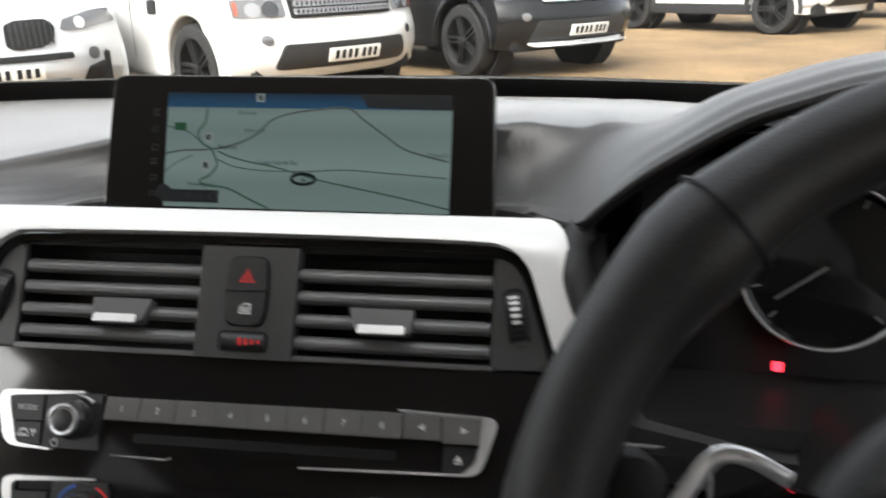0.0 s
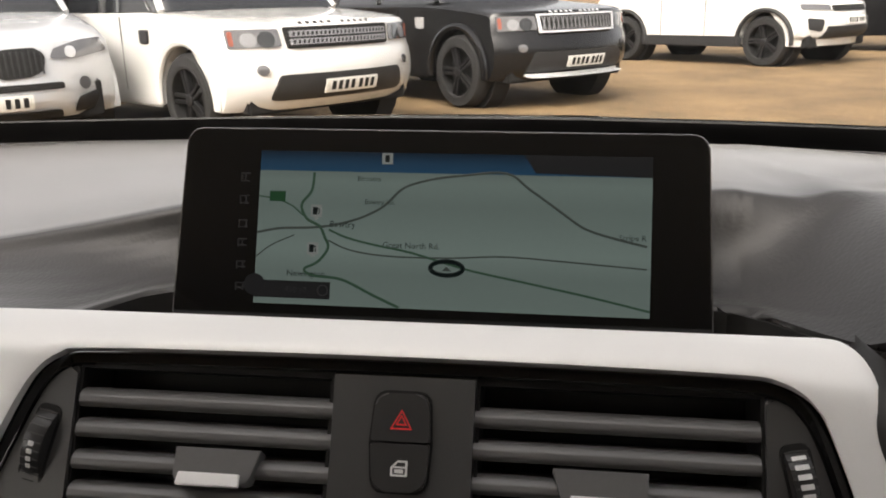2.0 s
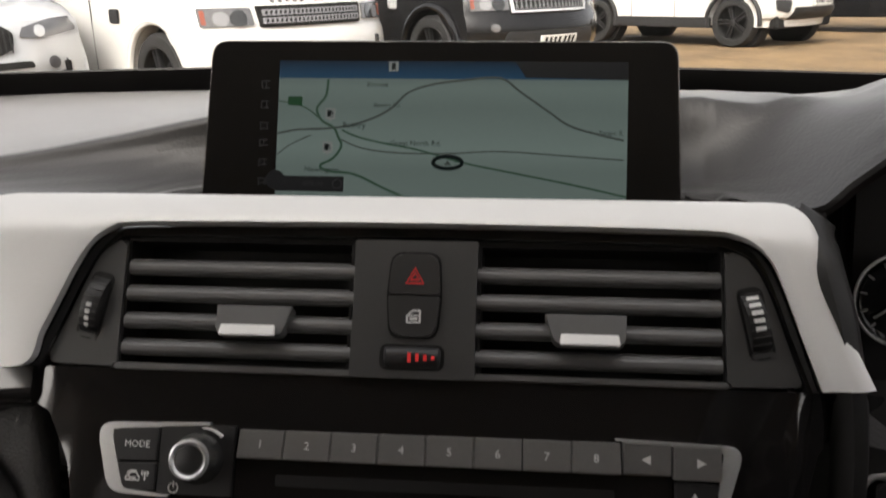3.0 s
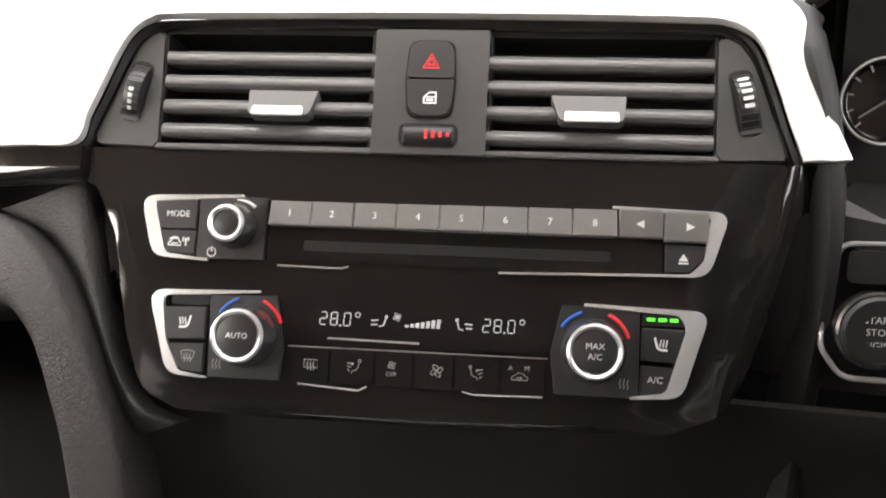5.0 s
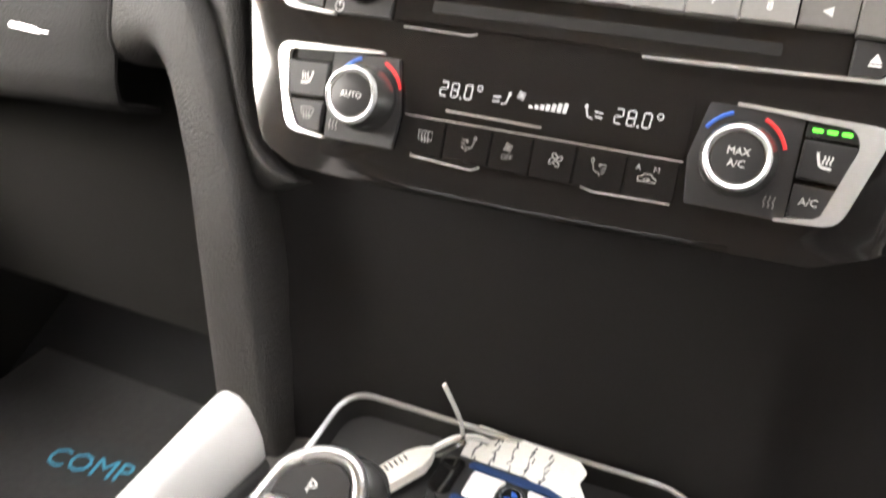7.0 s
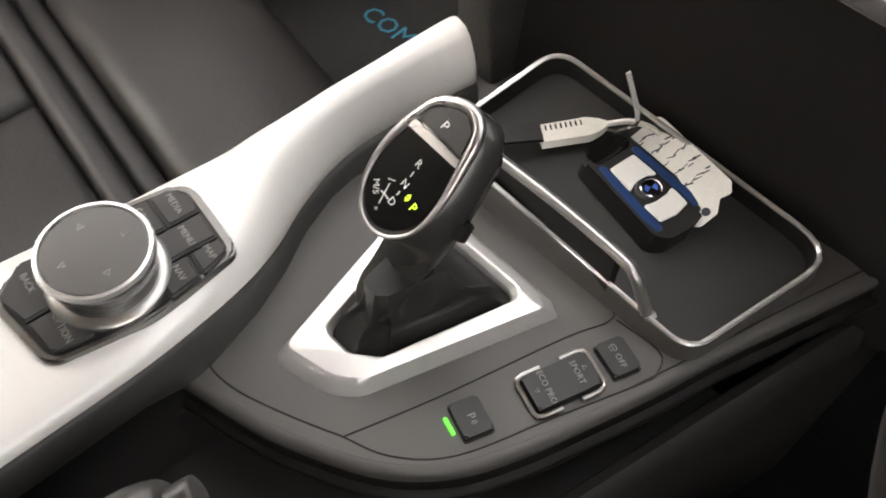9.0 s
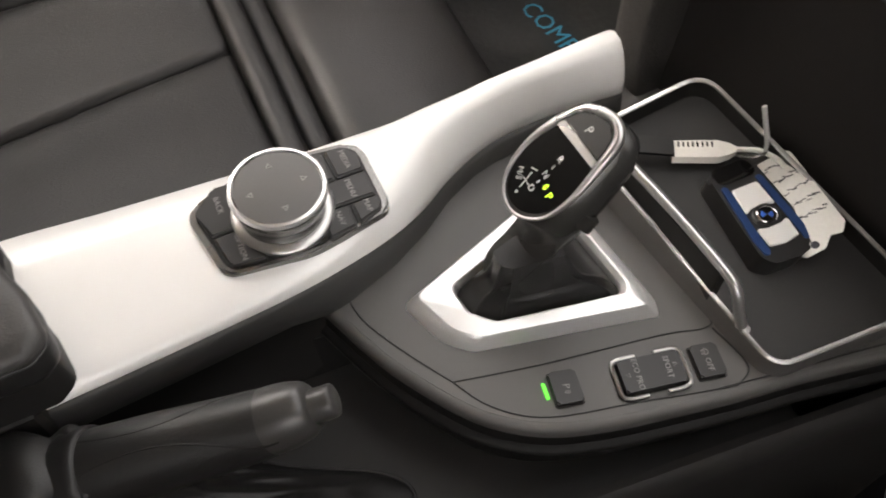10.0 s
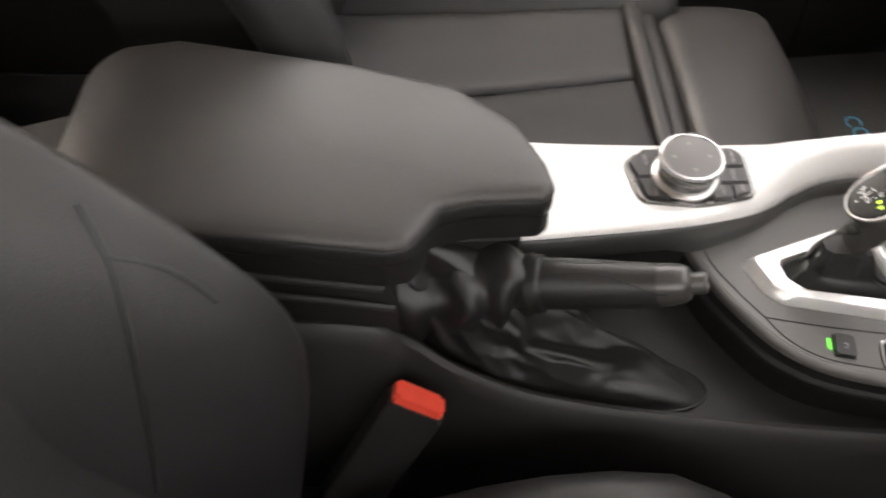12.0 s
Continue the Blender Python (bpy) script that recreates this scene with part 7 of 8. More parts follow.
for sx, nm in ((-1, "door_1"), (1, "door_2")):
    d = thing(nm, "closed dark front door with its window", "door", kind="structure", at=(sx * 0.78, 0.62, 0.6))
    part("panel", loft([[(sx * 0.76, y, 0.28), (sx * 0.80, y, 0.6), (sx * 0.78, y, 0.95), (sx * 0.74, y, 0.97), (sx * 0.71, y, 0.94), (sx * 0.73, y, 0.6), (sx * 0.71, y, 0.28)] for y in (-0.30, 0.0, 0.3, 0.62)]), DARK, d, "dark door card")
    part("pane", sheet(lambda u, v: Vector((sx * (0.76 - 0.13 * v), -0.30 + 1.02 * u - (0.62 * v if u > 0.5 else 0) * (2 * u - 1), 0.96 + 0.36 * v)), 8, 4, 0.004), GLASS, d, "side window glass")
    w = thing("wall_left" if sx < 0 else "wall_right", "dark body side with grey pillars", "car side", kind="structure", at=(sx * 0.76, -0.5, 0.5))
    part("pillar", tube([(sx * 0.73, 1.12, 1.0), (sx * 0.68, 0.72, 1.18), (sx * 0.62, 0.34, 1.34)], 0.035, 10), FELT, w, "windscreen pillar")
    part("pillar", tube([(sx * 0.76, -0.34, 0.3), (sx * 0.75, -0.36, 0.9), (sx * 0.67, -0.42, 1.30)], 0.095, 12), FELT, w, "door pillar")
    part("rear_side", loft([[(sx * 0.76, y, 0.28), (sx * 0.80, y, 0.6), (sx * 0.78, y, 0.95), (sx * 0.71, y, 0.95), (sx * 0.73, y, 0.6), (sx * 0.71, y, 0.28)] for y in (-1.6, -0.31)]), DARK, w, "dark rear side")
    part("front_side", loft([[(sx * 0.76, y, 0.28), (sx * 0.80, y, 0.6), (sx * 0.76, y, 0.97), (sx * 0.71, y, 0.97), (sx * 0.73, y, 0.6), (sx * 0.71, y, 0.28)] for y in (0.622, 1.26)]), DARK, w, "dark front side")
    part("rear_pane", sheet(lambda u, v: Vector((sx * (0.76 - 0.13 * v), -1.5 + 1.1 * u + 0.2 * v * (1 - u), 0.95 + 0.38 * v)), 6, 4, 0.004), TINTED, w, "rear side window darkened to hold back light")
    part("roof_rail", tube([(sx * 0.70, 0.45, 1.275), (sx * 0.685, 0.1, 1.305), (sx * 0.68, -0.5, 1.305), (sx * 0.67, -1.2, 1.29), (sx * 0.66, -1.6, 1.25)], 0.055, 10), FELT, w, "padded roof rail")
part("wall_rear", loft([[(x, -1.45, 0.28), (x, -1.62, 0.95), (x, -1.75, 0.95), (x, -1.75, 0.28)] for x in (-0.75, 0.75)]), CARPET, None, "dark rear bulkhead", kind="structure")
rear = thing("rear_seat", "black leather rear bench in shade", "seat", at=(0, -1.1, 0.3))
part("cushion", pad(-0.64, 0.64, -1.30, -0.80, lambda x, y: 0.52 + crumple(x, y), 0.03, 0.30), SEAT, rear, sharp=80)
part("backrest", blob([(-1.52, 0, 0.74, 0.62, 0.22), (-1.45, 0, 0.72, 0.64, 0.25), (-1.36, 0, 0.68, 0.64, 0.22), (-1.32, 0, 0.66, 0.6, 0.18)], 28, 6), SEAT, rear, sharp=80)
part("window_1", sheet(lambda u, v: Vector(((-0.72 + 1.44 * u) * (1 - 0.14 * v), 1.20 + 0.05 * math.sin(math.pi * u) - 0.86 * v, 1.023 + 0.016 * math.sin(math.pi * u) + 0.320 * v)), 16, 8, 0.005), SCREENGLASS, None, "clear laminated windscreen", kind="structure")
part("trim_windscreen", sheet(lambda u, v: Vector(((-0.72 + 1.44 * u) * (1 - 0.14 * (0.082 * v - 0.012)), 1.194 + 0.05 * math.sin(math.pi * u) - 0.86 * (0.082 * v - 0.012), 1.023 + 0.016 * math.sin(math.pi * u) + 0.320 * (0.082 * v - 0.012))), 40, 3, 0.002), DARK, None, "black printed border along the windscreen's foot", kind="structure")
part("window_2", sheet(lambda u, v: Vector((-0.6 + 1.2 * u, -1.68 + 0.22 * v, 0.97 + 0.33 * v)), 8, 4, 0.004), TINTED, None, "rear window darkened to hold back light", kind="structure")

# ---- bonnet and cowl of this car ----
PAINTBLACK = material("black_car_paint", (0.006, 0.006, 0.0065), 0.06, coat=1.0, spread=0.1, rough_spread=0.03)
cowl = thing("bonnet", "glossy black bonnet and windscreen cowl", "bonnet", kind="structure", at=(0, 1.3, 0.9))
part("cowl", sheet(lambda u, v: Vector((-0.74 + 1.48 * u, 1.225 + 0.085 * v, 1.014 + 0.042 * v - 0.05 * ((-0.74 + 1.48 * u) - 0.03) ** 2)), 30, 4, 0.02), DARK, cowl, "black plastic cowl")
part("panel", sheet(lambda u, v: Vector((-0.75 + 1.5 * u, 1.305 + 0.95 * v, 1.060 - 0.012 * v - 0.11 * v * v - 0.045 * ((-0.75 + 1.5 * u) - 0.03) ** 2)), 30, 14, 0.006), PAINTBLACK, cowl, "glossy black bonnet panel")
wiper = thing("wiper", "black wiper blade resting on the cowl", "wiper", at=(-0.3, 1.1, 1.04))
part("blade", tube([(-0.72, 1.285, 1.030), (-0.45, 1.275, 1.040), (-0.12, 1.27, 1.038)], 0.006, 8), DARK, wiper)
part("arm", tube([(-0.15, 1.29, 1.038), (-0.32, 1.28, 1.048), (-0.45, 1.276, 1.048)], 0.005, 8), DARK, wiper)

# ---- the yard: gravel that rises gently ahead of the car ----
SX, SY, GZ = 0.0188, 0.0934, -0.0225
up = Vector((-SX, -SY, 1)).normalized()
gx = (Vector((1, 0, 0)) - up * up.x).normalized()
gy = up.cross(gx)
YARD = Matrix((gx, gy, up)).transposed().to_4x4()
YARD.translation = (0, 0, GZ)


def gravel_material():
    mat = material("sandy_gravel", (0.175, 0.113, 0.054), 0.9, spread=0.85, scale=1.1, bump=0.03, grain=34)
    return mat


GRAVEL = gravel_material()
ground = part("ground", sheet(lambda u, v: Vector((-600 + 1200 * u, -600 + 1200 * v, 0)), 12, 12, 0), GRAVEL, None, "sandy gravel yard", YARD, kind="structure")

# ---- parked cars ----
TYRE = material("tyre_rubber", (0.012, 0.012, 0.012), 0.8, spread=0.2, scale=20)
RIMDARK = material("black_alloy", (0.018, 0.018, 0.019), 0.4, metal=0.3, spread=0.1)
RIMLIGHT = material("silver_alloy", (0.55, 0.55, 0.56), 0.3, metal=0.8, spread=0.05)
WHITE = material("white_car_paint", (0.6, 0.595, 0.575), 0.22, coat=0.8, spread=0.07, scale=5)
PEARL = material("pale_silver_car_paint", (0.54, 0.55, 0.565), 0.25, coat=0.8, metal=0.15, spread=0.03, scale=3)
BLACKPAINT = material("black_parked_paint", (0.007, 0.007, 0.0075), 0.2, spec=0.35, coat=0.15, spread=0.1, rough_spread=0.04)
CLAD = material("black_cladding", (0.014, 0.014, 0.015), 0.6, spread=0.15)
CARGLASS = material("dark_car_glass", (0.01, 0.011, 0.012), 0.06, coat=1.0, spread=0.05)
LENS = material("lamp_lens", (0.13, 0.13, 0.135), 0.15, coat=1.0, metal=0.3, spread=0.25, scale=14)
LAMPRING = material("lamp_reflector", (0.32, 0.32, 0.33), 0.25, metal=0.5, spread=0.1)
AMBER = material("amber_lens", (0.24, 0.06, 0.035), 0.25, coat=0.6, spread=0.06)
PLATE = material("plate_white", (0.72, 0.72, 0.68), 0.4, spread=0.02)
UNDER = material("underbody", (0.006, 0.006, 0.006), 0.9, spread=0.1)
CARSILVER = material("bright_bumper_strip", (0.75, 0.75, 0.75), 0.3, metal=0.6, spread=0.03)


def arc_pts(cy, cz, r, a0, a1, n=12):
    return [(cy + r * math.cos(radians(a0 + (a1 - a0) * k / n)), cz + r * math.sin(radians(a0 + (a1 - a0) * k / n))) for k in range(n + 1)]


def road_wheel(parent, x, y, r, spokes, rim_mat, side):
    """side: the sign of x towards which the wheel's face looks."""
    m = Matrix.Translation((x, y, r)) @ Matrix.Rotation(radians(90 * side), 4, "Y")
    w = 0.13
    wh = part("wheel", lathe([(r * 0.70, -w), (r * 0.93, -w), (r * 0.99, -w * 0.75), (r, 0), (r * 0.99, w * 0.75), (r * 0.93, w), (r * 0.74, w * 1.02), (r * 0.72, w * 0.8), (r * 0.72, -w)], 36), TYRE, parent, "black tyre", m)
    part("rim", lathe([(r * 0.74, w * 1.0), (r * 0.715, w * 1.04), (r * 0.69, w * 0.95), (r * 0.66, 0.0), (r * 0.3, -0.01), (0.0, -0.01)], 36, caps=False), UNDER, wh, "alloy rim barrel", m)
    part("rim_lip", lathe([(r * 0.66, w * 0.9), (r * 0.74, w * 0.95), (r * 0.73, w * 1.06), (r * 0.67, w * 1.0), (r * 0.66, w * 0.9)], 36, caps=False), TYRE if rim_mat is RIMDARK else rim_mat, wh, m=m)
    for k in range(spokes):
        a = 2 * math.pi * k / spokes + 0.3
        sp = prism([(0.04, -0.035), (r * 0.70, -0.045), (r * 0.70, -0.012), (0.04, -0.008)], w * 0.55, w * 0.85, 0.006)
        sp2 = prism([(0.04, 0.035), (r * 0.70, 0.045), (r * 0.70, 0.012), (0.04, 0.008)], w * 0.55, w * 0.85, 0.006)
        part("spoke", moved(join(sp, sp2), Matrix.Rotation(a, 4, "Z")), rim_mat, wh, m=m)
    part("hub_cap", lathe([(0.05, w * 0.5), (0.05, w * 0.9), (0.035, w * 0.96), (0, w * 0.96)], 20), rim_mat, wh, m=m)


def build_car(name, label, paint, length, half, profile, front, axle, wheelbase, r, greenhouse, spokes=5, rim_mat=RIMDARK, clad=None, setback=None, bulge=0.32):
    """A car that looks along -y with its nose at y 0. profile: the upper outline (y, z) from nose to tail."""
    e = thing(name, label, "car", "parked cars")
    sill = 0.32
    a1, a2 = axle, axle + wheelbase
    R = r + 0.065
    drop = math.degrees(math.asin((r - sill) / R))
    base = [(length - 0.12, sill)] + arc_pts(a2, r, R, -drop, 180 + drop) + arc_pts(a1, r, R, -drop, 180 + drop) + [(0.16, sill - 0.02)]
    ring2d = profile + base
    xs = [-1, -0.975, -0.9, -0.75, -0.5, -0.25, 0, 0.25, 0.5, 0.75, 0.9, 0.975, 1]
    rings = []
    for q in xs:
        ring = []
        tuck = 0.0 if abs(q) < 0.95 else (0.012 if abs(q) < 0.99 else 0.04)
        for y, z in ring2d:
            nose = max(0.0, 1 - y / 0.9)
            tail = max(0.0, 1 - (length - y) / 0.9)
            yy = y + bulge * abs(q) ** 2.4 * nose ** 1.0 - 0.16 * abs(q) ** 3 * tail
            side = 1 - 0.05 * max(0.0, z - 0.75) - 0.035 * max(0.0, 0.5 - z)
            top = max(0.0, z - 0.9)
            zz = z - top * 0.10 * abs(q) ** 3 - (tuck if z > 0.9 else 0)
            ring.append((q * half * side * (1 - tuck * 0.15), yy, zz))
        rings.append(ring)
    part("body", loft(rings), paint, e, "painted body", sharp=28)
    part("underbody", rbox(half * 1.7, length - 0.5, 0.30, 0.02), UNDER, e, m=Matrix.Translation((0, length / 2, 0.42)))
    g = greenhouse
    roof_rings = []
    for s in (0, 0.33, 0.66, 1.0):
        y0, y1 = g[0] + (g[2] - g[0]) * s, g[1] + (g[3] - g[1]) * s
        w = half * (0.93 - 0.16 * s)
        z = g[4] + (g[5] - g[4]) * s
        roof_rings.append([(x, y, z) for x, y in rpoly([(-w, y0), (w, y0), (w, y1), (-w, y1)], 0.12, 4)])
    part("window_band", loft(roof_rings), CARGLASS, e, "dark windows", sharp=40)
    w = half * 0.77
    part("roof", prism(rpoly([(-w, g[2] - 0.02), (w, g[2] - 0.02), (w, g[3] + 0.02), (-w, g[3] + 0.02)], 0.14, 4), g[5] - 0.005, g[5] + 0.04, 0.03, 3), paint, e, "painted roof")
    for sx in (-1, 1):
        for s in (0.02, 0.36, 0.66, 0.97):
            y0 = g[0] + (g[1] - g[0]) * s
            y1 = g[2] + (g[3] - g[2]) * s
            part("window_pillar", tube([(sx * half * 0.925, y0, g[4]), (sx * half * 0.775, y1, g[5])], 0.035, 6), paint if s in (0.02, 0.97) else CLAD, e)
        for ya in (a1, a2):
            road_wheel(e, sx * (half - 0.12), ya, r, spokes, rim_mat, sx)
            flare = [(sx * (half + 0.004), y, z) for y, z in arc_pts(ya, r, R + 0.022, -drop, 180 + drop, 18)]
            part("wheel_arch", tube(flare, 0.034, 8, up=(1, 0, 0)), clad or paint, e, "wheel arch lip")
            part("arch_liner", moved(lathe([(R, -0.05), (R, 0.16), (R - 0.02, 0.16), (R - 0.02, -0.05)], 28), Matrix.Translation((sx * (half - 0.2), ya, r)) @ Matrix.Rotation(radians(90), 4, "Y")), UNDER, e)
        part("sill", rbox(0.05, wheelbase - 2 * R, 0.11, 0.02, 2), clad or paint, e, "side sill", Matrix.Translation((sx * (half - 0.005), (a1 + a2) / 2, sill + 0.02)))
        for s in (0.30, 0.62):
            yy = a1 + wheelbase * s + 0.25
            part("door_gap", rbox(0.006, 0.010, 0.62, 0), UNDER, e, "door gap", Matrix.Translation((sx * (half * 0.992), yy, 0.72)))
            part("door_handle", rbox(0.03, 0.17, 0.03, 0.008, 2), paint, e, "door handle", Matrix.Translation((sx * (half * 0.985), yy + 0.72, 0.93)))

    def face(l, h, off=0.0):
        z = h
        y = 0.0
        for (y0, z0), (y1, z1) in zip(front, front[1:]):
            if z0 <= h <= z1:
                y = y0 + (y1 - y0) * (h - z0) / (z1 - z0)
        q = l / half
        yy = y + bulge * abs(q) ** 2.4 * max(0.0, 1 - y / 0.9)
        return Vector((l, yy - off, z))

    def patch(pname, pts, mat, off=0.012, thick=0.02, plabel="", parent=e, r=0.02):
        """A shaped plate that follows the nose; pts: (across, height)."""
        bm = prism(rpoly(pts, r, 4), 0, thick, min(0.006, thick * 0.4), 2)
        x0, x1 = min(v.co.x for v in bm.verts), max(v.co.x for v in bm.verts)
        cuts = int((x1 - x0) / 0.08)
        for k in range(1, cuts):
            bmesh.ops.bisect_plane(bm, geom=bm.verts[:] + bm.edges[:] + bm.faces[:], plane_co=(x0 + (x1 - x0) * k / cuts, 0, 0), plane_no=(1, 0, 0))
        z0, z1 = min(v.co.y for v in bm.verts), max(v.co.y for v in bm.verts)
        for h in [q[1] for q in front]:
            if z0 + 0.004 < h < z1 - 0.004:
                bmesh.ops.bisect_plane(bm, geom=bm.verts[:] + bm.edges[:] + bm.faces[:], plane_co=(0, h, 0), plane_no=(0, 1, 0))
        for v in bm.verts:
            p = face(v.co.x, v.co.y, off - thick + v.co.z)
            v.co = p
        bmesh.ops.triangulate(bm, faces=bm.faces)
        return part(pname, bm, mat, parent, plabel, sharp=50)

    return e, face, patch


def number_plate(e, patch, h, l=0.0):
    p = patch("number_plate", rect(l - 0.26, h - 0.055, l + 0.26, h + 0.055), PLATE, 0.035, 0.012, "white number plate", r=0.006)
    for k in range(7):
        u = l - 0.19 + 0.062 * k + (0.02 if k > 3 else 0)
        patch("bar", rect(u - 0.018, h - 0.036, u + 0.018, h + 0.036), UNDER, 0.038, 0.004, "dark bar", p, r=0.002)


def name_bars(patch, h, mat, e):
    for k in range(10):
        u = -0.36 + 0.066 * k + (0.07 if k > 4 else 0)
        patch("badge_bar", rect(u - 0.015, h - 0.009, u + 0.015, h + 0.009), mat, 0.004, 0.006, "plain badge bar", r=0.002)


def big_suv(name, label, paint, dark):
    prof = [(0.10, 0.34), (0.03, 0.42), (0.0, 0.50), (0.0, 0.62), (0.03, 0.70), (0.06, 0.735), (0.07, 0.76), (0.10, 0.93), (0.14, 0.965), (0.30, 0.99), (0.70, 1.02), (1.20, 1.06), (1.5, 1.08), (4.55, 1.10), (4.72, 1.0), (4.78, 0.7), (4.74, 0.4)]
    e, face, patch = build_car(name, label, paint, 4.78, 0.96, prof, [(0.10, 0.34), (0.03, 0.42), (0.0, 0.50), (0.0, 0.62), (0.03, 0.70), (0.06, 0.735), (0.07, 0.76), (0.10, 0.93), (0.14, 0.965), (0.30, 0.99)], 0.90, 2.745, 0.372, (1.25, 4.5, 1.85, 4.25, 1.06, 1.72))
    g = patch("grille", [(-0.50, 0.765), (-0.52, 0.925), (0.52, 0.925), (0.50, 0.765)], UNDER, 0.012, 0.02, "dark grille", r=0.015)
    if dark:
        for k in range(18):
            u = -0.47 + 0.055 * k
            patch("mesh_bar", [(u - 0.02, 0.772), (u - 0.012, 0.772), (u + 0.022, 0.92), (u + 0.014, 0.92)], LAMPRING, 0.016, 0.006, parent=g, r=0.001)
            patch("mesh_bar", [(u + 0.02, 0.772), (u + 0.012, 0.772), (u - 0.022, 0.92), (u - 0.014, 0.92)], LAMPRING, 0.016, 0.006, parent=g, r=0.001)
        for pts in ([(-0.53, 0.755), (-0.55, 0.935), (-0.52, 0.935), (-0.50, 0.755)], [(0.53, 0.755), (0.55, 0.935), (0.52, 0.935), (0.50, 0.755)], [(-0.5, 0.755), (-0.5, 0.773), (0.5, 0.773), (0.5, 0.755)], [(-0.52, 0.92), (-0.52, 0.937), (0.52, 0.937), (0.52, 0.92)]):
            patch("grille_frame", pts, CARSILVER, 0.022, 0.014, "bright grille frame", g, r=0.003)
    else:
        for h in (0.875, 0.815):
            patch("grille_bar", rect(-0.48, h - 0.022, 0.48, h + 0.022), LAMPRING, 0.022, 0.012, "grey perforated bar", g, r=0.006)
            for k in range(24):
                u = -0.45 + 0.039 * k
                patch("slot", [(u - 0.012, h - 0.014), (u + 0.006, h - 0.014), (u + 0.014, h + 0.014), (u - 0.004, h + 0.014)], UNDER, 0.0245, 0.005, parent=g, r=0.002)
    for s in (-1, 1):
        lamp = patch("headlight", [(s * 0.545, 0.785), (s * 0.56, 0.915), (s * 0.80, 0.92), (s * 0.915, 0.922), (s * 0.905, 0.78)], LENS, 0.012, 0.02, "clear headlight", r=0.015)
        for u, rr in ((0.655, 0.062), (0.775, 0.055)):
            patch("lamp", [(s * u + rr * math.cos(radians(a)), 0.84 + rr * math.sin(radians(a))) for a in range(0, 360, 30)], LAMPRING if u > 0.7 else CARGLASS, 0.018, 0.008, parent=lamp, r=0.004)
        patch("side_marker", [(s * 0.872, 0.80), (s * 0.876, 0.905), (s * 0.905, 0.905), (s * 0.90, 0.80)], AMBER, 0.018, 0.022, "amber side marker", lamp, r=0.006)
        patch("fog_lamp", [(s * 0.72 + 0.04 * math.cos(radians(a)), 0.615 + 0.04 * math.sin(radians(a))) for a in range(0, 360, 30)], LENS, 0.014, 0.02, "round fog lamp", r=0.004)
        part("side_vent", rbox(0.02, 0.16, 0.12, 0.01, 2), CLAD if not dark else CARSILVER, e, "side vent", Matrix.Translation((s * 0.955, 1.55, 0.86)))
    patch("lower_intake", [(-0.68, 0.375), (-0.60, 0.575), (0.60, 0.575), (0.68, 0.375)], CLAD, 0.01, 0.02, "black lower intake", r=0.05)
    if dark:
        patch("bumper_strip", rect(-0.66, 0.325, 0.66, 0.362), CARSILVER, 0.03, 0.03, "bright bumper strip", r=0.01)
    number_plate(e, patch, 0.47)
    name_bars(patch, 0.955, CARSILVER if dark else CLAD, e)
    return e


def place(e, x, y, turn):
    e.matrix_basis = YARD @ Matrix.Translation((x, y, 0)) @ Matrix.Rotation(radians(turn), 4, "Z")


place(big_suv("parked_suv", "white off-road estate car with dark wheels and black grille", WHITE, False), -1.792, 7.041, 54.8)
place(big_suv("parked_suv", "black off-road estate car with bright mesh grille", BLACKPAINT, True), 0.055, 9.255, 46.9)

# pale silver car with two rounded grilles
prof = [(0.12, 0.30), (0.04, 0.36), (0.0, 0.44), (0.01, 0.55), (0.03, 0.62), (0.05, 0.70), (0.07, 0.80), (0.12, 0.87), (0.22, 0.915), (0.6, 0.98), (1.1, 1.05), (1.45, 1.10), (4.6, 1.12), (4.82, 1.0), (4.88, 0.7), (4.82, 0.4)]
e, face, patch = build_car("parked_suv", "pale silver car with twin rounded black grilles", PEARL, 4.88, 0.965, prof, prof[:10], 0.92, 2.93, 0.372, (1.4, 4.7, 2.0, 4.3, 1.08, 1.74), bulge=0.42)
for s in (-1, 1):
    g = patch("grille", [(s * 0.03, 0.64), (s * 0.035, 0.80), (s * 0.12, 0.83), (s * 0.33, 0.835), (s * 0.40, 0.78), (s * 0.38, 0.67), (s * 0.28, 0.625), (s * 0.10, 0.615)], UNDER, 0.014, 0.02, "rounded black grille", r=0.04)
    for k in range(8):
        patch("grille_slat", rect(min(s * (0.07 + 0.042 * k), s * (0.082 + 0.042 * k)), 0.64, max(s * (0.07 + 0.042 * k), s * (0.082 + 0.042 * k)), 0.81), CLAD, 0.02, 0.01, parent=g, r=0.002)
    lamp = patch("headlight", [(s * 0.43, 0.745), (s * 0.47, 0.82), (s * 0.70, 0.875), (s * 0.88, 0.885), (s * 0.93, 0.78), (s * 0.62, 0.735)], LENS, 0.012, 0.02, "clear headlight", r=0.02)
    patch("lamp", [(s * 0.60 + 0.045 * math.cos(radians(a)), 0.79 + 0.045 * math.sin(radians(a))) for a in range(0, 360, 30)], CARSILVER, 0.018, 0.008, parent=lamp, r=0.004)
    patch("fog_lamp", [(s * 0.68 + 0.05 * math.cos(radians(a)), 0.55 + 0.05 * math.sin(radians(a))) for a in range(0, 360, 30)], LENS, 0.014, 0.02, "round fog lamp", r=0.004)
    patch("corner_intake", [(s * 0.56, 0.33), (s * 0.62, 0.45), (s * 0.78, 0.49), (s * 0.80, 0.34)], CLAD, 0.012, 0.02, "black corner intake", r=0.03)
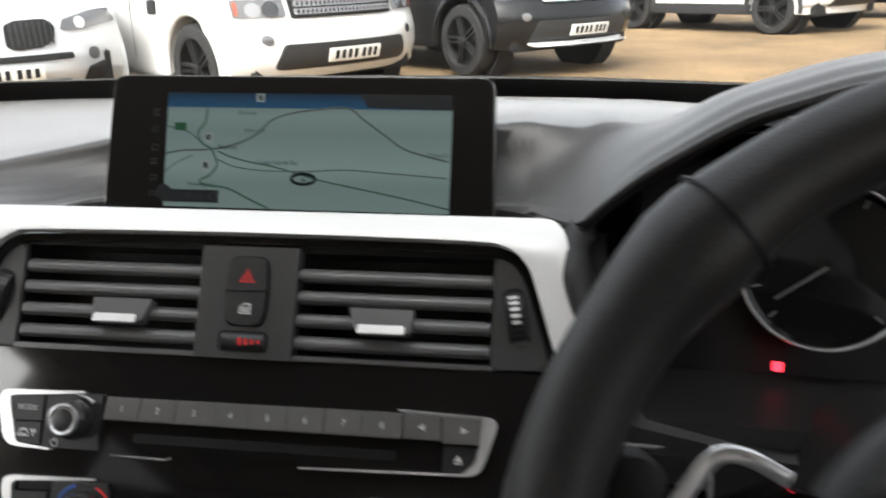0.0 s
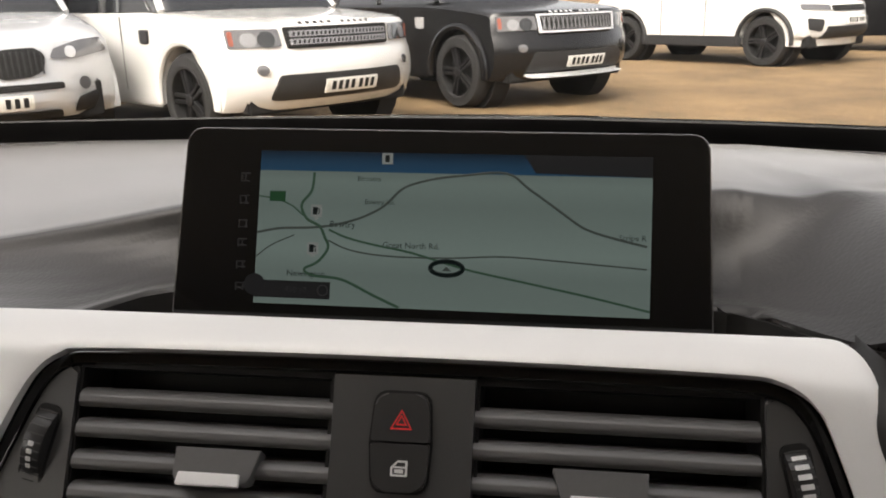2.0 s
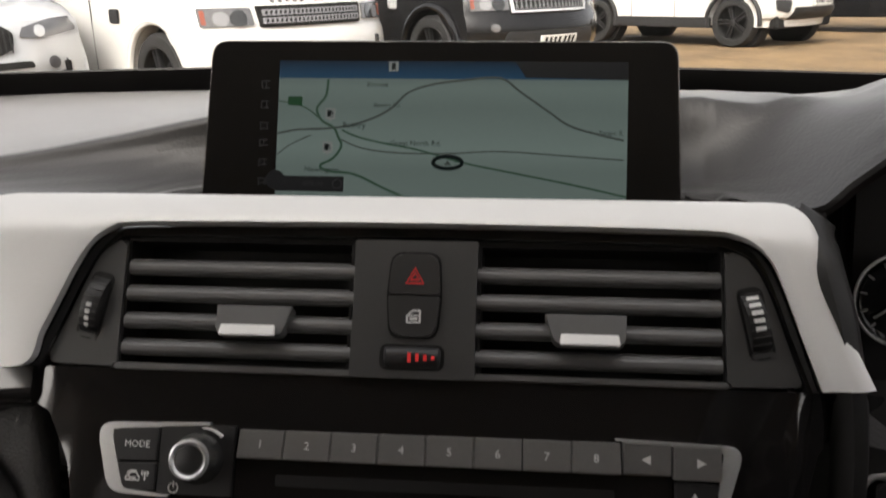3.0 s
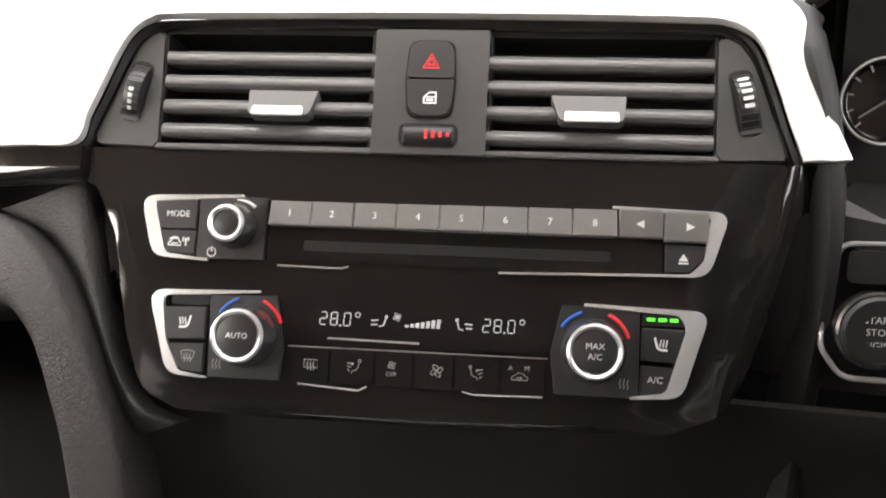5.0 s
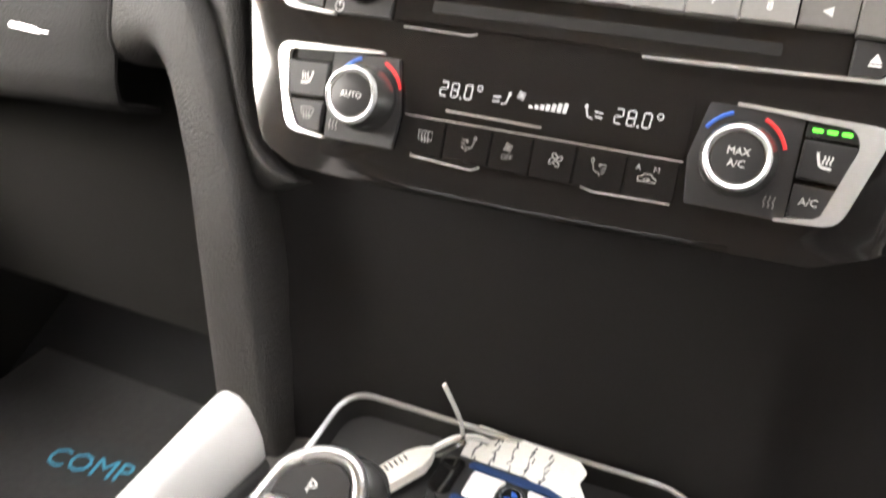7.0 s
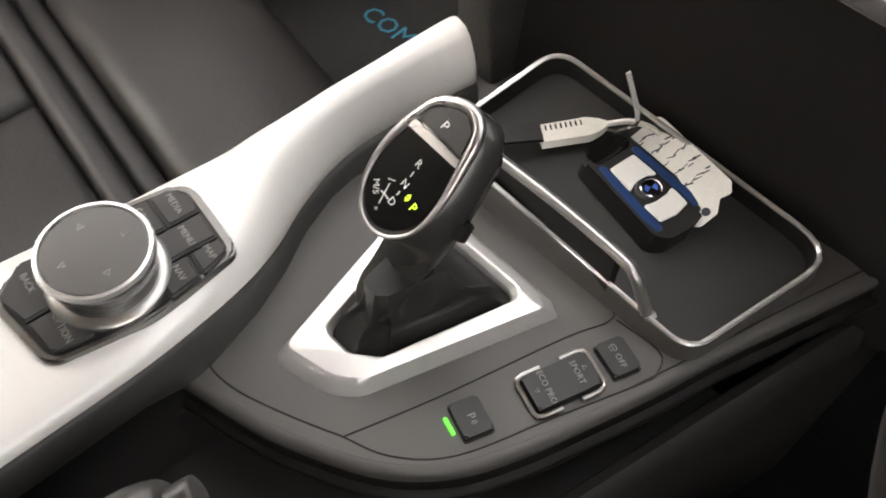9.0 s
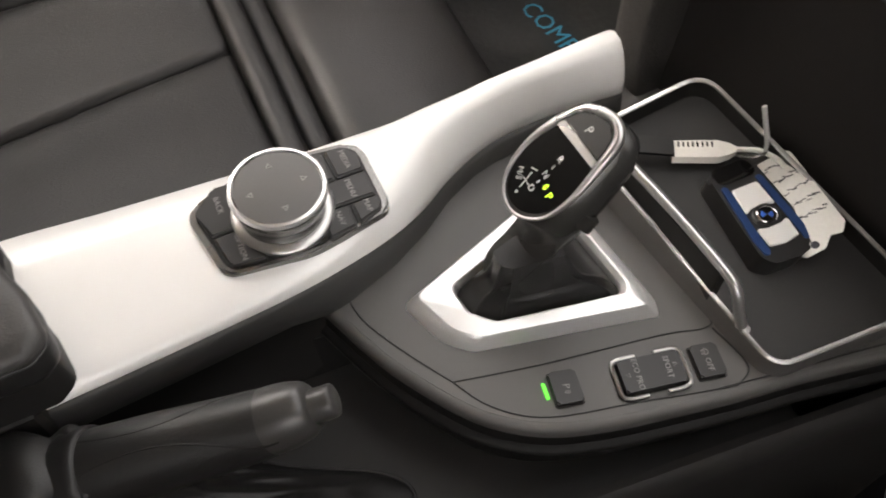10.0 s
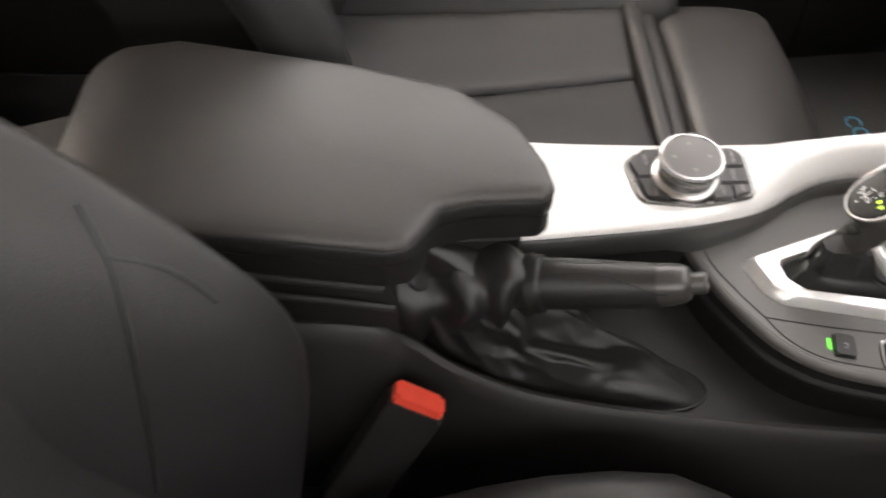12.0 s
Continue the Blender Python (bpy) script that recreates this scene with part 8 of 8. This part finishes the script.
patch("upper_intake", [(-0.52, 0.525), (-0.50, 0.575), (0.50, 0.575), (0.52, 0.525)], UNDER, 0.012, 0.02, "narrow black intake", r=0.02)
patch("lower_intake", [(-0.50, 0.30), (-0.46, 0.37), (0.46, 0.37), (0.50, 0.30)], UNDER, 0.012, 0.02, "black lower intake", r=0.02)
patch("badge", [(0.045 * math.cos(radians(a)), 0.895 + 0.03 * math.sin(radians(a))) for a in range(0, 360, 30)], CARSILVER, 0.006, 0.012, "round plain badge", r=0.004)
number_plate(e, patch, 0.445)
place(e, -4.151, 5.912, 45.4)

# white compact car with black lower cladding
prof = [(0.14, 0.40), (0.05, 0.44), (0.0, 0.52), (0.0, 0.62), (0.02, 0.70), (0.05, 0.78), (0.10, 0.90), (0.25, 0.96), (0.8, 1.02), (1.15, 1.06), (1.3, 1.08), (4.1, 1.14), (4.32, 1.0), (4.37, 0.7), (4.3, 0.45)]
e, face, patch = build_car("parked_suv", "white compact car with black cladding and black wheels", WHITE, 4.37, 0.95, prof, prof[:9], 0.88, 2.66, 0.368, (1.15, 4.1, 1.85, 3.9, 1.05, 1.60), clad=CLAD, bulge=0.36)
for s in (-1, 1):
    patch("headlight", [(s * 0.48, 0.80), (s * 0.50, 0.88), (s * 0.90, 0.90), (s * 0.88, 0.82)], LENS, 0.012, 0.02, "clear headlight", r=0.02)
    patch("corner_intake", [(s * 0.66, 0.50), (s * 0.62, 0.68), (s * 0.84, 0.70), (s * 0.82, 0.54)], CLAD, 0.014, 0.02, "black corner intake", r=0.03)
    part("cladding", rbox(0.03, 1.9, 0.16, 0.01, 2), CLAD, e, "black side cladding", Matrix.Translation((s * 0.95, 2.2, 0.36)))
patch("grille", rect(-0.45, 0.79, 0.45, 0.87), UNDER, 0.012, 0.02, "black grille", r=0.02)
patch("lower_intake", [(-0.62, 0.40), (-0.56, 0.58), (0.56, 0.58), (0.62, 0.40)], CLAD, 0.012, 0.02, "black lower intake", r=0.04)
number_plate(e, patch, 0.66)
a = radians(47.4)
place(e, 3.276 + 0.88 * math.sin(a), 14.572 - 0.88 * math.cos(a), 47.4)

# dark car at the yard's far side
prof = [(0.12, 0.30), (0.0, 0.45), (0.03, 0.65), (0.12, 0.80), (0.9, 0.95), (1.4, 1.0), (4.2, 1.02), (4.4, 0.8), (4.4, 0.4)]
e, face, patch = build_car("parked_car", "black car with silver wheels beyond the white one", BLACKPAINT, 4.4, 0.92, prof, prof[:5], 0.9, 2.65, 0.34, (1.3, 4.1, 2.0, 3.6, 0.98, 1.45), spokes=8, rim_mat=RIMLIGHT)
place(e, 7.6, 16.4, 60)

# the outside of the car that the camera sits in
shell = thing("car_body", "glossy black outer body of the car seen from inside", "car body", kind="structure", at=(0, 0.3, 0.4))
part("front_body", rbox(1.50, 0.94, 0.62, 0.08, 3), PAINTBLACK, shell, "black front end", Matrix.Translation((0, 1.74, 0.55)))
part("rear_body", rbox(1.50, 0.55, 0.66, 0.08, 3), PAINTBLACK, shell, "black boot", Matrix.Translation((0, -2.0, 0.60)))
part("roof_skin", sheet(lambda u, v: Vector((-0.64 + 1.28 * u, 0.38 - 1.86 * v, 1.455 - 0.05 * (2 * u - 1) ** 2 - 0.06 * (1 - v) ** 2 - 0.08 * v * v)), 10, 10, 0.01), PAINTBLACK, shell, "black roof")
for sx in (-1, 1):
    part("sill", rbox(0.10, 2.9, 0.16, 0.03, 3), PAINTBLACK, shell, "black sill", Matrix.Translation((sx * 0.74, -0.25, 0.24)))
    for y in (1.62, -1.18):
        road_wheel(shell, sx * 0.72, y, 0.32, 5, RIMDARK, sx)
